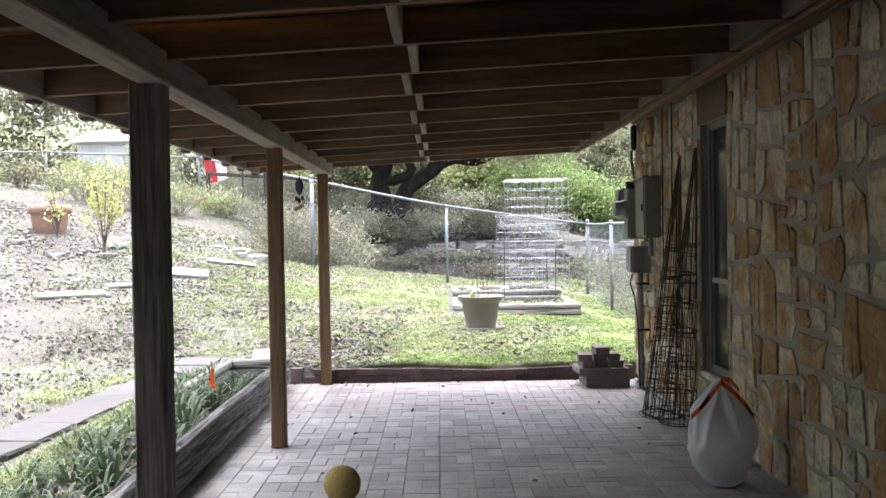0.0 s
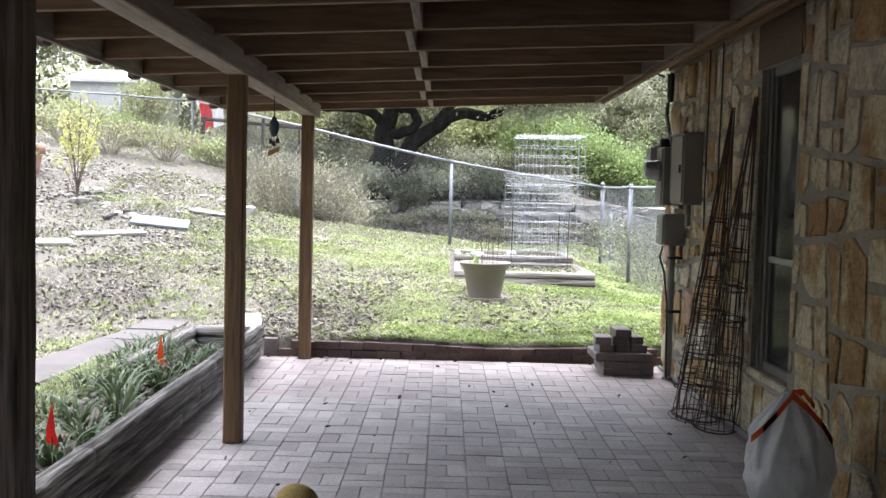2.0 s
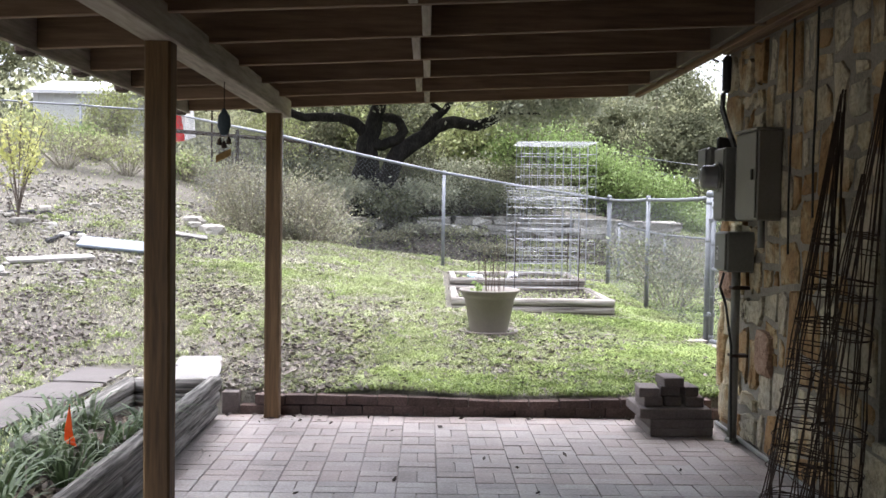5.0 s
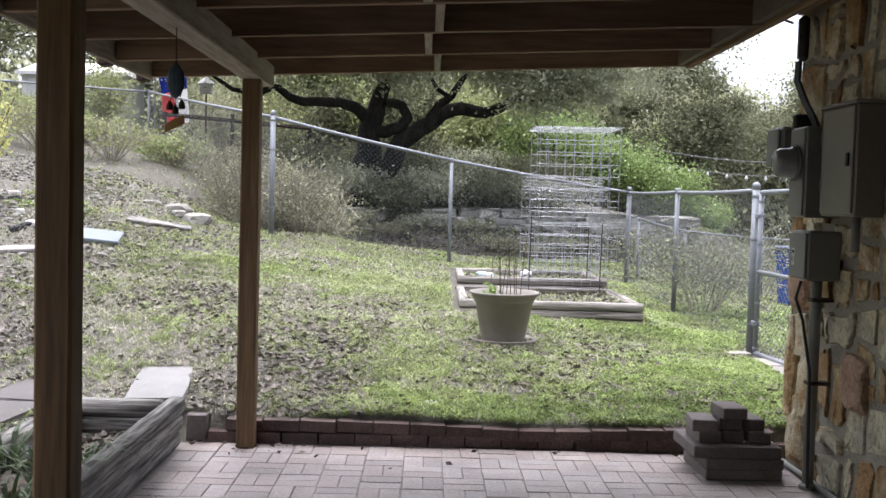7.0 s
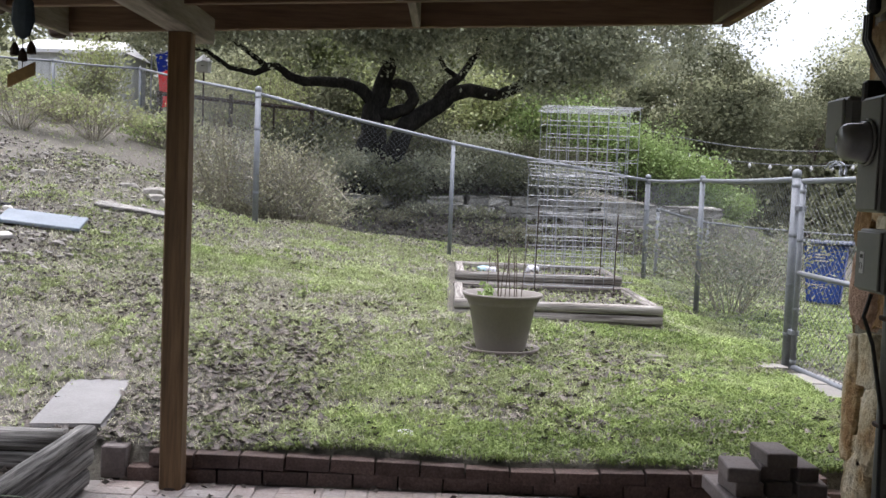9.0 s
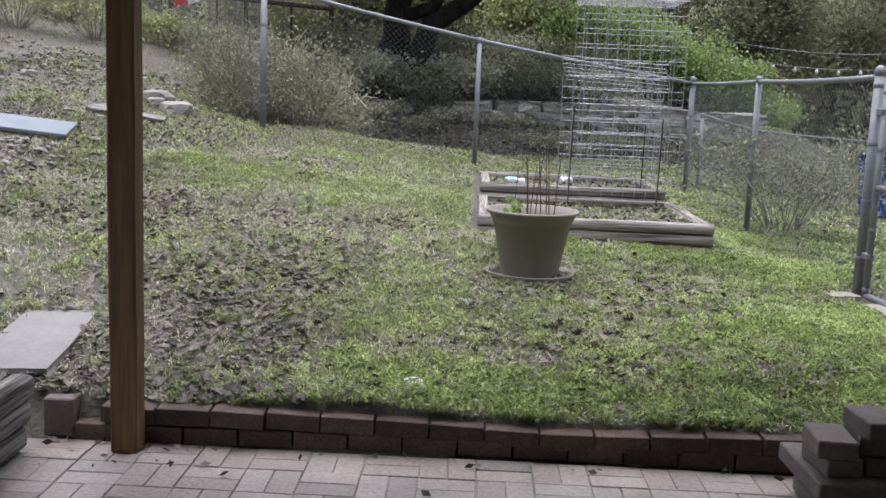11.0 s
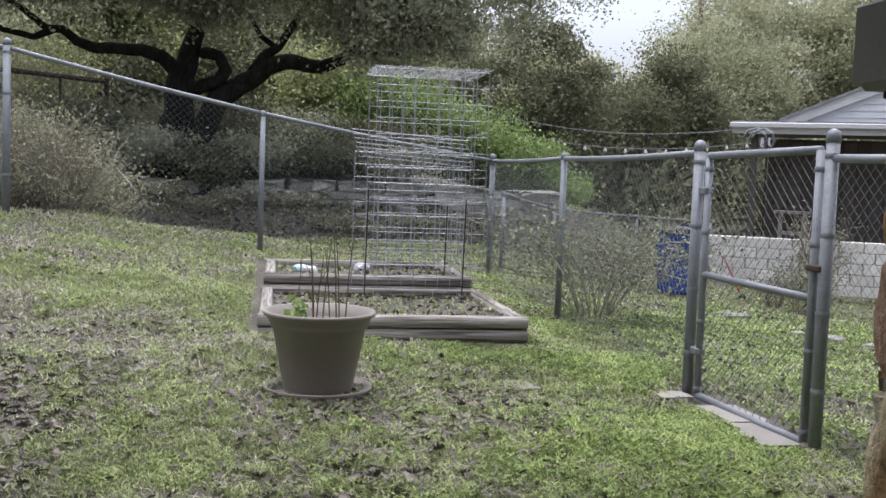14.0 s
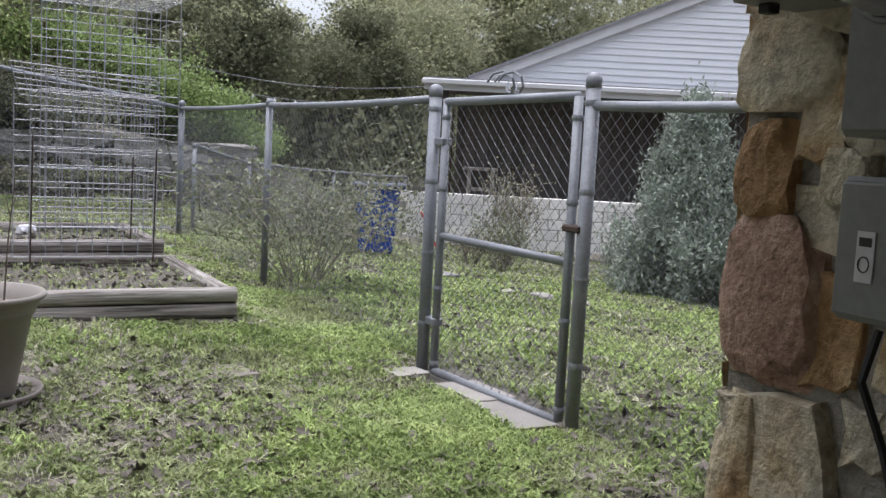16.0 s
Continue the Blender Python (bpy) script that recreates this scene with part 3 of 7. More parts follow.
def gate():
    t = thing("fence_gate", "closed chain-link gate with a sagging steel pipe frame", "gate")
    a, b = Vector((G1[0] + 0.02, G1[1] - 0.09, 0)), Vector((G2[0] - 0.005, G2[1] + 0.09, 0))
    def at(u, z):
        p = a.lerp(b, u)
        return (p.x, p.y, z)
    part("stile", tube([at(0, 0.2), at(0, 1.56)], 0.021, 10), M_GALV, t, smooth=True)
    part("stile", tube([at(1, 0.185), at(1, 1.56)], 0.021, 10), M_GALV, t, smooth=True)
    part("top_bar", tube([at(0, 1.545), at(1, 1.56)], 0.021, 10), M_GALV, t, smooth=True)
    part("bottom_bar", tube([at(0, 0.2), at(1, 0.185)], 0.021, 10), M_GALV, t, smooth=True)
    part("mid_bar", tube([at(0, 0.885), at(1, 0.87)], 0.019, 10), M_GALV, t, smooth=True)
    link("mesh", fast("gate_wire", *link_mesh(at(0.02, 0)[:2], at(0.98, 0)[:2], 1.55, 1.55, 1.36, r=0.0015), M_LINK), t)["kind"] = "stuff"
    for z in (0.45, 1.35):
        part("hinge", box((a.x - 0.03, a.y - 0.02, z - 0.02), (a.x + 0.03, a.y + 0.09, z + 0.02), 0.006), M_GALV, t)
    for u, s in ((0.46, 1.0), (0.5, 0.7), (0.54, 0.9)):
        c = at(u, 1.6)
        pts = [(c[0] + 0.015 * i * s - 0.04, c[1] + 0.075 * s * math.cos(i * 0.9), c[2] + 0.05 * s * math.sin(i * 0.9) + 0.03) for i in range(8)]
        part("tie_strip", tube(pts, 0.006, 5), M_GALV, t, "curled silver tie")
    for u in (0.0, 1.0):
        for z in (0.24, 0.62, 1.12, 1.47):
            p = at(u, z)
            part("tie_band", lathe([(0.024, -0.012), (0.0265, 0.0), (0.024, 0.012)], 10, centre=p), M_GALV, t)
    part("latch", box((b.x - 0.035, b.y - 0.1, 1.0), (b.x + 0.035, b.y + 0.02, 1.03), 0.006), M_RUST, t)


gate()


# ---- garden bed of round timbers ----
def along(a, b, z, w, h, material, seed):
    d = Vector((b[0] - a[0], b[1] - a[1], 0))
    bm = log(d.length, w, h, material, seed=seed)
    q = Vector((0, 1, 0)).rotation_difference(d.normalized()).to_matrix()
    bmesh.ops.rotate(bm, verts=bm.verts, matrix=q)
    bmesh.ops.translate(bm, verts=bm.verts, vec=(a[0], a[1], z))
    return bm


def bed(name, label, x0, x1, y0, y1, top, courses, h):
    t = thing(name, label, "garden bed")
    for i in range(courses):
        z = top - h / 2 - i * h
        part("timber", along((x0, y0), (x1, y0), z, h, h * 0.97, M_BEDLOGX, 3 + i), M_BEDLOGX, t, smooth=True)
        part("timber", along((x0, y1), (x1, y1), z, h, h * 0.97, M_BEDLOGX, 5 + i), M_BEDLOGX, t, smooth=True)
        part("timber", along((x0 + 0.05, y0 + 0.05), (x0 + 0.05, y1 - 0.05), z, h, h * 0.97, M_BEDLOG, 7 + i), M_BEDLOG, t, smooth=True)
        part("timber", along((x1 - 0.05, y0 + 0.05), (x1 - 0.05, y1 - 0.05), z, h, h * 0.97, M_BEDLOG, 9 + i), M_BEDLOG, t, smooth=True)
    bm = bmesh.new()
    n = 24
    vs = [[bm.verts.new((x0 + (x1 - x0) * i / n, y0 + (y1 - y0) * j / n, top - 0.07 + 0.03 * rough(i * 0.5, j * 0.5, 1, 2))) for j in range(n + 1)] for i in range(n + 1)]
    for i in range(n):
        for j in range(n):
            bm.faces.new((vs[i][j], vs[i + 1][j], vs[i + 1][j + 1], vs[i][j + 1]))
    part("soil", bm, M_GROUND, t, "pale brown soil with weeds and fallen leaves", smooth=True)


bed("garden_bed", "lower garden bed edged with stacked grey round timbers", 0.76, 2.47, 12.95, 14.42, 0.5, 3, 0.085)
bed("garden_bed", "upper garden bed edged with grey round timbers", 0.78, 2.4, 14.5, 15.75, 0.6, 3, 0.085)


# ---- welded wire cages on the beds ----
def grid_panel(o, u, v, lu, lv, nu, nv, r=0.0022):
    o, u, v = np.array(o, float), np.array(u, float), np.array(v, float)
    segs = [(o + u * lu * i / nu, o + u * lu * i / nu + v * lv) for i in range(nu + 1)]
    segs += [(o + v * lv * j / nv, o + v * lv * j / nv + u * lu) for j in range(nv + 1)]
    return wires(segs, r, 4)


def cages():
    t = thing("wire_trellis", "welded wire trellis bent over at the top between rusty stakes", "trellis")
    link("front_panel", fast("front_panel", *grid_panel((1.44, 14.35, 0.5), (1, 0, 0), (0, 0, 1), 0.86, 1.05, 9, 11, 0.0034), M_WIRE), t)["kind"] = "stuff"
    link("top_flap", fast("top_flap", *grid_panel((1.41, 14.3, 1.715), (1, 0, -0.06), (0.06, 0.04, -0.2), 0.88, 1.0, 14, 6, 0.0032), M_WIRE), t)["kind"] = "stuff"
    link("side_panel", fast("side_panel", *grid_panel((2.3, 14.35, 0.5), (0, 1, 0), (0, 0, 1), 0.6, 1.05, 2, 6, 0.0024), M_WIRE), t)["kind"] = "stuff"
    for x, y, h in ((1.54, 14.33, 1.27), (2.3, 14.33, 1.21), (2.2, 14.6, 1.15)):
        part("stake", tube([(x, y, 0.4), (x + 0.01, y, h)], 0.0055, 6), M_RUST, t)
    t = thing("wire_cage", "tall square cage of welded wire standing in the upper bed", "trellis")
    x0, x1, y0, y1 = 1.66, 2.6, 15.0, 15.7
    for o, u, l in (((x0, y0, 0.5), (1, 0, 0), x1 - x0), ((x0, y1, 0.5), (1, 0, 0), x1 - x0)):
        link("panel", fast("panel", *grid_panel(o, u, (0, 0, 1), l, 1.76, 9, 13, 0.0034), M_WIRE), t)["kind"] = "stuff"
    link("lid", fast("lid", *grid_panel((x0 - 0.04, y0 - 0.05, 2.27), (1, 0, 0.01), (0, 1, 0), x1 - x0 + 0.06, y1 - y0 + 0.1, 9, 8), M_WIRE), t)["kind"] = "stuff"
    for k in range(5):
        z = 0.62 + 0.38 * k
        for x in (x0, x1):
            part("side_wire", tube([(x, y0, z), (x, y1, z)], 0.0028, 4), M_WIRE, t)


cages()

# ---- plastic pot ----
M_POT = mat("taupe_plastic", [(0.165, 0.147, 0.128), (0.21, 0.19, 0.165)], 4, 60, 0.55, 0.06)
M_SAUCER = mat("saucer_plastic", [(0.15, 0.125, 0.11), (0.21, 0.18, 0.16)], 4, 60, 0.55, 0.06)


def pot():
    z = gz(1.04, 11.72) - 0.01
    t = thing("plant_pot", "large taupe plastic pot with a rolled rim on a saucer", "pot", at=(1.083, 11.75, z))
    part("saucer", lathe([(0.21, 0.0), (0.25, 0.012), (0.275, 0.05), (0.263, 0.053), (0.24, 0.02), (0.02, 0.016)], 40), M_SAUCER, t, smooth=True)
    part("body", lathe([(0.165, 0.02), (0.17, 0.03), (0.178, 0.06), (0.232, 0.345), (0.243, 0.35), (0.243, 0.362), (0.25, 0.372), (0.262, 0.4), (0.278, 0.408),
                        (0.284, 0.42), (0.278, 0.43), (0.262, 0.428), (0.24, 0.37), (0.235, 0.36)], 48), M_POT, t, smooth=True)
    part("soil", lathe([(0.237, 0.355), (0.236, 0.362), (0.01, 0.37)], 24), M_SOIL, t)


pot()


# ---- trees ----
def clumps(g, c, rad, k, shell=0.55):
    d = g.normal(size=(k, 3))
    d /= np.linalg.norm(d, axis=1, keepdims=True)
    r = g.uniform(shell, 1.0, k)[:, None]
    return np.asarray(c) + d * r * np.asarray(rad)


def crown(centres, n, spread, size, seed, material, name="crown"):
    g = np.random.default_rng(seed)
    idx = g.integers(0, len(centres), n)
    sp = spread * g.uniform(0.5, 1.3, len(centres))
    p = centres[idx] + g.normal(size=(n, 3)) * sp[idx][:, None] * np.array([1, 1, 0.7])
    return fast(name, *leaves(p, size, seed + 1), material)


def limb(pts, r0, r1, n=8):
    out = [Vector(p) for p in pts]
    fine = []
    for a, b in zip(out, out[1:]):
        for k in range(4):
            p = a.lerp(b, k / 4)
            fine.append(p + Vector((rough(p.x, p.z, 1.5, 1), rough(p.y, p.x, 1.5, 2), rough(p.z, p.x, 1.5, 3))) * r0 * 0.5)
    fine.append(out[-1])
    m = len(fine) - 1
    return tube(fine, [r0 + (r1 - r0) * (i / m) ** 0.8 for i in range(m + 1)], n)


def tree(label, base, height, rad, nclump, nleaf, spread, size, material, seed, trunk_r=0.2, low=0.35):
    g = np.random.default_rng(seed)
    x, y = base
    z = gz(x, y) - 0.1
    t = thing("tree", label, "tree", at=(0, 0, 0))
    c = np.array([x, y, z + height - rad[2]])
    cs = clumps(g, c, rad, nclump)
    cs = cs[cs[:, 2] > z + height * low * 0.6]
    bm = limb([(x, y, z), (x + 0.1, y, z + height * 0.3), (x - 0.1, y + 0.1, z + height * 0.55), tuple(c)], trunk_r, trunk_r * 0.4)
    for q in cs[::3]:
        s = Vector((x, y, z + height * g.uniform(0.3, 0.6)))
        m = s.lerp(Vector(q), 0.5) + Vector((0, 0, -0.2))
        tube([s, m, Vector(q)], [trunk_r * 0.25, trunk_r * 0.12, 0.01], 5, bm)
    part("trunk", bm, M_TWIG, t, smooth=True)
    link("crown", crown(cs, nleaf, spread, size, seed, material), t)
    return t


def main_oak():
    t = thing("oak_tree", "spreading live oak with black crooked limbs behind the fence", "tree")
    y = 25.3
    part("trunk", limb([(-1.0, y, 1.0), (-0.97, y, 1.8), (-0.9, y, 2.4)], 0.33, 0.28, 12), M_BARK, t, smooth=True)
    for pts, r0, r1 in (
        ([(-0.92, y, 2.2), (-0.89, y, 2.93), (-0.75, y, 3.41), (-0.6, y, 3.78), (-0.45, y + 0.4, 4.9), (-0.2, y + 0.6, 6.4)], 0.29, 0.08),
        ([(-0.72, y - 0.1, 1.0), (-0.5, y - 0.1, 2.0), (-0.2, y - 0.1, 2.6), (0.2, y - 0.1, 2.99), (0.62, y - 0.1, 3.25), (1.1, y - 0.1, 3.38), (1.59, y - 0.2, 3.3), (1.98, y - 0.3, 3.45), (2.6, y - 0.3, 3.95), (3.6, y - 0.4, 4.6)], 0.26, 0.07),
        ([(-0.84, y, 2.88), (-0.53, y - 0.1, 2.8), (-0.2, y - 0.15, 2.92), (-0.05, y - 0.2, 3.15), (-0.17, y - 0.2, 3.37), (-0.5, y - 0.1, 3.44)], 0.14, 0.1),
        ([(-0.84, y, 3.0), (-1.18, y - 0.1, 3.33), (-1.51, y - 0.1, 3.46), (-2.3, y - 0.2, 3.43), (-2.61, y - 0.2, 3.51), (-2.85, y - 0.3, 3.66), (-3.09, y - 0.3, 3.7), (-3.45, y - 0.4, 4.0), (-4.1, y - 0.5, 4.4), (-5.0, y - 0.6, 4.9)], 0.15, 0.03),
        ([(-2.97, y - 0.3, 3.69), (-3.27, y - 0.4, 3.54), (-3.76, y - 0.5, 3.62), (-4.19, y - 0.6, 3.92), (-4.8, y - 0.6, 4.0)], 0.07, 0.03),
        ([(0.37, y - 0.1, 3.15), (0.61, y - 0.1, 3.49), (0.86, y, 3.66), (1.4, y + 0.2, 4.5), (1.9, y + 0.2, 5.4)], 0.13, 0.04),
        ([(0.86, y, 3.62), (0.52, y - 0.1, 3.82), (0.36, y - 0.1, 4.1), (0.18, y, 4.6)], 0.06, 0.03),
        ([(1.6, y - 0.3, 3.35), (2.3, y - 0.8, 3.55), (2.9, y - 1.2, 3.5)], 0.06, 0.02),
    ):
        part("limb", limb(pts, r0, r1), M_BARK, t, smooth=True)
    g = np.random.default_rng(11)
    cs = np.concatenate([clumps(g, (0.6, y, 6.4), (6.2, 3.8, 2.3), 150, 0.5), clumps(g, (4.2, y - 0.5, 5.6), (3.0, 2.4, 1.9), 50, 0.3),
                         clumps(g, (-3.6, y - 0.5, 5.6), (2.6, 2.0, 1.5), 40, 0.3), clumps(g, (0.5, y - 0.8, 4.9), (3.5, 1.8, 0.7), 36, 0.2)])
    cs = np.concatenate([cs[cs[:, 2] > 3.9], clumps(g, (3.2, y - 0.6, 4.5), (1.1, 0.8, 0.55), 22, 0.2), clumps(g, (-4.6, y - 0.7, 4.7), (1.1, 0.8, 0.6), 20, 0.2)])
    low = [clumps(g, (-3.0, y - 1.4, 4.75), (2.8, 0.9, 0.75), 55, 0.1), clumps(g, (0.2, y - 1.5, 4.95), (2.2, 0.9, 0.75), 50, 0.1),
           clumps(g, (2.9, y - 0.9, 4.2), (1.6, 1.0, 0.85), 60, 0.1), clumps(g, (-5.4, y - 0.6, 5.0), (1.6, 1.2, 1.0), 26, 0.1), clumps(g, (-0.5, y - 1.1, 4.4), (1.1, 0.5, 0.38), 34, 0.1)]
    cs = np.concatenate([cs] + low)
    link("crown", crown(cs, 300000, 0.31, 0.042, 12, M_OAK), t)


main_oak()
for label, base, h, rad, nc, nl, sp, sz, mt, sd, tr in (
    ("broad pale oak behind the neighbouring roof", (21.8, 47), 11.6, (5.0, 4, 4.2), 150, 56000, 0.6, 0.085, M_OAK2, 21, 0.3),
    ("pale grey-green oak on the far slope", (9.5, 46), 8.0, (5, 4, 3.2), 100, 44000, 0.6, 0.085, M_OAK2, 22, 0.3),
    ("grey-green oak at the edge of the far woods", (28, 46), 12.4, (5.5, 4, 4.6), 150, 56000, 0.6, 0.085, M_OAK2, 23, 0.3),
    ("low pale oak before the far cedars", (17.0, 43), 8.2, (3.6, 2.6, 3.6), 110, 52000, 0.55, 0.07, M_OAK2, 34, 0.2),
    ("dark cedar tree on the far slope", (8.5, 37), 6.5, (2.6, 2.2, 3.0), 60, 36000, 0.42, 0.07, M_CEDAR, 24, 0.2),
    ("dark cedar tree beside the pale oaks", (13.5, 40), 6.5, (3.0, 2.2, 3.0), 60, 36000, 0.42, 0.07, M_CEDAR, 25, 0.2),
    ("tall oak on the slope behind the spreading oak", (2.5, 42), 11.5, (6, 4, 4.2), 100, 44000, 0.65, 0.09, M_OAK2, 26, 0.3),
    ("oak on the hill behind the shed", (-12, 41), 10, (5.5, 4, 4), 100, 44000, 0.65, 0.09, M_OAK2, 27, 0.3),
    ("oak on the hilltop", (-20, 38), 10, (5.5, 4, 4), 90, 36000, 0.65, 0.09, M_OAK2, 28, 0.3),
    ("leafy oak on the hill", (-5.0, 40), 10, (5, 4, 4), 90, 36000, 0.65, 0.09, M_OAK2, 29, 0.3),
    ("low leafy oak behind the spreading oak", (-1.5, 36), 6.4, (3.2, 2.2, 2.6), 70, 34000, 0.5, 0.075, M_LIME2, 31, 0.2),
    ("low yellow-green oak behind the spreading oak", (2.6, 37), 6.6, (3.0, 2.2, 2.7), 70, 34000, 0.5, 0.075, M_LIME2, 32, 0.2),
    ("low grey-green oak on the hill", (-5.6, 35), 6.6, (3.0, 2.2, 2.6), 70, 32000, 0.5, 0.075, M_OAK2, 33, 0.2),
    ("grey-green oak of the far woods", (34, 44), 11, (6, 4, 4.4), 90, 30000, 0.7, 0.1, M_OAK2, 30, 0.3),
):
    tree(label, base, h, rad, nc, nl, sp, sz, mt, sd, tr)


# ---- limestone ledge, brush and shrubs behind the fence ----
M_LEDGE = mat("grey_ledge_stone", [(0.12, 0.112, 0.096), (0.3, 0.287, 0.255), (0.5, 0.482, 0.44)], 3, 25, 0.95, 1.0, dist=0.04, rnd=0.25)
M_ROCK = mat("pale_rock", [(0.17, 0.158, 0.14), (0.33, 0.312, 0.28)], 5, 40, 0.95, 0.8, rnd=0.2)


def lump(sx, sy, sz, seed, n=2):
    """An uneven stone."""
    bm = bmesh.new()
    bmesh.ops.create_icosphere(bm, subdivisions=n, radius=1)
    for v in bm.verts:
        c = v.co
        k = 1 + 0.35 * noise.noise(c * 1.3 + Vector((seed, seed * 2, 0))) + 0.12 * noise.noise(c * 4 + Vector((seed, 0, 5)))
        v.co = Vector((max(-0.8, min(0.8, c.x * k)) * sx * 1.2, max(-0.8, min(0.8, c.y * k)) * sy * 1.2, max(-0.75, min(0.75, c.z * k)) * sz * 1.25))
    return bm


def ledge():
    t = thing("stone_ledge", "low grey limestone retaining ledge at the foot of the slope", "retaining wall")
    g = random.Random(4)
    z = 0.72
    for row, h in enumerate((0.18, 0.16, 0.2)):
        x = -5.2 + g.uniform(0, 0.9)
        while x < 5.6:
            w = g.uniform(0.3, 1.1)
            if g.random() > 0.1:
                bm = box((-w / 2, -0.3, -h / 2), (w / 2, 0.35, h / 2), 0.015)
                bmesh.ops.subdivide_edges(bm, edges=[e for e in bm.edges if e.calc_length() > 0.16], cuts=2)
                for v in bm.verts:
                    v.co += Vector((g.uniform(-0.03, 0.03), g.uniform(-0.07, 0.07), g.uniform(-0.022, 0.022)))
                ob = part("ledge_stone", bm, M_LEDGE, t)
                ob.matrix_basis = pose(x + w / 2, 24.85 - 0.12 * math.sin(x * 1.7) - 0.03 * (x - 2) + 0.04 * row + g.uniform(-0.1, 0.08), z + h / 2 + 0.04 * math.sin(x * 0.8), g.uniform(-3, 3), g.uniform(-2.5, 2.5), g.uniform(-6, 6))
            x += w + g.uniform(-0.02, 0.04)
        z += h * 0.9
    return t


ledge()


def shrub(label, x, y, r, h, nleaf, size, material, seed, twigs=60, wild=0.5, name="shrub", group="", wood=None):
    g = np.random.default_rng(seed)
    z = gz(x, y) - 0.03
    t = thing(name, label, "shrub", group)
    segs, tips = [], []
    for i in range(twigs):
        a, l = g.uniform(0, 2 * math.pi), g.uniform(0.5, 1.0)
        tip = np.array([x + math.cos(a) * r * g.uniform(0.1, 1) * wild * 2, y + math.sin(a) * r * g.uniform(0.1, 1) * wild * 2, z + h * l])
        b = np.array([x + math.cos(a) * r * 0.12, y + math.sin(a) * r * 0.12, z])
        m = (b + tip) / 2 + g.normal(size=3) * 0.06 * r + np.array([0, 0, 0.1 * h])
        segs += [(b, m), (m, tip)]
        for _ in range(3):
            q = m + (tip - m) * g.uniform(0.2, 0.9)
            e = q + g.normal(size=3) * np.array([r, r, h * 0.6]) * 0.22
            segs.append((q, e))
            tips.append(e)
        tips += [tip, m * 0.4 + tip * 0.6]
    tw = link("branchwork", fast("branchwork", *wires(segs, 0.0022 + 0.002 * h, 3), wood or M_TWIG), t)
    tw["kind"] = "stuff"
    tips = np.array(tips)
    p = tips[g.integers(0, len(tips), nleaf)] + g.normal(size=(nleaf, 3)) * np.array([0.14 * r, 0.14 * r, 0.1 * h])
    lf = link("foliage", fast("foliage", *leaves(p, size, seed), material), t)
    lf["kind"] = "stuff"
    return t


gs = random.Random(7)
M_SIDELEAF = mat("side_shrub_leaf", [(0.13, 0.147, 0.09), (0.26, 0.28, 0.18)], 1.2, 6, 0.7, 0, isl=0.4, transl=0.3)
# dry brush on the bank left of the oak, and along the fence
for i in range(15):
    y = gs.uniform(16.95, 20.2)
    x = gs.uniform(-2.1 - 0.27 * (y - 17), -0.85 - 0.16 * (y - 17))
    shrub("dry grey-brown brush with sparse leaves on the bank", x, y, gs.uniform(0.5, 0.95), gs.uniform(0.55, 1.45), 1700, 0.021,
          (M_BRUSH, M_OAK2, M_BRUSH)[i % 3], 100 + i, 60, name="brush", group="dry brush on the bank", wood=M_DRYTWIG)
for i, (x, y, r, h) in enumerate(((-2.4, 25.4, 1.0, 0.8), (-1.4, 25.1, 0.9, 0.75), (-0.3, 24.95, 0.9, 0.8), (0.7, 25.2, 1.0, 0.75), (1.8, 25.4, 1.0, 0.75), (2.9, 25.5, 1.0, 0.65), (-0.4, 26.8, 1.5, 1.4), (1.2, 27.0, 1.4, 1.2), (2.6, 27.3, 1.4, 1.1))):
    shrub("dark evergreen shrub growing over the stone ledge", x, y, r, h, 7500, 0.042, M_OAK if i % 2 else M_CEDAR, 130 + i, 90, 0.5, group="shrubs over the ledge")
for i, (x, y, r, h) in enumerate(((2.6, 32.3, 1.2, 1.7), (3.6, 32.2, 1.4, 2.2), (4.8, 32, 1.4, 2.0), (5.9, 31.8, 1.3, 1.7), (6.9, 31.5, 1.2, 1.5), (7.7, 31.2, 1.0, 1.2))):
    shrub("bright yellow-green feathery shrub on the slope", x, y, r, h, 10000, 0.048, M_LIME, 150 + i, 90, 0.5, group="bright shrubs on the slope")
for i in range(8):
    shrub("leafy olive-green undergrowth below the oak", -5.6 + i * 1.05 + gs.uniform(-0.4, 0.4), 31.5 + gs.uniform(0, 4), 1.6, 2.4, 8000, 0.07, (M_OAK2, M_LIME2, M_CEDAR)[i % 3], 170 + i, 60, group="undergrowth of the slope")
for i in range(9):
    shrub("yellow-green weedy shrub along the upper fence", -11 + i * 0.9 + gs.uniform(-0.3, 0.3), 20.6 + gs.uniform(0, 1.8), 0.6, gs.uniform(0.35, 0.6), 900, 0.035, (M_BRUSH, M_OAK2, M_LIME)[i % 3], 190 + i, 60, group="weedy shrubs along the upper fence")
shrub("olive-grey small-leaved shrub leaning on the side fence", 3.6, 15.0, 0.95, 0.88, 4200, 0.021, M_SIDELEAF, 210, 44, 0.62, wood=M_DRYTWIG)
shrub("low bare shrub by the neighbouring wall", 8.3, 20.6, 0.5, 0.55, 250, 0.025, M_BRUSH, 211, 40)
shrub("tall bare grey shrub by the neighbouring wall", 9.3, 21.2, 0.6, 1.5, 900, 0.025, M_BRUSH, 212, 70, wood=M_DRYTWIG)
shrub("olive-grey shrub by the neighbouring wall", 8.2, 19.6, 0.5, 0.8, 1800, 0.022, M_SIDELEAF, 213, 50, wood=M_DRYTWIG)
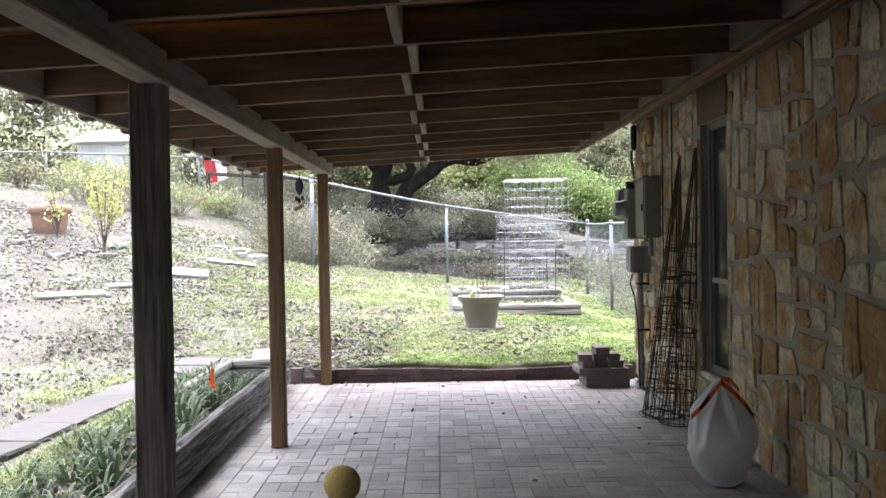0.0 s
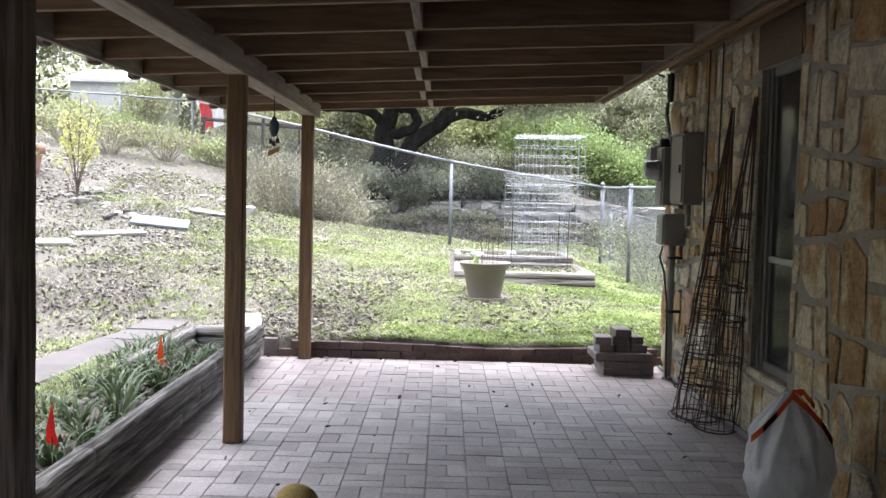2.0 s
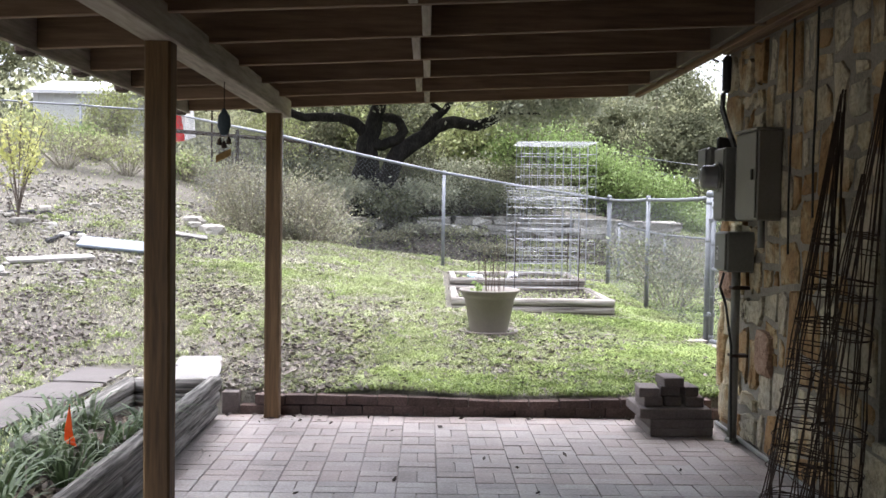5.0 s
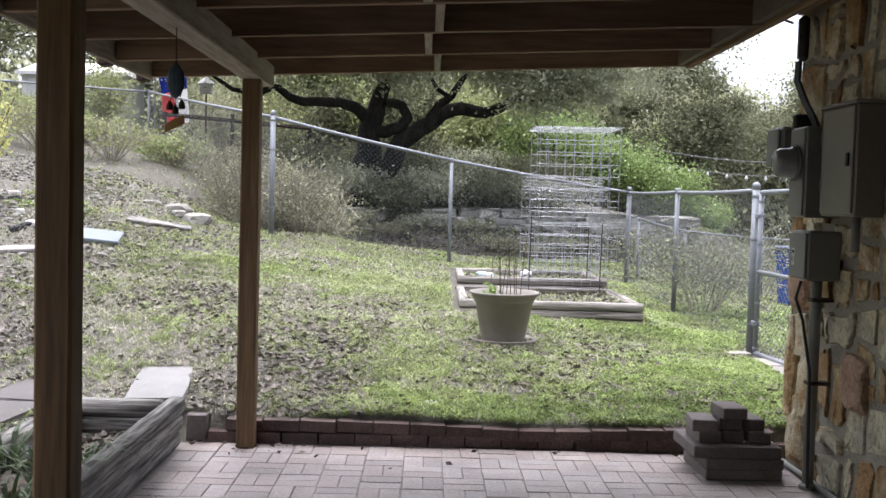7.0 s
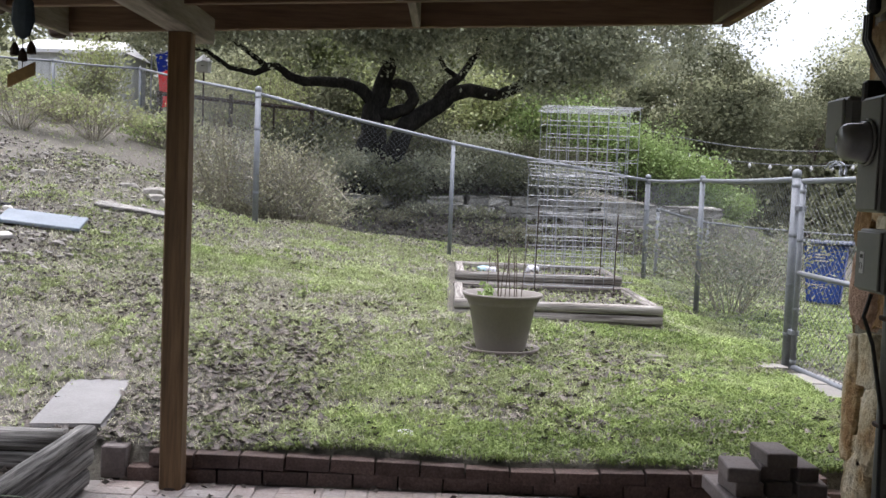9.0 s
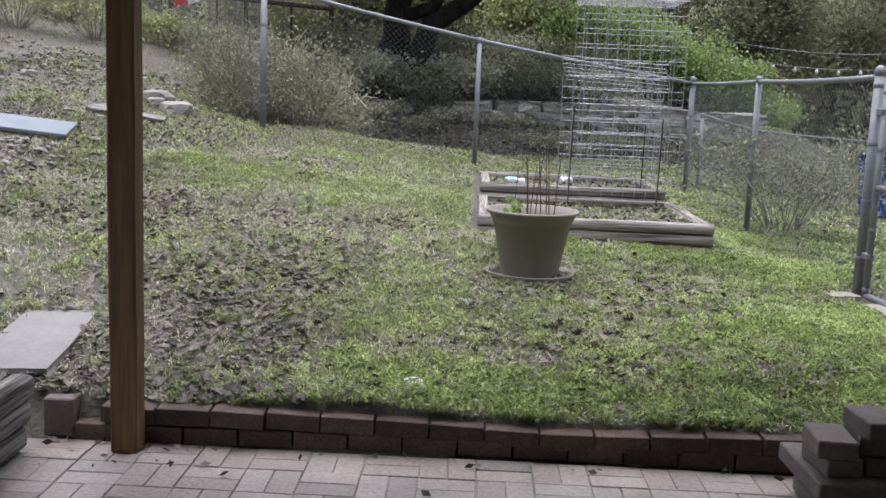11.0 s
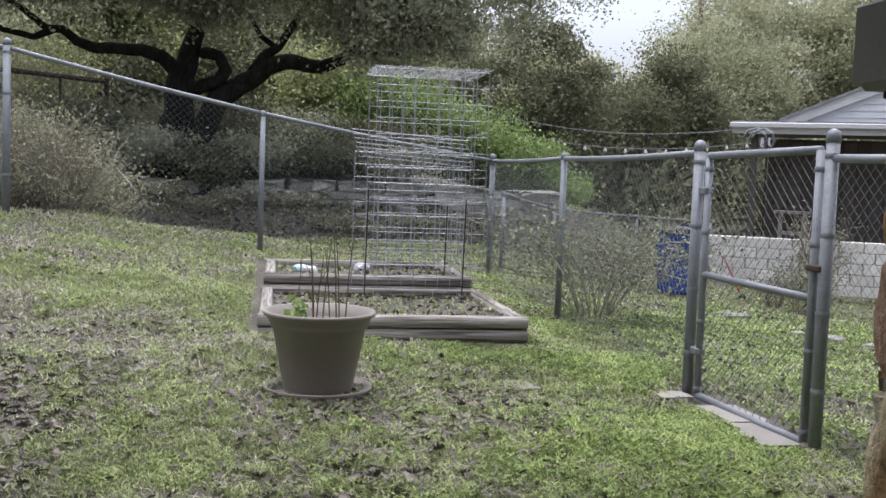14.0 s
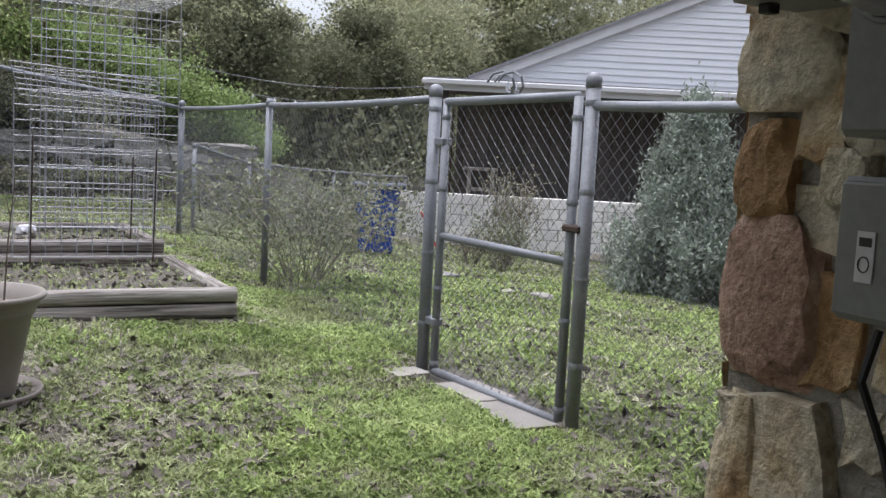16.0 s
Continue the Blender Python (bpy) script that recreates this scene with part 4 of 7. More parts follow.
for i, (x, y, r, h) in enumerate(((-7.3, 27.2, 0.8, 1.7), (-7.6, 27.6, 0.9, 0.9), (-8.9, 26.8, 0.8, 0.8), (-4.7, 28.6, 0.9, 1.6), (-3.4, 28.0, 1.0, 1.9))):
    shrub("tall thin grey-green bush on the hilltop", x, y, r, h, 3000, 0.04, M_LIME2 if i % 2 == 0 else M_OAK2, 220 + i, 70, group="tall bushes on the hilltop", wood=M_DRYTWIG)
for i, (x, y, r, h) in enumerate(((-5.6, 19.4, 0.6, 0.75), (-4.7, 19.9, 0.6, 0.7), (-6.6, 19.8, 0.6, 0.7), (-3.9, 20.6, 0.5, 0.6))):
    shrub("yellow-green leafy bush on the bank", x, y, r, h, 1000, 0.028, M_LIME2, 230 + i, 70, 0.75, group="yellow-green bushes on the bank", wood=M_DRYTWIG)


for i in range(9):
    x = -2.6 + 0.75 * i + gs.uniform(-0.2, 0.2)
    shrub("low ragged weeds on the bank below the ledge", x, 24.0 + gs.uniform(-0.6, 0.4), 0.45, gs.uniform(0.2, 0.4), 500, 0.03, (M_BRUSH, M_OAK, M_OAK2)[i % 3], 240 + i, 40, 0.7, name="weed_clump", group="weeds on the bank below the ledge", wood=M_DRYTWIG)


def juniper():
    x, y = 8.72, 16.3
    z = gz(x, y)
    t = thing("juniper", "blue-grey upright juniper bush on the neighbouring lawn", "shrub")
    part("stem", limb([(x, y, z - 0.1), (x, y, z + 1.0), (x + 0.1, y, z + 2.2)], 0.06, 0.02), M_BARK, t)
    g = np.random.default_rng(31)
    n = 190
    a, h = g.uniform(0, 2 * math.pi, n), 0.1 + 2.1 * g.uniform(0, 1, n) ** 1.3
    r = 0.98 * np.clip(1.12 - np.abs(h - 0.5) / 1.7, 0.05, 1) * g.uniform(0.25, 1.0, n)
    cs = np.stack([x + r * np.cos(a), y + r * np.sin(a), z + h], 1)
    k = 50000
    idx = g.integers(0, n, k)
    out = cs[idx] + g.normal(size=(k, 3)) * np.array([0.08, 0.08, 0.13])
    lf = link("foliage", fast("foliage", *leaves(out, 0.022, 33, droop=-0.9, long=3.0), M_JUNIPER), t)
    lf["kind"] = "stuff"


juniper()


# ---- far woods ----
def far_woods():
    g = np.random.default_rng(41)
    n = 300
    x = g.uniform(-45, 60, n)
    y = 54 + g.uniform(0, 14, n)
    top = 6.2 + 1.6 * np.sin(x * 0.21) + g.uniform(-1, 1.5, n) - 0.03 * np.clip(x, 0, 40) + 0.04 * np.clip(-x, 0, 50)
    cs = np.stack([x, y, g.uniform(0.5, 1.0, n) * top], 1)
    low = np.stack([x + g.uniform(-2, 2, n), y, g.uniform(0.0, 0.5, n) * top], 1)
    cs = np.concatenate([cs, low])
    k = 70000
    idx = g.integers(0, len(cs), k)
    p = cs[idx] + g.normal(size=(k, 3)) * np.array([1.5, 1.5, 1.0])
    ob = link("far_woods", fast("far_woods", *leaves(p, 0.3, 43), M_OAK2))
    tagged(ob, "grey-green woods on the far slope", "woods", kind="stuff")
    # mostly unseen leaf belt, added to cut low sky light on the house wall
    n = 260
    side = np.stack([g.uniform(-34, -19, n), g.uniform(-30, 34, n), g.uniform(0.5, 9.5, n)], 1)
    p = side[g.integers(0, n, 26000)] + g.normal(size=(26000, 3)) * np.array([1.5, 1.5, 1.0])
    ob = link("side_woods", fast("side_woods", *leaves(p, 0.3, 45), M_OAK2))
    tagged(ob, "grey-green hillside woods, mostly unseen, added to block low sky light", "woods", kind="stuff")
    x = g.uniform(-40, 45, 170)
    y = g.uniform(36, 43, 170)
    k = 40000
    idx = g.integers(0, 170, k)
    z = ground_z(x, y)
    cs = np.stack([x, y, z + g.uniform(0.2, 2.6, 170)], 1)
    p = cs[idx] + g.normal(size=(k, 3)) * np.array([0.9, 0.9, 0.6])
    ob = link("thicket", fast("thicket", *leaves(p, 0.14, 44), M_CEDAR))
    tagged(ob, "dark thicket under the far trees", "thicket", kind="stuff")


far_woods()

# ---- neighbouring house ----
M_SIDING = mat("pale_siding", [(0.62, 0.63, 0.65), (0.7, 0.71, 0.73)], 2, 40, 0.7, 0.05)
M_WHITE = mat("white_trim", [(0.48, 0.48, 0.48), (0.6, 0.6, 0.6)], 3, 60, 0.6, 0.05)
# grey-brown porch boards, coloured darker to carry the shade under the porch roof
M_SHADEDBOARD = mat("shaded_porch_board", [(0.06, 0.053, 0.048), (0.115, 0.1, 0.09)], 4, 40, 0.85, 0.2, rnd=0.25)
M_BLOCK = mat("white_block", [(0.55, 0.53, 0.49), (0.72, 0.7, 0.66)], 3, 40, 0.9, 0.3, rnd=0.1)
M_BENCH = mat("bench_wood", [(0.26, 0.23, 0.2), (0.38, 0.345, 0.31)], 4, 50, 0.85, 0.2)
M_SHINGLE = mat("grey_shingle", [(0.16, 0.16, 0.165), (0.26, 0.26, 0.27)], 6, 40, 0.9, 0.4)


def neighbour():
    t = thing("neighbour_house", "neighbouring house with pale lap siding gable over a shaded porch", "house", at=(11.1, 27.4, -0.72), turn=-30)
    e = 3.3
    part("wall", box((0.6, 1.6, 0), (12, 1.8, e)), M_SHADEDBOARD, t, "porch back wall with its shade put into the board colour")
    part("wall", box((0.4, 1.8, 0), (0.6, 9, e)), M_SHADEDBOARD, t)
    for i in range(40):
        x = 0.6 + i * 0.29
        part("porch_board", box((x, 1.57, 0.1), (x + 0.27, 1.598, e - 0.05), 0.004), M_SHADEDBOARD, t)
    part("eave_board", box((-0.3, -0.3, e + 0.02), (12.5, -0.26, e + 0.22)), M_WHITE, t, "pale eave board")
    part("gutter", box((-0.35, -0.42, e + 0.14), (12.5, -0.3, e + 0.26), 0.02), M_WHITE, t, "white gutter")
    part("porch_ceiling", box((-0.2, -0.25, e + 0.05), (12.4, 1.7, e + 0.1)), M_SHADEDBOARD, t)
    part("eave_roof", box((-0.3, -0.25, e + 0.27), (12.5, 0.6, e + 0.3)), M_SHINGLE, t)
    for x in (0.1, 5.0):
        part("porch_post", box((x, -0.1, 0), (x + 0.14, 0.04, e + 0.05), 0.01), M_SHADEDBOARD, t)
    s = 0.425
    for i in range(20):
        z = 0.3 + i * 0.15
        x0, x1 = 1.0 + (z - 0.3) / s, 14.1 - (z - 0.3) / s
        if x1 - x0 > 0.4:
            bm = box((x0 - 0.05, 0.6, e + z - 0.002), (x1 + 0.05, 0.63, e + z + 0.155))
            for v in bm.verts:
                if v.co.z > e + z + 0.1:
                    v.co.x += 0.155 / s * (1 if v.co.x < 7 else -1)
                if v.co.z < e + z + 0.05 and v.co.y < 0.62:
                    v.co.y -= 0.022
            part("clapboard", bm, M_SIDING, t)
    for sgn, xa in ((1, 1.0), (-1, 14.1)):
        bm = bmesh.new()
        m = Matrix.Translation((xa, 0.52, e + 0.28)) @ Matrix.Rotation(-sgn * math.atan(s), 4, "Y")
        box((-0.3 if sgn > 0 else -7.4, -0.06, 0), (7.4 if sgn > 0 else 0.3, 0.0, 0.22), 0, bm, m)
        part("rake_board", bm, M_WHITE, t, "white rake board")
        bm = bmesh.new()
        box((-0.3 if sgn > 0 else -7.4, -0.12, 0.2), (7.4 if sgn > 0 else 0.3, 9, 0.26), 0, bm, m)
        part("roof", bm, M_SHINGLE, t)
    b = thing("porch_bench", "pale wooden bench on the shaded neighbouring porch", "bench", at=(11.1, 27.4, -0.72), turn=-30)
    part("seat", box((0.62, 1.0, 1.58), (1.42, 1.4, 1.65), 0.01), M_BENCH, b)
    for x in (0.72, 1.26):
        part("leg", box((x, 1.05, 0.0), (x + 0.09, 1.14, 1.578), 0.008), M_BENCH, b)
        part("leg", box((x, 1.28, 0.0), (x + 0.09, 1.37, 1.578), 0.008), M_BENCH, b)
    part("rail", box((0.812, 1.07, 1.1), (1.258, 1.11, 1.18), 0.006), M_BENCH, b)
    part("porch_floor", box((0, -0.2, 0), (12.3, 1.55, 0.004)), M_SHADEDBOARD, t)
    w = thing("block_wall", "low white-painted block wall before the neighbouring porch", "wall", at=(8.9, 24.6, -0.5), turn=-30)
    for r in range(5):
        for i in range(22):
            x = i * 0.41 + (0.2 if r % 2 else 0)
            part("block", box((x, 0, r * 0.2), (x + 0.395, 0.2, r * 0.2 + 0.19), 0.008), M_BLOCK, w)


neighbour()

M_BLUE = mat("blue_plastic", [(0.015, 0.05, 0.24), (0.025, 0.075, 0.33)], 4, 50, 0.5, 0.05)
M_DARKPLASTIC = mat("dark_plastic", [(0.02, 0.03, 0.06), (0.035, 0.05, 0.09)], 4, 50, 0.5, 0.05)


def bin_blue():
    x, y = 6.85, 20.9
    z = gz(x, y) - 0.02
    t = thing("recycling_bin", "blue wheeled recycling bin with a dark lid", "bin", at=(x, y, z), turn=-25)
    bm = box((-0.33, -0.34, 0.06), (0.33, 0.34, 1.0), 0)
    for v in bm.verts:
        if v.co.z < 0.5:
            v.co.x *= 0.75
            v.co.y *= 0.75
    bmesh.ops.bevel(bm, geom=bm.edges[:], offset=0.03, segments=2, affect="EDGES")
    part("body", bm, M_BLUE, t)
    part("lid", box((-0.4, -0.42, 1.0), (0.4, 0.38, 1.06), 0.02), M_DARKPLASTIC, t, "dark lid")
    for k, w in enumerate((0.2, 0.13, 0.2)):
        part("print_bar", box((-0.14, -0.345, 0.84 - k * 0.05), (-0.14 + w, -0.335, 0.86 - k * 0.05)), M_WHITE, t, "white printed bar")
    part("emblem", lathe([(0.035, 0.0), (0.03, 0.006)], 3, centre=(-0.24, -0.338, 0.82)), M_WHITE, t, "white emblem")
    for sx in (-0.22, 0.22):
        bm = lathe([(0.1, -0.025), (0.1, 0.025)], 14)
        bmesh.ops.rotate(bm, verts=bm.verts, matrix=Matrix.Rotation(radians(90), 3, "Y"))
        bmesh.ops.translate(bm, verts=bm.verts, vec=(sx, 0.22, 0.1))
        part("wheel", bm, M_DARKPLASTIC, t)


bin_blue()
for p, z in (((3.6, 18.6), 1.22), ((4.85, 20.7), 1.0), ((6.9, 22.8), 0.86), ((9.2, 24.9), 0.75)):
    fence_post(*p, z, 0.024, False, "posts of the neighbouring fence")
fence_run((3.6, 18.6), (4.85, 20.7), 1.22, 1.0, h=0.9, rail=0.017)
fence_run((4.85, 20.7), (6.9, 22.8), 1.0, 0.86, h=0.9, rail=0.017)
fence_run((6.9, 22.8), (9.2, 24.9), 0.86, 0.75, h=0.9, rail=0.017)


def light_string():
    t = thing("string_lights", "dark cable of small clear bulbs across the slope", "lights")
    a, b = Vector((5.5, 34.5, 3.1)), Vector((14.5, 33.0, 2.75))
    pts = [a.lerp(b, i / 16) - Vector((0, 0, 0.5 * math.sin(math.pi * i / 16))) for i in range(17)]
    part("cable", tube(pts, 0.014, 5), M_LINK, t)
    part("cable", tube([p + Vector((0, 0, 0.42)) for p in pts], 0.014, 5), M_LINK, t)
    for p in pts[1:-1]:
        part("bulb", lathe([(0.012, 0.0), (0.04, -0.05), (0.055, -0.1), (0.012, -0.16)], 8, centre=p), M_WHITE, t)
    for p in (a, b):
        q = gz(p.x, p.y)
        part("pole", tube([(p.x, p.y, q - 0.1), (p.x, p.y, p.z + 0.45)], 0.03, 6), M_RUST, t)


light_string()


def utility_pole():
    x, y = 18.0, 46.0
    z = gz(x, y) - 0.2
    t = thing("utility_pole", "weathered wooden utility pole among the far oaks", "pole", at=(x, y, z))
    part("shaft", tube([(0, 0, 0), (0, 0, 6), (0, 0, 10.4)], [0.14, 0.12, 0.09], 10), M_TWIG, t, smooth=True)


utility_pole()


# ---- hillside: shed, flag, dark frame, bird house, terracotta pot, sapling ----
def shed():
    z = 2.6
    t = thing("garden_shed", "pale metal garden shed with a white roof on the hill", "shed", at=(-11.1, 32, z))
    M = mat("shed_panel", [(0.42, 0.43, 0.42), (0.52, 0.53, 0.52)], 2, 40, 0.6, 0.1)
    part("wall", box((0, 0, 0), (2.8, 2.2, 2.1)), M, t)
    for i in range(12):
        part("wall_rib", box((0.1 + i * 0.23, -0.02, 0), (0.16 + i * 0.23, -0.001, 2.08), 0.005), M, t)
    bm = bmesh.new()
    vs = [bm.verts.new(p) for p in ((-0.12, -0.15, 2.1), (2.92, -0.15, 2.1), (2.92, 2.3, 2.1), (-0.12, 2.3, 2.1), (0.15, 0.9, 2.5), (2.65, 0.9, 2.5))]
    for f in ((0, 1, 5, 4), (1, 2, 5), (2, 3, 4, 5), (3, 0, 4), (3, 2, 1, 0)):
        bm.faces.new([vs[i] for i in f])
    part("roof", bm, M_WHITE, t, "white metal roof")
    part("fascia", box((-0.14, -0.17, 2.02), (2.94, -0.152, 2.12)), M_WHITE, t)
    part("door", box((0.9, -0.035, 0.05), (1.7, -0.022, 1.9), 0.01), M, t)


shed()
M_FRED = mat("flag_red", [(0.55, 0.02, 0.025), (0.68, 0.04, 0.04)], 4, 60, 0.7, 0.05, transl=0.3)
M_FWHITE = mat("flag_white", [(0.75, 0.75, 0.76), (0.85, 0.85, 0.86)], 4, 60, 0.7, 0.05, transl=0.3)
M_FBLUE = mat("flag_blue", [(0.01, 0.025, 0.2), (0.02, 0.045, 0.3)], 4, 60, 0.7, 0.05, transl=0.3)


def flag():
    x0, y, ztop = -5.96, 27.2, 4.13
    zb = gz(x0, y)
    t = thing("flag", "draped flag with a blue star band over red and white stripes", "flag")
    part("pole", tube([(x0 - 0.08, y, zb - 0.1), (x0 - 0.08, y, ztop + 0.15)], 0.02, 8), M_GALV, t)
    part("arm", tube([(x0 - 0.08, y, ztop - 0.02), (x0 + 0.66, y, ztop + 0.14)], 0.012, 6), M_GALV, t)

    def at(u, v, off=0.0):
        w = 0.045 * math.sin(u * 9 + v * 2.5) + 0.03 * math.sin(v * 7 + u * 3)
        return (x0 + 0.64 * u + 0.1 * v * (1 - u * 0.6) + 0.06 * v, y + w - off, ztop - 0.02 + 0.15 * u - 1.18 * v)

    def cloth(name, u0, u1, v0, v1, material):
        bm = bmesh.new()
        n, m = 12, 12
        vs = [[bm.verts.new(at(u0 + (u1 - u0) * i / n, v0 + (v1 - v0) * j / m)) for j in range(m + 1)] for i in range(n + 1)]
        for i in range(n):
            for j in range(m):
                bm.faces.new((vs[i][j], vs[i + 1][j], vs[i + 1][j + 1], vs[i][j + 1]))
        bmesh.ops.solidify(bm, geom=bm.faces[:], thickness=0.003)
        part(name, bm, material, t, smooth=True)

    cloth("blue_band", 0, 1, 0, 0.34, M_FBLUE)
    cloth("red_stripe", 0, 0.5, 0.342, 1, M_FRED)
    cloth("white_stripe", 0.502, 1, 0.342, 1, M_FWHITE)
    bm = bmesh.new()
    c = bm.verts.new(at(0.5, 0.17, 0.012))
    ring = []
    for i in range(10):
        r = 0.13 if i % 2 == 0 else 0.052
        a = math.pi / 2 + math.pi * i / 5
        ring.append(bm.verts.new(at(0.5 + r / 0.64 * math.cos(a), 0.17 - r / 1.18 * math.sin(a), 0.012)))
    for i in range(10):
        bm.faces.new((c, ring[i], ring[(i + 1) % 10]))
    part("star", bm, M_FWHITE, t)


flag()


def dark_frame():
    t = thing("hillside_gate", "dark metal frame of a gate on the hillside", "gate frame")
    for a, b, r in (((-5.49, 26.0, 1.7), (-5.49, 26.0, 3.2), 0.06), ((-5.49, 26.0, 3.15), (-2.3, 26.3, 2.95), 0.05), ((-4.0, 26.1, 2.0), (-4.0, 26.1, 3.2), 0.045),
                    ((-5.49, 26.0, 1.98), (-4.6, 26.1, 1.98), 0.04), ((-2.3, 26.3, 1.6), (-2.3, 26.3, 3.0), 0.05), ((-3.1, 26.2, 1.7), (-3.1, 26.2, 3.02), 0.025)):
        part("bar", tube([a, b], r, 6), M_RUST, t)
    t = thing("bird_house", "white bird house on a pole", "bird house", at=(-4.62, 26.2, 2.15))
    part("pole", tube([(0, 0, -0.2), (0, 0, 1.5)], 0.02, 8), M_RUST, t)
    part("box", box((-0.13, -0.13, 1.5), (0.13, 0.13, 1.72), 0.01), M_WHITE, t)
    part("roof", lathe([(0.2, 1.72), (0.19, 1.74), (0.02, 1.88)], 4), M_WHITE, t)
    part("entrance", lathe([(0.03, 0), (0.03, 0.01)], 10, centre=(0, -0.14, 1.62)), M_RUST, t)


dark_frame()
M_TERRA = mat("terracotta", [(0.24, 0.135, 0.1), (0.33, 0.205, 0.155), (0.4, 0.29, 0.235)], 5, 50, 0.85, 0.2)
z = gz(-5.97, 16.3) - 0.05
t = thing("terracotta_pot", "big terracotta pot with a banded rim on the bank", "pot", at=(-5.92, 16.3, z - 0.08))
part("body", lathe([(0.22, 0.0), (0.24, 0.02), (0.3, 0.4), (0.31, 0.42), (0.345, 0.42), (0.35, 0.56), (0.32, 0.57), (0.3, 0.5)], 30), M_TERRA, t, smooth=True)
part("soil", lathe([(0.3, 0.49), (0.02, 0.52)], 20), M_SOIL, t)


def sapling(x, y, h, n, seed):
    z = gz(x, y)
    g = np.random.default_rng(seed)
    t = thing("sapling", "young sapling with bright yellow autumn leaves", "tree")
    segs, tips = [], []
    for k in range(16):
        a = g.uniform(0, 2 * math.pi)
        b = np.array([x, y, z + g.uniform(0, 0.25)])
        tip = np.array([x + math.cos(a) * g.uniform(0.1, 0.4) * h * 0.6, y + math.sin(a) * g.uniform(0.1, 0.4) * h * 0.6, z + h * g.uniform(0.4, 1.0)])
        m = (b + tip) / 2 + np.array([0, 0, 0.1])
        segs += [(b, m), (m, tip)]
        tips += [m + (tip - m) * f for f in (0.1, 0.4, 0.7, 1.0)]
    tw = link("branchwork", fast("branchwork", *wires(segs, 0.006, 4), M_TWIG), t)
    tw["kind"] = "stuff"
    tips = np.array(tips)
    p = tips[g.integers(0, len(tips), n)] + g.normal(size=(n, 3)) * 0.055
    link("foliage", fast("foliage", *leaves(p, 0.034, seed), M_YELLOW), t)["kind"] = "stuff"


sapling(-4.58, 15.0, 1.55, 620, 61)
sapling(-5.6, 15.8, 0.9, 120, 62)
g = random.Random(12)
for x, y, s in ((-2.85, 16.9, 0.2), (-2.45, 16.25, 0.22), (-2.75, 16.5, 0.12), (-3.2, 16.9, 0.12), (-2.3, 17.6, 0.14), (-4.55, 15.0, 0.13), (-4.2, 16.6, 0.1), (-5.2, 14.6, 0.12), (-4.6, 15.9, 0.11), (-6.0, 15.2, 0.12),
                (6.0, 15.2, 0.12), (6.3, 15.0, 0.1), (5.75, 15.4, 0.08), (3.2, 24.2, 0.2), (2.4, 24.0, 0.16), (4.4, 24.1, 0.16)):
    ob = part("rock", lump(s, s * 0.75, s * 0.4, x + y), M_ROCK, smooth=False)
    ob.matrix_basis = pose(x, y, gz(x, y) + s * 0.15, 0, 0, g.uniform(0, 180))
    tagged(ob, "pale limestone rock lying on the ground", "rock", "loose limestone rocks")
M_SHEET = mat("wet_metal_sheet", [(0.087, 0.104, 0.123), (0.203, 0.232, 0.261)], 3, 40, 0.45, 0.1, spec=0.3)
M_PLANK = mat("whitewashed_plank", [(0.25, 0.237, 0.219), (0.375, 0.362, 0.338)], 4, 60, 0.9, 0.3)
for name, label, x, y, lx, ly, turn, mt in (("metal_sheet", "blue-grey metal sheet lying on the bank", -3.24, 14.45, 0.76, 0.5, 10, M_SHEET), ("plank", "pale weathered plank lying on the slope", -4.2, 12.58, 0.86, 0.2, 28, M_PLANK),
                                            ("plank", "pale weathered plank lying on the slope", -3.585, 13.43, 0.93, 0.14, 40, M_PLANK), ("board", "weathered board half buried by the rocks", -2.75, 15.6, 0.75, 0.22, 6, M_TIMBERX)):
    ob = part(name, box((-lx / 2, -ly / 2, 0), (lx / 2, ly / 2, 0.035), 0.006), mt)
    a = (gz(x + 0.2, y) - gz(x - 0.2, y)) / 0.4
    b = (gz(x, y + 0.2) - gz(x, y - 0.2)) / 0.4
    ob.matrix_basis = Matrix.Translation((x, y, gz(x, y) + 0.015)) @ Matrix.Rotation(math.atan(b), 4, "X") @ Matrix.Rotation(-math.atan(a), 4, "Y") @ Matrix.Rotation(radians(turn), 4, "Z")
    tagged(ob, label, "board" if name != "metal_sheet" else "metal sheet")


def dark_cloth(points, r, seed):
    """A crumpled length of black cloth that lies along the slope."""
    g = random.Random(seed)
    path, radii = [], []
    for (x0, y0), (x1, y1) in zip(points, points[1:]):
        for i in range(6):
            u = i / 6
            x, y = x0 + (x1 - x0) * u + g.uniform(-0.02, 0.02), y0 + (y1 - y0) * u + g.uniform(-0.02, 0.02)
            path.append((x, y, gz(x, y) + r * g.uniform(0.3, 0.9)))
            radii.append(r * g.uniform(0.45, 1.25))
    bm = tube(path, radii, 9)
    for v in bm.verts:
        v.co += Vector((g.uniform(-1, 1), g.uniform(-1, 1), g.uniform(-0.6, 0.6))) * r * 0.25
    tagged(part("dark_cloth", bm, M_BLACKCLOTH), "crumpled black landscape cloth lying on the bank", "cloth")


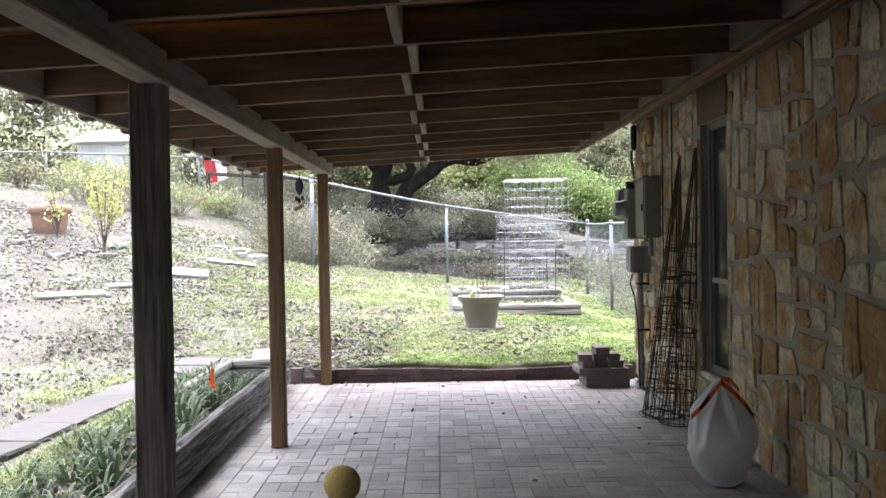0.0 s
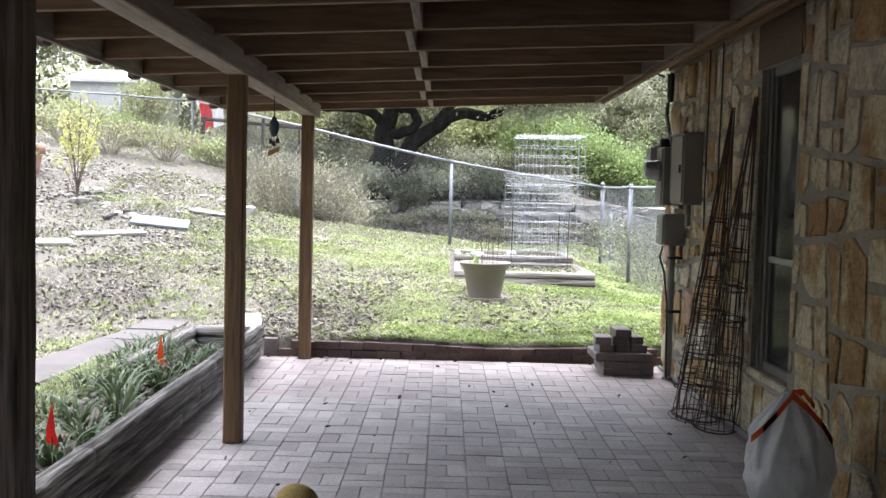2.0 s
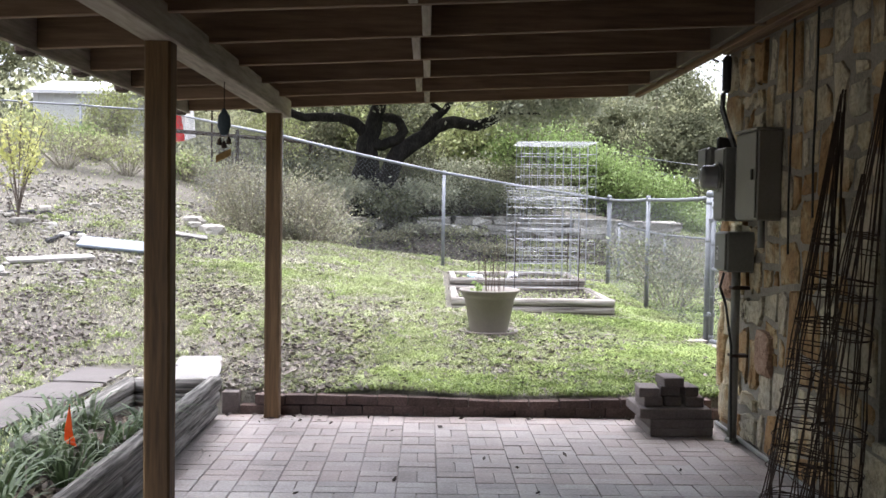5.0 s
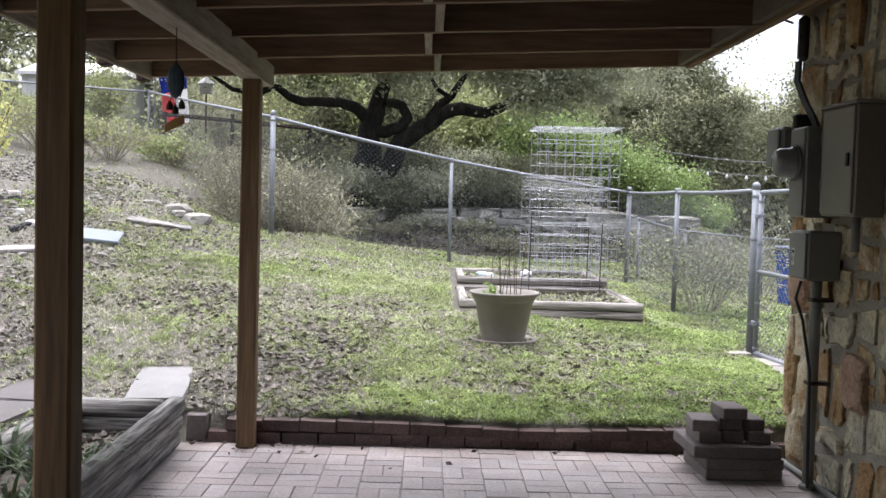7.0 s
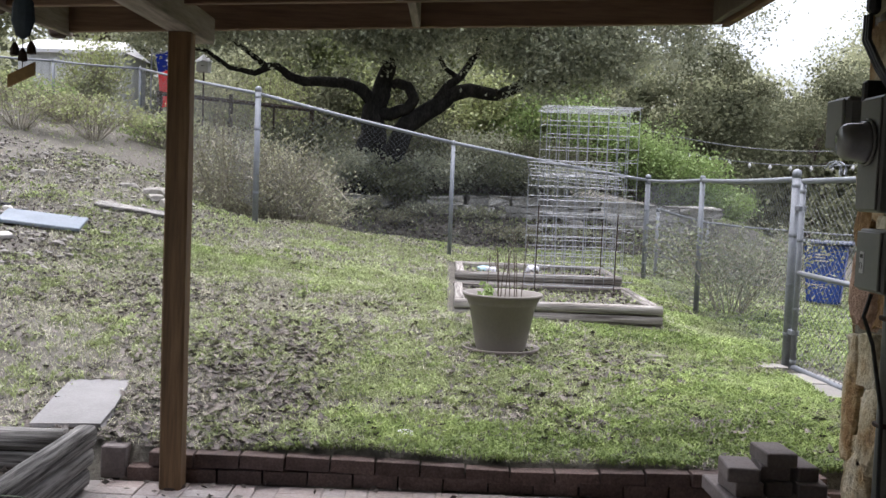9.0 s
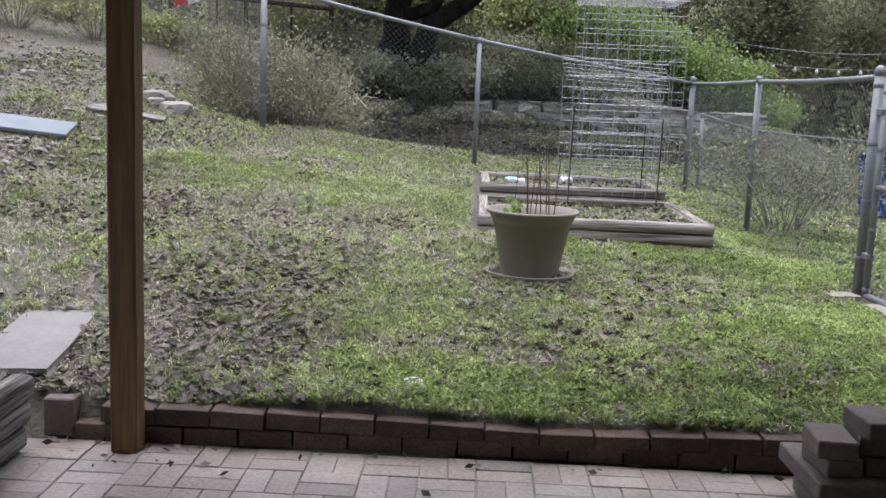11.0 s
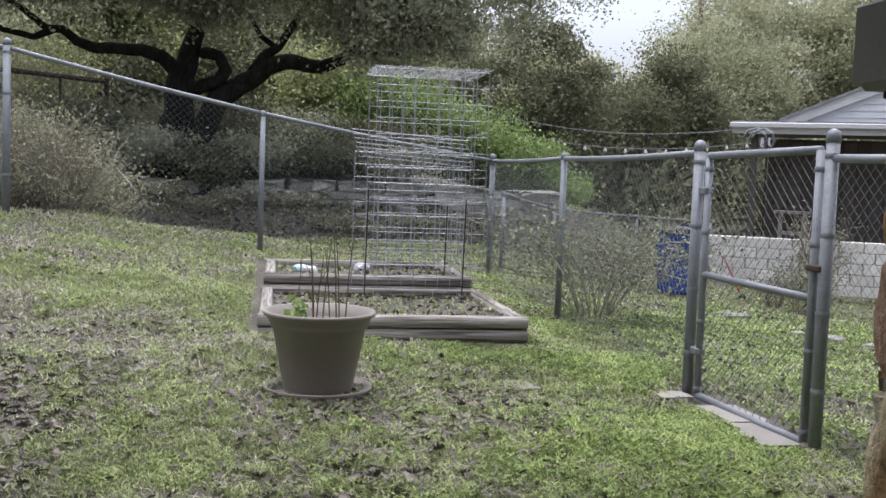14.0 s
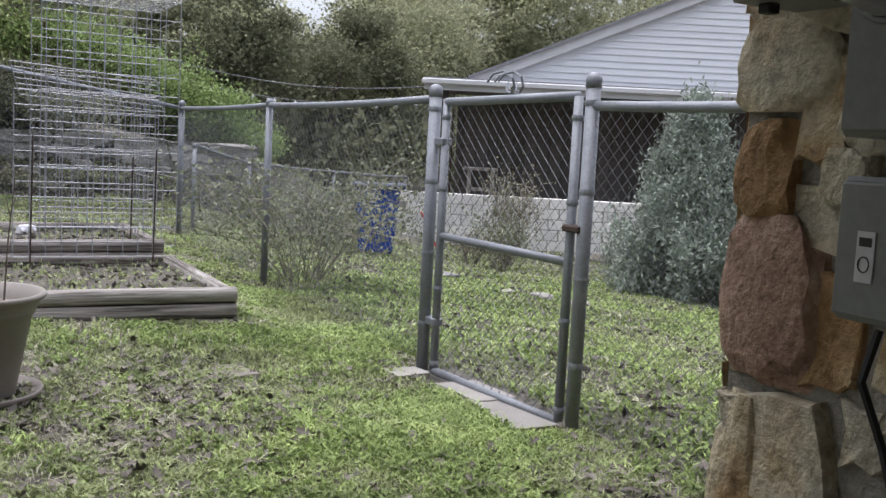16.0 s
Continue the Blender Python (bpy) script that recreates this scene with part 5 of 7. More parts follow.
M_WHITEROCK = mat("white_rock", [(0.42, 0.4, 0.36), (0.62, 0.6, 0.55)], 6, 50, 0.9, 0.6)
M_BLACKCLOTH = mat("black_cloth", [(0.012, 0.012, 0.013), (0.03, 0.03, 0.032), (0.06, 0.06, 0.06)], 9, 70, 0.85, 0.6)
dark_cloth(((-4.85, 15.38), (-4.62, 15.6), (-4.36, 15.74)), 0.028, 4)
dark_cloth(((-3.92, 14.2), (-3.9, 14.5), (-3.84, 14.8), (-3.7, 14.98)), 0.03, 6)
for x, y, r in ((-4.18, 15.07, 0.055), (-3.87, 14.62, 0.06), (-3.7, 14.72, 0.05)):
    ob = part("rock", lump(r, r * 0.8, r * 0.7, x * 3 + y), M_WHITEROCK, smooth=False)
    ob.location = (x, y, gz(x, y) + r * 0.3)
    tagged(ob, "small white limestone rock beside the black cloth", "rock", "white rocks by the cloth")
for x, y, lx, ly in ((3.2, 11.2, 0.26, 0.42), (3.25, 11.6, 0.22, 0.36), (3.08, 12.0, 0.18, 0.16)):
    ob = part("gate_slab", slab(lx, ly, 0.05), M_GATESLAB)
    ob.matrix_basis = pose(x, y, gz(x, y) - 0.028, 0, 0, 4)
    tagged(ob, "pale concrete slab under the gate", "slab", "slabs under the gate")
for x, y, lx, ly, mt, up in ((5.3, 16.3, 0.7, 0.4, M_CONC, -0.03), (2.09, 12.03, 0.4, 0.24, M_PATCH, -0.035)):
    ob = part("stepping_stone", slab(lx, ly, 0.05), mt)
    ob.matrix_basis = pose(x, y, gz(x, y) + up, 0, 0, 12)
    tagged(ob, "flat pale stone sunk in the lawn", "stepping stone")


# ---- window in the stone wall ----
M_ALU = mat("grey_window_frame", [(0.1, 0.096, 0.088), (0.17, 0.165, 0.15)], 4, 60, 0.5, 0.05, stretch=(1, 1, 0.1))
M_RAIL = mat("pale_window_rail", [(0.32, 0.31, 0.29), (0.42, 0.41, 0.39)], 4, 60, 0.5, 0.05)
M_GLASS = mat("window_glass", [(0.02, 0.022, 0.024), (0.03, 0.032, 0.034)], 1, 5, 0.14, 0.0, spec=0.6)
M_CURTAIN = mat("pale_curtain", [(0.3, 0.29, 0.27), (0.42, 0.41, 0.39)], 6, 60, 0.9, 0.1, stretch=(1, 6, 0.1))


def window():
    y0, y1, z0, z1 = WIN
    t = new("window_1")
    tagged(t, "tall grey sash window set in the stone wall", "window", kind="structure")
    x = WALL_X + 0.06

    def bar(name, y, w, za, zb, out, d=0.03):
        return part(name, box((x - out, y, za), (x - out + d, y + w, zb), 0.003), M_ALU, t)

    # jambs in ribbed steps, lighter at the edges
    for k, (w, o) in enumerate(((0.03, 0.03), (0.022, 0.012), (0.035, 0.022), (0.02, 0.004))):
        off = sum((0.03, 0.022, 0.035, 0.02)[:k])
        bar("frame_rib", y1 - off - w, w, z0, z1, o, 0.03 + o)
        bar("frame_rib", y0 + off, w, z0, z1, o, 0.03 + o)
    i0, i1 = y0 + 0.108, y1 - 0.108
    part("frame_head", box((x - 0.02, i0, z1 - 0.05), (x + 0.03, i1, z1), 0.004), M_ALU, t)
    part("frame_foot", box((x - 0.02, i0, z0), (x + 0.03, i1, z0 + 0.05), 0.004), M_ALU, t)
    part("meeting_rail", box((x - 0.015, i0, 1.06), (x + 0.02, i1, 1.095), 0.004), M_RAIL, t, "pale meeting rail")
    for za, zb in ((z0 + 0.051, 1.059), (1.096, z1 - 0.051)):
        part("pane", box((x + 0.006, i0 + 0.001, za), (x + 0.012, i1 - 0.001, zb)), M_GLASS, t, "dark reflecting pane")
    part("window_sill", box((WALL_X - 0.02, y0 - 0.02, z0 - 0.05), (x + 0.02, y1 + 0.02, z0 - 0.003), 0.008), M_STONE, t, "stone sill")
    part("header", box((WALL_X - 0.012, y0 - 0.03, z1 + 0.003), (WALL_X + 0.05, y1 + 0.05, 2.468), 0.004), M_DECK, t, "dark wooden panel over the window")
    part("backing", box((WALL_X + 0.29, y0 - 0.1, z0 - 0.1), (WALL_X + 0.31, y1 + 0.1, z1 + 0.1)), M_CURTAIN, t, "pale curtain behind the panes")


window()

# ---- electric boxes on the wall ----
M_BOX = mat("grey_enamel", [(0.16, 0.165, 0.155), (0.22, 0.225, 0.21)], 3, 60, 0.5, 0.05)
M_BOX2 = mat("beige_enamel", [(0.16, 0.154, 0.134), (0.215, 0.208, 0.183)], 3, 60, 0.5, 0.05)
M_BLACK = mat("black_cable", [(0.012, 0.012, 0.012), (0.03, 0.03, 0.03)], 5, 60, 0.6, 0.05)
M_LENS = mat("meter_glass", [(0.17, 0.175, 0.18), (0.24, 0.245, 0.25)], 4, 30, 0.2, 0.0, spec=0.7)


def electrics():
    W = WALL_X - 0.012
    t = thing("breaker_panel", "beige steel breaker panel box on the stone wall", "electric box")
    part("cabinet", box((2.352, 8.15, 1.38), (W, 8.53, 1.89), 0.006), M_BOX2, t)
    d = part("door", box((2.34, 8.165, 1.395), (2.351, 8.515, 1.88), 0.004), M_BOX2, t)
    part("handle", box((2.328, 8.19, 1.61), (2.339, 8.215, 1.67), 0.003), M_BLACK, d)
    part("hinge", box((2.335, 8.5, 1.5), (2.3395, 8.512, 1.56), 0.002), M_BOX, d)
    part("hinge", box((2.335, 8.5, 1.72), (2.3395, 8.512, 1.78), 0.002), M_BOX, d)
    part("hood", box((2.335, 8.14, 1.891), (W, 8.54, 1.905), 0.003), M_BOX2, t)
    part("knockout_pipe", tube([(2.43, 8.3, 1.22), (2.43, 8.3, 1.379)], 0.02, 10), M_BOX, t, smooth=True)
    t = thing("electric_meter", "grey meter socket with a round glass meter", "electric meter")
    part("socket", box((2.302, 8.61, 1.37), (W, 8.81, 1.82), 0.008), M_BOX, t)
    part("socket_cover", box((2.292, 8.62, 1.38), (2.3015, 8.8, 1.81), 0.003), M_BOX, t)
    bm = lathe([(0.082, 0.0), (0.082, 0.03), (0.075, 0.035), (0.072, 0.09), (0.055, 0.11), (0.01, 0.115)], 24)
    bmesh.ops.rotate(bm, verts=bm.verts, matrix=Matrix.Rotation(radians(-90), 3, "Y"))
    bmesh.ops.translate(bm, verts=bm.verts, vec=(2.291, 8.71, 1.64))
    part("meter", bm, M_LENS, t, "round glass meter", smooth=True)
    part("seal_ring", tube([(2.281, 8.71 + 0.088 * math.cos(k * math.pi / 10), 1.64 + 0.088 * math.sin(k * math.pi / 10)) for k in range(21)], 0.006, 6), M_BOX, t)
    t = thing("disconnect_box", "small dark grey disconnect box below the meter", "electric box")
    part("case", box((2.322, 8.58, 1.06), (W, 8.81, 1.305), 0.008), M_BOX, t)
    part("cover", box((2.308, 8.59, 1.07), (2.321, 8.8, 1.295), 0.004), M_BOX, t)
    lab = part("warning_label", box((2.305, 8.72, 1.13), (2.3075, 8.755, 1.215)), M_WHITE, t, "small printed label")
    part("label_bar", box((2.304, 8.725, 1.19), (2.3048, 8.75, 1.205)), M_BLACK, lab)
    part("label_ring", tube([(2.304, 8.738 + 0.011 * math.cos(k * math.pi / 6), 1.16 + 0.013 * math.sin(k * math.pi / 6)) for k in range(13)], 0.0012, 4), M_BLACK, lab)
    t = thing("utility_box", "grey utility box near the corner of the wall", "electric box")
    part("case", box((2.28, 8.91, 1.62), (W, 9.1, 1.84), 0.02), M_BOX, t)
    part("cover", box((2.266, 8.92, 1.63), (2.279, 9.09, 1.83), 0.006), M_BOX, t)
    part("latch", box((2.33, 9.02, 1.6), (2.36, 9.05, 1.619), 0.003), M_BLACK, t)
    part("top_clamp", box((2.33, 8.86, 1.8), (2.44, 8.905, 1.9), 0.01), M_BLACK, t)
    t = thing("conduit", "grey conduit down the wall to the patio floor", "conduit")
    part("pipe", tube([(2.41, 8.68, 0.0), (2.41, 8.68, 0.9), (2.41, 8.68, 1.06)], 0.028, 12), M_BOX, t, smooth=True)
    part("foot_collar", lathe([(0.045, 0.0), (0.042, 0.02), (0.03, 0.03)], 14, centre=(2.41, 8.68, 0)), M_BOX, t)
    for z in (0.54, 0.96):
        part("strap", box((2.378, 8.645, z - 0.01), (2.488, 8.715, z + 0.01), 0.004), M_RUST, t)
    t = thing("service_mast", "black weather cap and drooping cables above the meter", "conduit")
    part("weather_cap", box((2.43, 9.1, 2.21), (2.486, 9.17, 2.455), 0.02), M_BLACK, t)
    part("drip_cable", tube([(2.41, 9.17, 2.42), (2.36, 9.22, 2.45), (2.26, 9.36, 2.44), (2.1, 9.5, 2.4)], 0.008, 6), M_BLACK, t)
    for o in (0.0, 0.025, 0.05):
        part("drip_cable", tube([(2.44, 9.12 + o, 2.21), (2.43, 9.1 + o, 2.1), (2.42, 8.93 + o, 1.96), (2.4, 8.78 + o, 1.88), (2.4, 8.72 + o * 0.6, 1.82)], 0.01, 6), M_BLACK, t)
    t = thing("ground_cable", "black cable looped down beside the conduit", "cable")
    part("cable", tube([(2.35, 8.73, 1.05), (2.33, 8.74, 0.96), (2.36, 8.71, 0.85), (2.375, 8.63, 0.6), (2.385, 8.62, 0.02)], 0.008, 6), M_BLACK, t)
    for y, zt in ((7.95, 1.2), (7.62, 1.4)):
        t = thing("wall_cable", "thin black cable running down the stone wall", "cable")
        part("cable", tube([(2.462, y, 2.47), (2.46, y - 0.01, 2.2), (2.462, y + 0.02, zt + 0.3), (2.46, y, zt)], 0.006, 6), M_BLACK, t)
    t = thing("floor_pipe", "thin grey pipe along the foot of the wall", "pipe")
    part("pipe", tube([(2.45, 5.6, 0.018), (2.452, 7.0, 0.02), (2.45, 9.15, 0.02)], 0.014, 8), M_BOX, t)


electrics()


# ---- wire tomato cages leaning on the wall ----
def tomato_cage(foot, top, r, seed):
    """An upturned cone of wire: hoops that narrow towards the gathered legs at the top."""
    g = random.Random(seed)
    t = thing("plant_cage", "rusty bent wire plant cage leaning on the wall", "plant cage", "rusty plant cages by the wall")
    a, b = Vector(foot), Vector(top)
    axis = b - a
    L = axis.length
    t.matrix_basis = Matrix.Translation(a) @ Vector((0, 0, 1)).rotation_difference(axis).to_matrix().to_4x4()

    def rad(f):
        return r * (1 - f / 0.97) ** 0.85 + 0.008 if f < 0.97 else 0.008

    n = 4
    turn = g.uniform(0, 6)
    for k in range(n):
        q = turn + 2 * math.pi * k / n
        pts = []
        for i in range(13):
            f = i / 12
            w = rad(f) * g.uniform(0.93, 1.06)
            q2 = q + g.uniform(-0.09, 0.09)
            pts.append((w * math.cos(q2), w * math.sin(q2), L * f))
        link("leg", fast("leg", *wires(list(zip(pts, pts[1:])), 0.0034, 5), M_RUST), t)
    for i in range(7):
        f = 0.01 + 0.11 * i + g.uniform(-0.02, 0.02) * (i > 0)
        w, tip, ph = rad(f) * 1.03, g.uniform(-0.1, 0.1), g.uniform(0, 6)
        pts = [(w * math.cos(2 * math.pi * k / 18), w * math.sin(2 * math.pi * k / 18), max(0.006, L * f + w * tip * math.cos(2 * math.pi * k / 18 + ph) * 2)) for k in range(19)]
        link("hoop", fast("hoop", *wires(list(zip(pts, pts[1:])), 0.0028, 4), M_RUST), t)


for i, (foot, top, r) in enumerate((
        ((2.29, 7.3, 0.004), (2.42, 7.2, 1.98), 0.145), ((2.285, 7.28, 0.01), (2.425, 7.22, 1.9), 0.14), ((2.3, 7.34, 0.006), (2.42, 7.18, 2.0), 0.15), ((2.27, 7.26, 0.012), (2.41, 7.22, 1.86), 0.13),
        ((2.33, 7.02, 0.004), (2.44, 6.8, 2.03), 0.13), ((2.335, 7.0, 0.008), (2.445, 6.81, 2.0), 0.125), ((2.34, 7.05, 0.012), (2.44, 6.79, 1.93), 0.135), ((2.25, 7.22, 0.01), (2.4, 7.24, 1.7), 0.15), ((2.31, 7.1, 0.01), (2.42, 6.95, 1.6), 0.15))):
    tomato_cage(foot, top, r, 40 + i)


# ---- refuse bag with an orange drawstring ----
M_BAG = mat("white_poly_bag", [(0.62, 0.63, 0.65), (0.76, 0.77, 0.79)], 7, 16, 0.3, 0.9, dist=0.035, stretch=(1, 1, 0.45), transl=0.42)
M_ORANGE = mat("orange_plastic", [(0.6, 0.1, 0.02), (0.75, 0.16, 0.03)], 6, 40, 0.5, 0.05, transl=0.2)


def bag():
    t = thing("refuse_bag", "full white plastic bag with an orange drawstring on the pavers", "bag", at=(2.145, 5.2, 0))
    t.scale = (0.95, 0.95, 0.9)
    bm = bmesh.new()
    prof = [(0.03, 0.0), (0.07, 0.006), (0.105, 0.03), (0.14, 0.08), (0.17, 0.15), (0.19, 0.23), (0.196, 0.31), (0.185, 0.38), (0.16, 0.45), (0.125, 0.52), (0.085, 0.58), (0.05, 0.63), (0.03, 0.655), (0.012, 0.66)]
    fine = []
    for (r0, z0), (r1, z1) in zip(prof, prof[1:]):
        fine += [(r0 + (r1 - r0) * q / 4, z0 + (z1 - z0) * q / 4) for q in range(4)]
    lathe(fine + [prof[-1]], 96, bm)
    for v in bm.verts:
        a = math.atan2(v.co.y, v.co.x)
        top = smooth_step(0.22, 0.55, v.co.z)
        fold = 1 - 2 * abs(math.sin(a * 4.5 + 1.6 * noise.noise(Vector((math.cos(a) * 2, math.sin(a) * 2, v.co.z * 2)))))
        crease = 1 - 2 * abs(noise.noise(Vector((v.co.x * 6, v.co.y * 6, v.co.z * 9 + 4))))
        k = 1 + 0.16 * fold * top + 0.05 * crease * (1 - top) + 0.15 * noise.noise(v.co * 4.5) + 0.035 * noise.noise(v.co * 22)
        v.co.x, v.co.y = v.co.x * k, v.co.y * k
        v.co.x += 0.05 * (0.25 - v.co.z) * (v.co.z < 0.25)
    part("sack", bm, M_BAG, t, smooth=True)

    def ribbon(pts, w):
        b = bmesh.new()
        rows = [(b.verts.new(Vector(p) - Vector((0, 0, w / 2))), b.verts.new(Vector(p) + Vector((0, 0, w / 2)))) for p in pts]
        for q, s in zip(rows, rows[1:]):
            b.faces.new((q[0], q[1], s[1], s[0]))
        bmesh.ops.solidify(b, geom=b.faces[:], thickness=0.002)
        return b

    part("drawstring", ribbon([(-0.19, -0.06, 0.44), (-0.15, -0.1, 0.5), (-0.09, -0.1, 0.57), (-0.01, -0.06, 0.655)], 0.036), M_ORANGE, t, "orange drawstring")
    part("drawstring", ribbon([(-0.01, -0.06, 0.655), (0.05, -0.09, 0.6), (0.11, -0.11, 0.53), (0.16, -0.11, 0.45)], 0.036), M_ORANGE, t, "orange drawstring")
    part("drawstring", ribbon([(0.0, -0.02, 0.66), (0.06, 0.0, 0.66), (0.1, -0.04, 0.6)], 0.03), M_ORANGE, t, "orange drawstring")


bag()

# ---- ball ----
M_BALL = mat("worn_yellow_ball", [(0.17, 0.12, 0.03), (0.28, 0.205, 0.06), (0.35, 0.275, 0.1)], 9, 120, 0.95, 0.5)
bm = bmesh.new()
bmesh.ops.create_uvsphere(bm, u_segments=32, v_segments=20, radius=0.1)
ball = part("ball", bm, M_BALL, smooth=True)
ball.location = (0.04, 4.98, 0.1)
tagged(ball, "worn dull yellow play ball on the pavers", "ball")

# ---- stacked slabs and bricks by the wall ----
M_GREYBRICK = mat("grey_brown_brick", [(0.1, 0.085, 0.08), (0.19, 0.165, 0.155)], 6, 70, 0.9, 0.4, rnd=0.2)
SLABTEXT, BRICKTEXT = "grey-brown square paving slab in a low stack", "loose grey-brown brick on the stacked slabs"
for name, label, x, y, z, lx, ly, lz, turn in (
    ("paving_slab", SLABTEXT, 2.12, 9.0, 0.0, 0.405, 0.4, 0.054, 2), ("paving_slab", SLABTEXT, 2.125, 8.995, 0.056, 0.405, 0.4, 0.054, 1), ("paving_slab", SLABTEXT, 2.085, 9.0, 0.112, 0.46, 0.4, 0.062, 1.5),
    ("brick", BRICKTEXT, 1.95, 8.96, 0.176, 0.12, 0.2, 0.06, 6), ("brick", BRICKTEXT, 1.935, 8.95, 0.238, 0.13, 0.2, 0.06, -4),
    ("brick", BRICKTEXT, 2.085, 8.98, 0.176, 0.11, 0.2, 0.06, 3), ("brick", BRICKTEXT, 2.085, 9.0, 0.238, 0.12, 0.2, 0.06, -5), ("brick", "loose grey-brown brick topping the stacked slabs", 2.085, 8.97, 0.3, 0.13, 0.2, 0.06, 4),
    ("brick", BRICKTEXT, 2.23, 8.97, 0.176, 0.12, 0.2, 0.06, -3), ("brick", BRICKTEXT, 2.205, 9.0, 0.238, 0.09, 0.2, 0.06, 6)):
    ob = part(name, box((-lx / 2, -ly / 2, 0), (lx / 2, ly / 2, lz), 0.005), M_GREYBRICK)
    ob.matrix_basis = pose(x, y, z + 0.001, 0, 0, turn)
    tagged(ob, label, "slab" if name == "paving_slab" else "brick", "stack by the wall")


# ---- hanging ornament ----
def chime():
    M = mat("blue_slate_ornament", [(0.02, 0.035, 0.05), (0.05, 0.075, 0.1)], 9, 60, 0.5, 0.2)
    M2 = mat("ochre_ornament", [(0.22, 0.13, 0.04), (0.36, 0.22, 0.07)], 9, 60, 0.6, 0.2)
    t = thing("wind_chime", "small hanging ornament of dark blue and ochre shapes", "wind chime", at=(-0.53, 7.62, 0))
    part("cord", tube([(0, 0, 1.9), (0, 0, 2.042)], 0.003, 5), M_RUST, t)
    bm = lathe([(0.004, 1.91), (0.03, 1.87), (0.034, 1.82), (0.02, 1.78), (0.004, 1.77)], 10)
    for v in bm.verts:
        v.co.y *= 0.3
    part("body", bm, M, t)
    for x, z in ((-0.022, 1.745), (0.024, 1.75), (0.0, 1.73)):
        part("string", tube([(x, 0, z + 0.01), (x * 0.6, 0, 1.785)], 0.0015, 4), M_RUST, t)
        part("bell", lathe([(0.004, z + 0.015), (0.012, z), (0.014, z - 0.02), (0.003, z - 0.022)], 8, centre=(x, 0, 0)), M_RUST, t)
    bm = box((-0.04, -0.004, 1.655), (0.035, 0.004, 1.69), 0)
    for v in bm.verts:
        v.co.z += v.co.x * 0.5
    part("tail", bm, M2, t, "ochre tail piece")
    part("string", tube([(0, 0, 1.69), (0, 0, 1.73)], 0.0015, 4), M_RUST, t)


chime()


# ---- planter: strap-leaved clumps and marker flags ----
def clump(x, y, z, h, n, seed):
    g = np.random.default_rng(seed)
    a = g.uniform(0, 2 * math.pi, n)
    root = np.stack([x + 0.035 * np.cos(a), y + 0.035 * np.sin(a), np.full(n, z)], 1)
    L = h * g.uniform(0.6, 1.25, n)
    reach = L * g.uniform(0.25, 0.95, n)
    steps = 5
    side = np.stack([-np.sin(a), np.cos(a), np.zeros(n)], 1)
    V = []
    for i in range(steps + 1):
        u = i / steps
        c = root + np.stack([np.cos(a) * reach * u, np.sin(a) * reach * u, L * (1.45 * u - 0.95 * u * u) * (1 - 0.25 * reach / L * u)], 1)
        w = 0.0075 * (1 - u ** 2.2) + 0.0006
        V += [c - side * w, c + side * w]
    v = np.stack(V, 1).reshape(-1, 3)
    k = 2 * (steps + 1)
    q = np.array([[2 * i, 2 * i + 1, 2 * i + 3, 2 * i + 2] for i in range(steps)])[None] + (np.arange(n) * k)[:, None, None]
    return v, q.reshape(-1, 4)


g = random.Random(5)
y = 3.2
while y < 8.15:
    for x in (-1.36, -1.1, -1.5):
        if g.random() < 0.25:
            continue
        px, py = x + g.uniform(-0.06, 0.06), y + g.uniform(-0.08, 0.08)
        ob = link("strap_leaf_plant", fast("strap_leaf_plant", *clump(px, py, 0.14, g.uniform(0.24, 0.36), 34, int(py * 1000) + int(px * 100) + 5000), M_LILY))
        tagged(ob, "clump of arching green strap leaves in the planter", "plant", "strap-leaved plants of the planter")
    y += 0.27
M_REDPLASTIC = mat("red_plastic", [(0.5, 0.02, 0.015), (0.65, 0.04, 0.03)], 6, 40, 0.5, 0.05, transl=0.2)
for x, y, mt, label in ((-1.17, 7.25, M_ORANGE, "small orange marker flag stuck in the planter"), (-1.06, 5.2, M_REDPLASTIC, "small red marker flag stuck in the planter")):
    t = thing("marker_flag", label, "flag", at=(x, y, 0.14))
    part("stake", tube([(0, 0, -0.02), (0, 0, 0.33)], 0.003, 5), M_RUST, t)
    bm = bmesh.new()
    vs = [bm.verts.new(p) for p in ((0, 0, 0.34), (0.018, -0.01, 0.2), (0.03, 0.012, 0.13), (-0.028, 0.01, 0.15), (-0.02, -0.012, 0.22))]
    for f in ((0, 1, 4), (1, 2, 3), (1, 3, 4)):
        bm.faces.new([vs[i] for i in f])
    bmesh.ops.solidify(bm, geom=bm.faces[:], thickness=0.004)
    part("pennant", bm, mt, t)


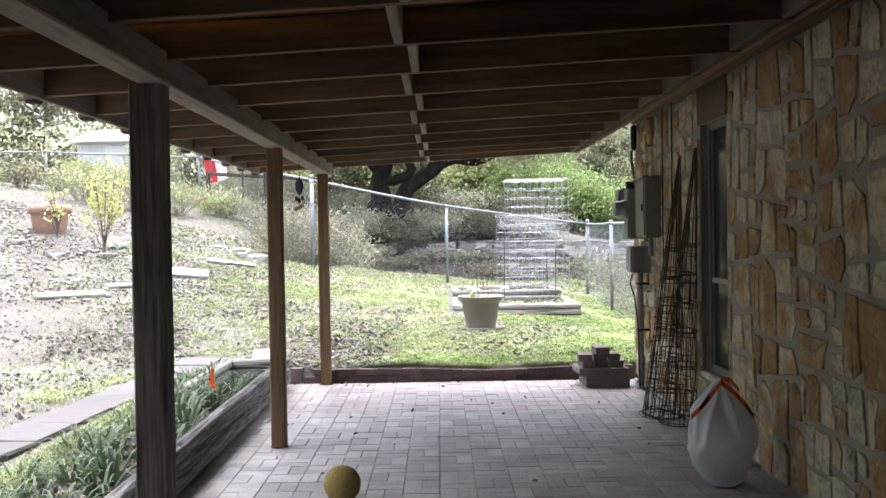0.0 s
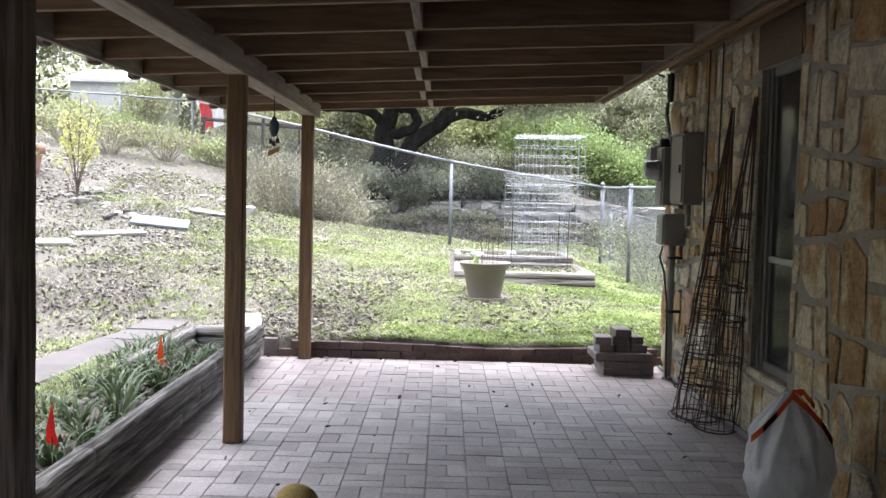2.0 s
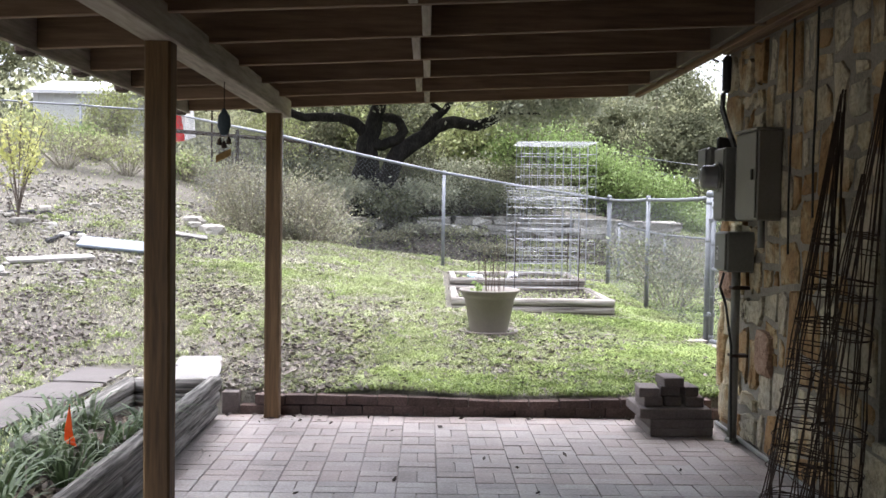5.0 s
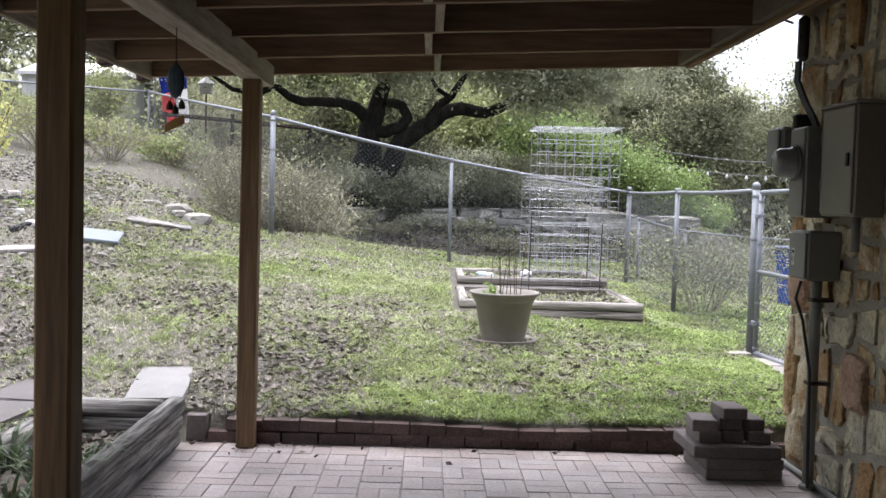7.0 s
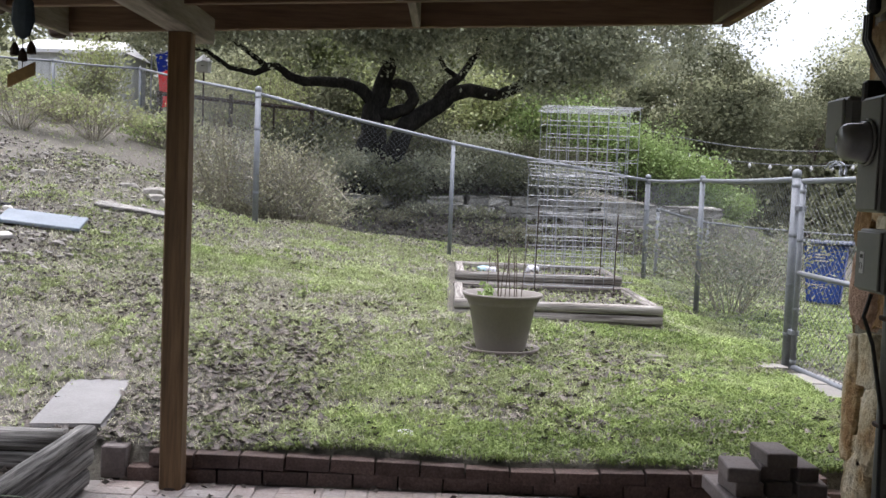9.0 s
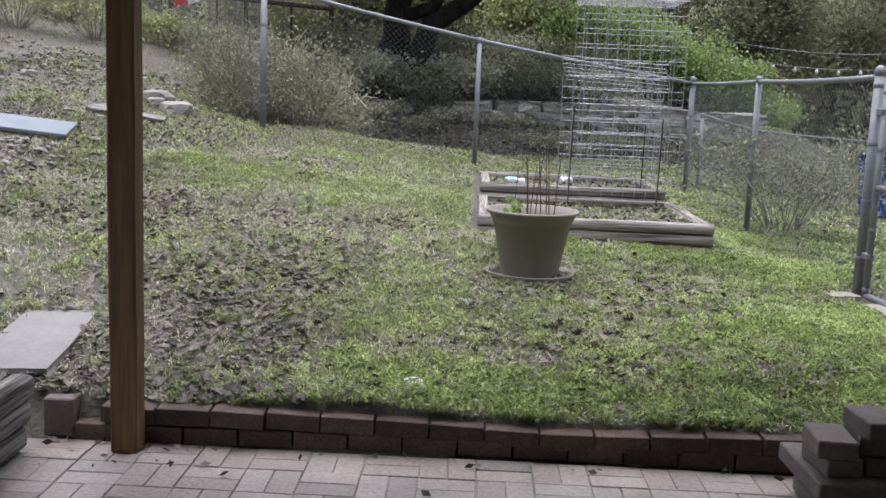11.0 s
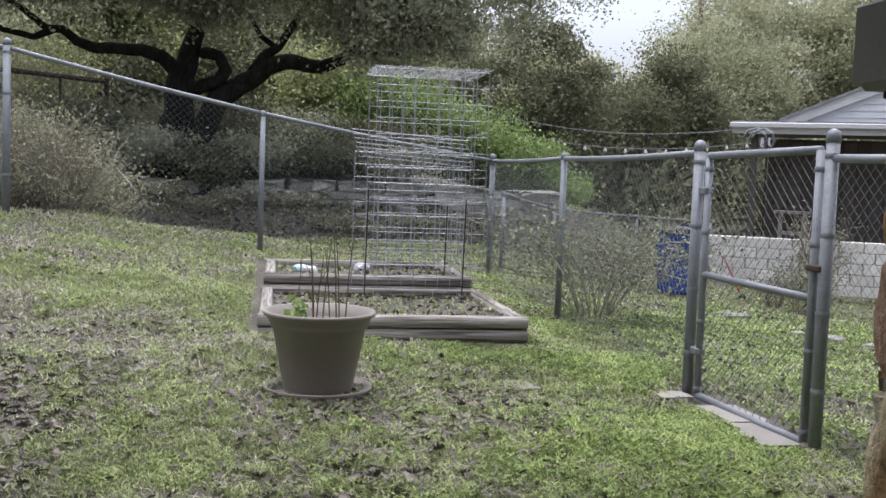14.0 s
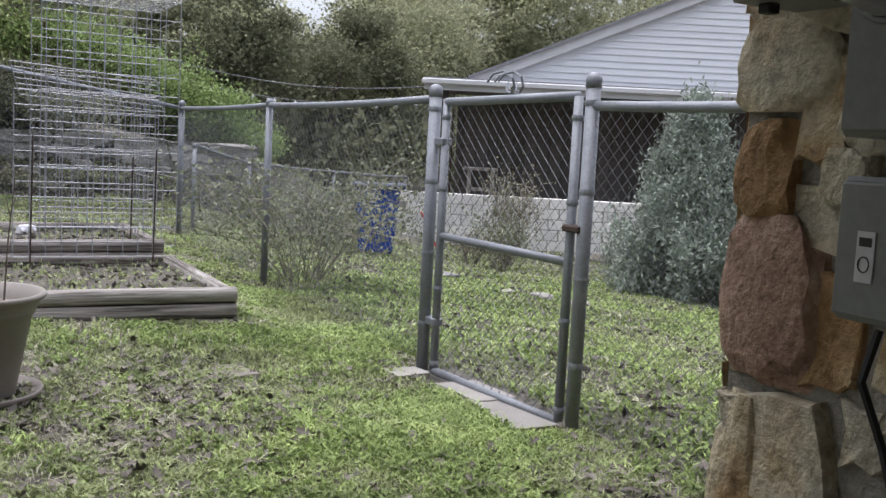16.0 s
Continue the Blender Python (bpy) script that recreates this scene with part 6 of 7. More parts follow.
# ---- stems in the pot, odds and ends on the beds ----
def pot_stems():
    z = gz(1.04, 11.72) + 0.36
    g = random.Random(9)
    for i in range(9):
        x, y = 1.083 + g.uniform(-0.14, 0.12), 11.75 + g.uniform(-0.12, 0.12)
        h = g.uniform(0.3, 0.58)
        t = thing("bare_stem", "bare brown plant stem standing in the pot", "plant", "stems in the pot")
        a = (g.uniform(-0.04, 0.04), g.uniform(-0.04, 0.04))
        part("stalk", tube([(x, y, z - 0.03), (x + a[0] * 0.4, y + a[1] * 0.4, z + h * 0.5), (x + a[0], y + a[1], z + h)], [0.004, 0.0032, 0.0018], 5), M_TWIG, t)
        for k in range(3):
            zz = z + h * g.uniform(0.4, 0.9)
            part("side_twig", tube([(x + a[0] * 0.6, y + a[1] * 0.6, zz), (x + a[0] + g.uniform(-0.03, 0.03), y + a[1] + g.uniform(-0.03, 0.03), zz + 0.06)], 0.0015, 4), M_TWIG, t)
    gg = np.random.default_rng(8)
    at = np.array([[0.965, 11.7, z + 0.045], [1.01, 11.78, z + 0.05], [0.935, 11.74, z + 0.06]])
    v, f = leaves(at[gg.integers(0, 3, 60)] + gg.normal(size=(60, 3)) * np.array([0.02, 0.02, 0.035]), 0.026, 80)
    ob = link("pot_greens", fast("pot_greens", v, f, M_LIME))
    tagged(ob, "small bright green leafy weeds growing in the pot", "plant", kind="stuff")


pot_stems()
M_TEAL = mat("teal_wrapper", [(0.12, 0.36, 0.4), (0.6, 0.66, 0.72)], 14, 50, 0.4, 0.2)
M_PALE = mat("pale_wrapper", [(0.6, 0.58, 0.66), (0.75, 0.75, 0.78)], 14, 50, 0.4, 0.2)
for x, y, s, mt, label in ((1.08, 15.2, 0.07, M_TEAL, "crumpled teal wrapper lying on the bed soil"), (1.16, 15.15, 0.06, M_PALE, "crumpled pale wrapper lying on the bed soil"), (1.62, 15.5, 0.07, M_PALE, "crumpled white bag lying on the bed soil"),
                           (0.5, 9.72, 0.045, M_PALE, "scrap of white paper on the lawn")):
    ob = part("wrapper", lump(s, s * 0.8, s * 0.6, x * 3, 2), mt)
    ob.matrix_basis = pose(x, y, (0.56 if y > 14 else gz(x, y) + 0.02), 0, 0, 20)
    tagged(ob, label, "litter")


# ---- red-handled trimmer against the neighbouring wall ----
t = thing("garden_trimmer", "red-handled garden trimmer leaning by the low block wall", "garden tool")
a, b = Vector((8.02, 21.8, 0.3)), Vector((8.34, 21.7, gz(8.34, 21.7) + 0.03))
part("shaft", tube([tuple(a), tuple(a.lerp(b, 0.85))], 0.014, 8), M_REDPLASTIC, t, "red plastic shaft")
part("head", lathe([(0.04, -0.03), (0.06, 0.0), (0.06, 0.04), (0.02, 0.08)], 14, centre=b), M_BLACK, t, "black head")


# ---- lobed fallen leaves ----
def oak_leaves(centres, size, seed):
    """Fallen leaves with lobed outlines, curled a little, lying at a slant."""
    g = np.random.default_rng(seed)
    half = [(-0.5, 0.03), (-0.28, 0.1), (-0.18, 0.3), (-0.04, 0.12), (0.1, 0.38), (0.22, 0.14), (0.36, 0.24), (0.5, 0.0)]
    out = np.array(half + [(u, -w) for u, w in half[-2::-1]])
    n = len(centres)
    a = g.uniform(0, 2 * math.pi, n)
    d = np.stack([np.cos(a), np.sin(a), g.normal(size=n) * 0.3], 1)
    s = np.stack([-np.sin(a), np.cos(a), g.normal(size=n) * 0.35], 1)
    k = (size * g.uniform(0.6, 1.35, n))[:, None, None]
    curl = g.uniform(0.0, 1.3, n)[:, None, None]
    u, w = out[None, :, 0:1], out[None, :, 1:2]
    v = np.asarray(centres)[:, None, :] + k * (d[:, None, :] * u + s[:, None, :] * w * 0.9 + np.array([0, 0, 1.0]) * curl * (w * w * 1.6 + u * u * 0.5))
    m = len(out)
    return v.reshape(-1, 3), np.arange(n * m).reshape(n, m)


# ---- lawn: weeds, dry grass, fallen leaves ----
def green_share(x, y):
    """How green the lawn is at a place: lush by the side fence and the beds, thin on the bank."""
    n = np.array([0.6 * noise.noise(Vector((a * 0.6, b * 0.6, 7))) + 0.7 * noise.noise(Vector((a * 2.1, b * 2.1, 2))) + 0.9 * noise.noise(Vector((a * 7, b * 7, 4))) for a, b in zip(x, y)])
    left = smooth_step(-4.5, 2.2, x)
    bare = 0.3 * smooth_step(0.3, -1.6, x) * smooth_step(13.5, 10.5, y) + 0.3 * smooth_step(-2.4, -3.6, x)
    return np.clip(smooth_step(0.02, 0.95, 0.33 + 0.27 * left + 0.85 * n + 0.24 * smooth_step(1.5, 3.2, x) - bare), 0.03, 0.97)


def lawn_points(n, x0, x1, y0, y1, seed, power=1.0):
    g = np.random.default_rng(seed)
    x, y = g.uniform(x0, x1, n), y0 + (y1 - y0) * g.uniform(0, 1, n) ** power
    ok = ~((x > 0.7) & (x < 2.52) & (y > 12.88) & (y < 15.8)) & ~((np.hypot(x - 1.05, y - 11.72)) < 0.2) & ~((x > 2.45) & (y < 9.42) & (x < 9))
    ok &= ~((np.abs(x + 1.88 - 0.07 * (y - 10.1)) < 0.2) & (y < 10.1)) & ~((x > -1.52) & (y < 9.42))
    s = x + 0.168 * (y - 10.08)
    ok &= ~((np.abs(s + 1.2) < 0.15) & (np.abs(y - 10.03) < 0.46)) & ~((np.abs(x - 3.26) < 0.16) & (y > 10.95) & (y < 12.1))
    fence = 16.3 + 0.34 * np.clip(x + 1.5, 0, 6)
    ok &= (y < fence + 0.5) | (x > 3.4) | (x < -2.5) | (y > 18.6)
    return g, x[ok], y[ok]


def scatter_lawn():
    weeds, lush, dry, dead, lobed = [], [], [], [], []
    for n, x0, x1, y0, y1, sd, size in ((100000, -1.6, 3.4, 9.42, 11.6, 1, 0.014), (110000, -3, 3.4, 11.6, 14.5, 2, 0.016), (80000, -4.5, 3.4, 14.0, 18.4, 3, 0.02), (70000, -7.5, -1.2, 4.5, 14, 4, 0.018), (60000, 3.4, 8.5, 9.6, 19, 5, 0.026), (26000, 3.4, 12, 17, 26, 6, 0.05), (40000, -3.8, -1.6, 7.5, 12.5, 9, 0.017), (30000, -9, -2.4, 13.5, 24, 7, 0.03), (26000, -3.5, 3.6, 18.6, 26, 8, 0.045)):
        g, x, y = lawn_points(n, x0, x1, y0, y1, sd)
        s = green_share(x, y)
        z = ground_z(x, y) + np.array([noise.noise(Vector((a * 1.3, b * 1.3, 0))) * 0.035 for a, b in zip(x, y)])
        keep = g.uniform(0, 1, len(x)) < s
        p = np.stack([x, y, z], 1)
        k = p[keep]
        h = k[::2]
        weeds.append(leaves(h + np.stack([np.zeros(len(h)), np.zeros(len(h)), g.uniform(0.006, 0.03, len(h))], 1), size * 0.85, sd + 10, long=1.4, flat=0.4))
        w = np.array([noise.noise(Vector((a * 0.8, c * 0.8, 31))) + 0.6 * noise.noise(Vector((a * 2.9, c * 2.9, 33))) for a, c in k[:, :2]])
        rich = smooth_step(0.25, 0.9, w + 0.75 * smooth_step(-0.6, 3.0, k[:, 0]) * smooth_step(19, 15, k[:, 1]) + 0.3 * smooth_step(11.2, 9.6, k[:, 1]) * smooth_step(-1.0, 0.6, k[:, 0]))
        rich = g.uniform(0, 1, len(k)) < rich
        lush.append(blades(k[rich], 0.05, size * 0.42, sd + 60, 0.8))
        h = k[rich]
        lush.append(leaves(h + np.stack([np.zeros(len(h)), np.zeros(len(h)), g.uniform(0.012, 0.04, len(h))], 1), size * 0.9, sd + 70, long=1.3, flat=0.45))
        k = k[~rich]
        weeds.append(blades(k, 0.045, size * 0.36, sd + 20, 0.8))
        k = k[::2]
        b = k + g.normal(size=k.shape) * np.array([0.012, 0.012, 0])
        weeds.append(blades(b, 0.034, size * 0.34, sd + 40, 1.0))
        d = p[~keep]
        d = d[g.uniform(0, 1, len(d)) < (0.22 + 0.7 * smooth_step(10.5, 13.0, d[:, 1])) * (0.3 + 0.7 * smooth_step(-2.8, -0.8, d[:, 0]))]
        dry.append(blades(d, 0.034, size * 0.4, sd + 30, 1.6))
    for n, x0, x1, y0, y1, sd, size in ((14000, -1.6, 3.4, 9.42, 12.2, 51, 0.027), (1800, -3, 3.4, 12.2, 15, 55, 0.027), (5000, -1.4, 3.2, 9.42, 11.4, 57, 0.016), (8000, -4.5, 3.4, 12.2, 17.5, 52, 0.018), (30000, -8, -1.6, 5, 18.5, 53, 0.024), (8500, -3.6, 0.3, 9.42, 13.0, 56, 0.026), (4000, 3.4, 8, 9.6, 18, 54, 0.036)):
        g, x, y = lawn_points(n, x0, x1, y0, y1, sd)
        patch = np.array([noise.noise(Vector((a * 0.9, b * 0.9, 21))) + 0.5 * noise.noise(Vector((a * 2.6, b * 2.6, 23))) for a, b in zip(x, y)])
        s = np.clip(0.42 + 0.9 * patch, 0.06, 1)
        k = g.uniform(0, 1, len(x)) < s
        x, y = x[k], y[k]
        z = ground_z(x, y) + np.array([noise.noise(Vector((a * 1.3, b * 1.3, 0))) * 0.035 for a, b in zip(x, y)]) + g.uniform(0.008, 0.035, len(x))
        p = np.stack([x, y, z], 1)
        if sd in (51, 55, 56, 57):
            lobed.append(oak_leaves(p, size * 1.9, sd))
            continue
        a = leaves(p, size, sd, long=1.7, flat=0.62)
        b = leaves(p + g.normal(size=p.shape) * size * 0.25, size * 0.75, sd + 5, long=1.8, flat=0.55)
        dead += [a, b]
    for name, label, cat, vf, mt in (("lawn_weeds", "low green weeds and clover leaves of the lawn", "grass", weeds, M_GRASS), ("lush_grass", "bright green clover and grass in the damp parts of the lawn", "grass", lush, M_LUSH), ("dry_grass", "thin dry grass of the lawn", "grass", dry, M_DRYGRASS), ("fallen_leaves", "grey-brown fallen leaf litter over the slope", "leaves", dead, M_DEADLEAF), ("oak_leaf_litter", "curled lobed oak leaves fallen on the grass", "leaves", lobed, M_DEADLEAF)):
        ob = link(name, fast(name, *join(*vf), mt))
        tagged(ob, label, cat, kind="stuff")
    g = np.random.default_rng(70)
    bk = np.stack([g.uniform(-3, 6, 5000), g.uniform(22.8, 24.7, 5000), np.zeros(5000)], 1)
    bk[:, 2] = ground_z(bk[:, 0], bk[:, 1]) + g.uniform(0, 0.05, 5000)
    ob = link("bank_litter", fast("bank_litter", *leaves(bk, 0.045, 76, flat=0.45), M_DEADLEAF))
    tagged(ob, "dark leaf litter on the bank below the ledge", "leaves", kind="stuff")
    bx = np.concatenate([np.stack([g.uniform(0.82, 2.4, 2600), g.uniform(13.0, 14.36, 2600), g.uniform(0.43, 0.47, 2600)], 1), np.stack([g.uniform(0.85, 2.33, 1500), g.uniform(14.55, 15.7, 1500), g.uniform(0.53, 0.57, 1500)], 1)])
    ob = link("bed_weeds", fast("bed_weeds", *join(leaves(bx[::5], 0.02, 71, flat=0.3), blades(bx[::6], 0.045, 0.005, 72)), M_GRASS))
    tagged(ob, "small green weeds on the soil of the beds", "weeds", kind="stuff")
    ob = link("bed_leaves", fast("bed_leaves", *leaves(bx[1::5], 0.024, 73, flat=0.6), M_DEADLEAF))
    tagged(ob, "fallen leaves on the soil of the beds", "leaves", kind="stuff")
    pl = np.stack([g.uniform(-1.4, -0.98, 1300), g.uniform(2.4, 9.1, 1300), g.uniform(0.15, 0.18, 1300)], 1)
    pl[:, 2] -= 0.06 * (pl[:, 1] > 8.4)
    ob = link("planter_leaves", fast("planter_leaves", *leaves(pl, 0.034, 74, flat=0.55), M_DEADLEAF))
    tagged(ob, "fallen leaves on the soil of the planter", "leaves", kind="stuff")
    pv = np.stack([np.concatenate([g.uniform(-0.86, 2.4, 60), g.uniform(-0.85, -0.1, 50), g.uniform(-0.85, 2.0, 60)]), np.concatenate([g.uniform(5, 9.3, 60), g.uniform(9.0, 9.33, 50), g.uniform(9.22, 9.34, 60)]), np.full(170, 0.012)], 1)
    ob = link("patio_leaves", fast("patio_leaves", *leaves(pv[::2], 0.02, 75, flat=0.7), M_DEADLEAF))
    tagged(ob, "few dry leaves and crumbs on the pavers", "leaves", kind="stuff")


scatter_lawn()


def planter_strip():
    """Soil and weeds heaped between the planter's outer timbers and the walk."""
    g = np.random.default_rng(91)
    bm = bmesh.new()
    nx, ny = 6, 80
    vs = [[bm.verts.new((-1.72 + 0.3 * i / nx, 2.2 + 5.35 * j / ny, 0.155 + 0.065 * math.sin(math.pi * min(1, 0.15 + i / nx)) * (1 - (j / ny) ** 8) + 0.02 * rough(i * 0.7, j * 0.5, 1, 6))) for j in range(ny + 1)] for i in range(nx + 1)]
    for i in range(nx):
        for j in range(ny):
            bm.faces.new((vs[i][j], vs[i + 1][j], vs[i + 1][j + 1], vs[i][j + 1]))
    ob = part("soil_strip", bm, M_SOIL, smooth=True)
    tagged(ob, "strip of heaped soil between planter and walk", "soil", kind="structure")
    n = 9000
    x, y = g.uniform(-1.74, -1.42, n), g.uniform(2.4, 7.6, n)
    p = np.stack([x, y, 0.16 + 0.06 * np.sin(math.pi * np.clip((x + 1.74) / 0.32, 0.1, 1)) + g.uniform(0, 0.03, n)], 1)
    w = link("strip_weeds", fast("strip_weeds", *join(leaves(p[:5000], 0.018, 92, flat=0.3), blades(p[:7000], 0.05, 0.005, 93, 0.9)), M_GRASS))
    tagged(w, "low weeds over the soil strip beside the planter", "weeds", kind="stuff")
    w = link("strip_leaves", fast("strip_leaves", *leaves(p[5000:6800], 0.028, 94, flat=0.5), M_DEADLEAF))
    tagged(w, "fallen leaves over the soil strip beside the planter", "leaves", kind="stuff")


planter_strip()


def bank_gravel():
    g = np.random.default_rng(81)
    V, F = [], []
    ico = bmesh.new()
    bmesh.ops.create_icosphere(ico, subdivisions=1, radius=1)
    base = np.array([v.co[:] for v in ico.verts])
    tri = np.array([[v.index for v in f.verts] for f in ico.faces])
    ico.free()
    n = 1500
    x, y = g.uniform(-7.5, -2.2, n), g.uniform(11.5, 18.5, n)
    ok = (y > 11.2 - (x + 2.2) * 0.5) & ((x < -2.6) | (y > 16.3))
    x, y = x[ok], y[ok]
    z = ground_z(x, y)
    for i in range(len(x)):
        s = g.uniform(0.012, 0.05)
        v = base * (1 + g.uniform(-0.3, 0.3, base.shape)) * s * np.array([1.2, 1, 0.6]) + (x[i], y[i], z[i] + s * 0.2)
        V.append(v)
        F.append(tri + i * len(base))
    ob = link("bank_gravel", fast("bank_gravel", np.concatenate(V), np.concatenate(F), M_ROCK))
    tagged(ob, "loose stones and chips strewn over the bank", "gravel", kind="stuff")


bank_gravel()


# ---- pieces: wall stones, pavers, edging bricks ----
def clip(poly, n, c):
    """Keep the side of the line n.p <= c."""
    out = []
    for i, p in enumerate(poly):
        q = poly[(i + 1) % len(poly)]
        dp, dq = p[0] * n[0] + p[1] * n[1] - c, q[0] * n[0] + q[1] * n[1] - c
        if dp <= 0:
            out.append(p)
        if dp * dq < 0:
            t = dp / (dp - dq)
            out.append((p[0] + (q[0] - p[0]) * t, p[1] + (q[1] - p[1]) * t))
    return out


def shrink(poly, d):
    """Move each edge inwards by d."""
    out = poly
    for i, p in enumerate(poly):
        q = poly[(i + 1) % len(poly)]
        e = (q[0] - p[0], q[1] - p[1])
        l = math.hypot(*e) or 1e-9
        n = (e[1] / l, -e[0] / l)
        out = clip(out, n, n[0] * p[0] + n[1] * p[1] - d)
        if len(out) < 3:
            return []
    return out


def soften(poly, j=0.007):
    """Cut the corners once, with a little waviness."""
    out = []
    for i, p in enumerate(poly):
        q = poly[(i + 1) % len(poly)]
        for t in (0.04, 0.5, 0.96):
            out.append((p[0] + (q[0] - p[0]) * t + random.uniform(-j, j), p[1] + (q[1] - p[1]) * t + random.uniform(-j, j)))
    return out


def stone_mesh(poly, proud):
    """A flag in the plane of y and z, its face towards -x, bevelled and uneven."""
    cy, cz = sum(p[0] for p in poly) / len(poly), sum(p[1] for p in poly) / len(poly)
    n = len(poly)
    v, f = [], []
    for scale, x in ((1.0, 0.0), (1.0, -proud * 0.6), (0.955, -proud)):
        for p in poly:
            j = random.uniform(-0.005, 0.005) if x else 0.0
            v.append((x + j, (p[0] - cy) * scale, (p[1] - cz) * scale))
    v.append((-proud - random.uniform(-0.008, 0.006), 0, 0))
    for r in (0, 1):
        for i in range(n):
            f.append((r * n + i, r * n + (i + 1) % n, (r + 1) * n + (i + 1) % n, (r + 1) * n + i))
    for i in range(n):
        f.append((2 * n + i, 2 * n + (i + 1) % n, 3 * n))
    me = bpy.data.meshes.new("stone")
    me.from_pydata(v, [], f)
    me.materials.append(M_STONE)
    return me, cy, cz


def wall_stones(y0, y1, z0, z1, seed):
    """Irregular flags: the wall is cut again and again by leaning lines into stones of mixed size."""
    g = random.Random(seed)

    def area(q):
        return abs(sum(a[0] * b[1] - b[0] * a[1] for a, b in zip(q, q[1:] + q[:1]))) / 2

    todo, done = [[(y0, z0), (y1, z0), (y1, z1), (y0, z1)]], []
    while todo:
        q = todo.pop()
        ys, zs = [p[0] for p in q], [p[1] for p in q]
        w, h = max(ys) - min(ys), max(zs) - min(zs)
        if area(q) < g.choice((0.03, 0.07, 0.1, 0.15)) and max(w, h * 1.25) < 0.62:
            done.append(q)
            continue
        wide = w > h * g.uniform(0.75, 1.25)
        t = g.uniform(0.34, 0.66)
        m = (min(ys) + w * t, min(zs) + h * t)
        lean = g.uniform(-0.17, 0.17)
        n = (1.0, lean) if wide else (lean, 1.0)
        c = n[0] * m[0] + n[1] * m[1]
        for s in (clip(q, n, c), clip(q, (-n[0], -n[1]), -c)):
            if len(s) >= 3 and area(s) > 0.004:
                todo.append(s)
    wy0, wy1, wz0 = WIN[0] - 0.008, WIN[1] + 0.008, WIN[2] - 0.055
    for poly in done:
        cy, cz = sum(p[0] for p in poly) / len(poly), sum(p[1] for p in poly) / len(poly)
        if any(wy0 < p[0] < wy1 and p[1] > wz0 for p in poly) or (wy0 < cy < wy1 and cz > wz0):
            if cy < wy0 + 0.1:
                poly = clip(poly, (1, 0), wy0)
            elif cy > wy1 - 0.1:
                poly = clip(poly, (-1, 0), -wy1)
            elif cz < wz0 + 0.05:
                poly = clip(poly, (0, 1), wz0)
            else:
                continue
        if len(poly) < 3:
            continue
        # now and then a corner is broken off
        for _ in range(g.choice((0, 1, 1, 2))):
            if len(poly) < 3:
                break
            k = g.randrange(len(poly))
            v = (poly[k][0] - cy, poly[k][1] - cz)
            poly = clip(poly, v, v[0] * (cy + v[0] * g.uniform(0.6, 0.85)) + v[1] * (cz + v[1] * g.uniform(0.6, 0.85)))
        if len(poly) < 3:
            continue
        poly = shrink(poly, g.uniform(0.012, 0.026) if cy < 8.4 else g.uniform(0.016, 0.035))
        if len(poly) < 3 or area(poly) < 0.003:
            continue
        me, cy, cz = stone_mesh(soften(poly, 0.006 if cy < 8.4 else 0.022), g.uniform(0.004, 0.015) if cy < 8.5 else g.uniform(0.012, 0.035))
        ob = link("stone", me, wall_east)
        ob.location = (WALL_X, cy, cz)


wall_stones(-1.2, CORNER_Y, 0.0, 2.47, 3)


def corner_stones():
    """Rock-faced quoins that wrap the corner of the wall."""
    g = random.Random(8)
    z = 0.0
    while z < 2.4:
        h = g.uniform(0.22, 0.42)
        h = min(h, 2.46 - z)
        d = g.uniform(0.006, 0.014)
        bm = box((-0.01, 0.0, 0), (0.28, d, h - 0.018))
        bmesh.ops.subdivide_edges(bm, edges=bm.edges[:], cuts=1, use_grid_fill=True)
        for v in bm.verts:
            v.co += Vector((g.uniform(-0.012, 0.012), g.uniform(-0.008, 0.012) * (v.co.y > 0.001), g.uniform(-0.012, 0.012)))
        ob = part("quoin", bm, M_STONE, wall_east)
        ob.location = (WALL_X + 0.01, CORNER_Y + 0.001, z)
        z += h


corner_stones()


def rock_faces():
    """Larger rough stones that stand proud of the mortar beside the corner."""
    for y, z, sy, sz, mt, seed in ((9.1, 1.04, 0.14, 0.19, M_RUSTSTONE, 3), (9.16, 0.55, 0.075, 0.3, M_STONE, 5), (9.1, 1.52, 0.14, 0.1, M_STONE, 7), (8.93, 0.45, 0.12, 0.2, M_STONE, 9),
                                   (9.14, 1.31, 0.08, 0.11, M_STONE, 11), (8.87, 1.42, 0.085, 0.08, M_STONE, 13), (8.93, 1.3, 0.06, 0.06, M_STONE, 15), (8.35, 0.6, 0.12, 0.14, M_RUSTSTONE, 15), (9.05, 0.2, 0.12, 0.14, M_STONE, 19)):
        bm = lump(0.05, sy, sz, seed, 3)
        ob = part("stone", bm, mt, wall_east, smooth=False)
        ob.location = (WALL_X + 0.005, y, z)


M_RUSTSTONE = mat("rust_sandstone", [(0.2, 0.125, 0.085), (0.36, 0.235, 0.165), (0.48, 0.37, 0.29)], 7, 45, 0.95, 1.0, dist=0.03)
rock_faces()


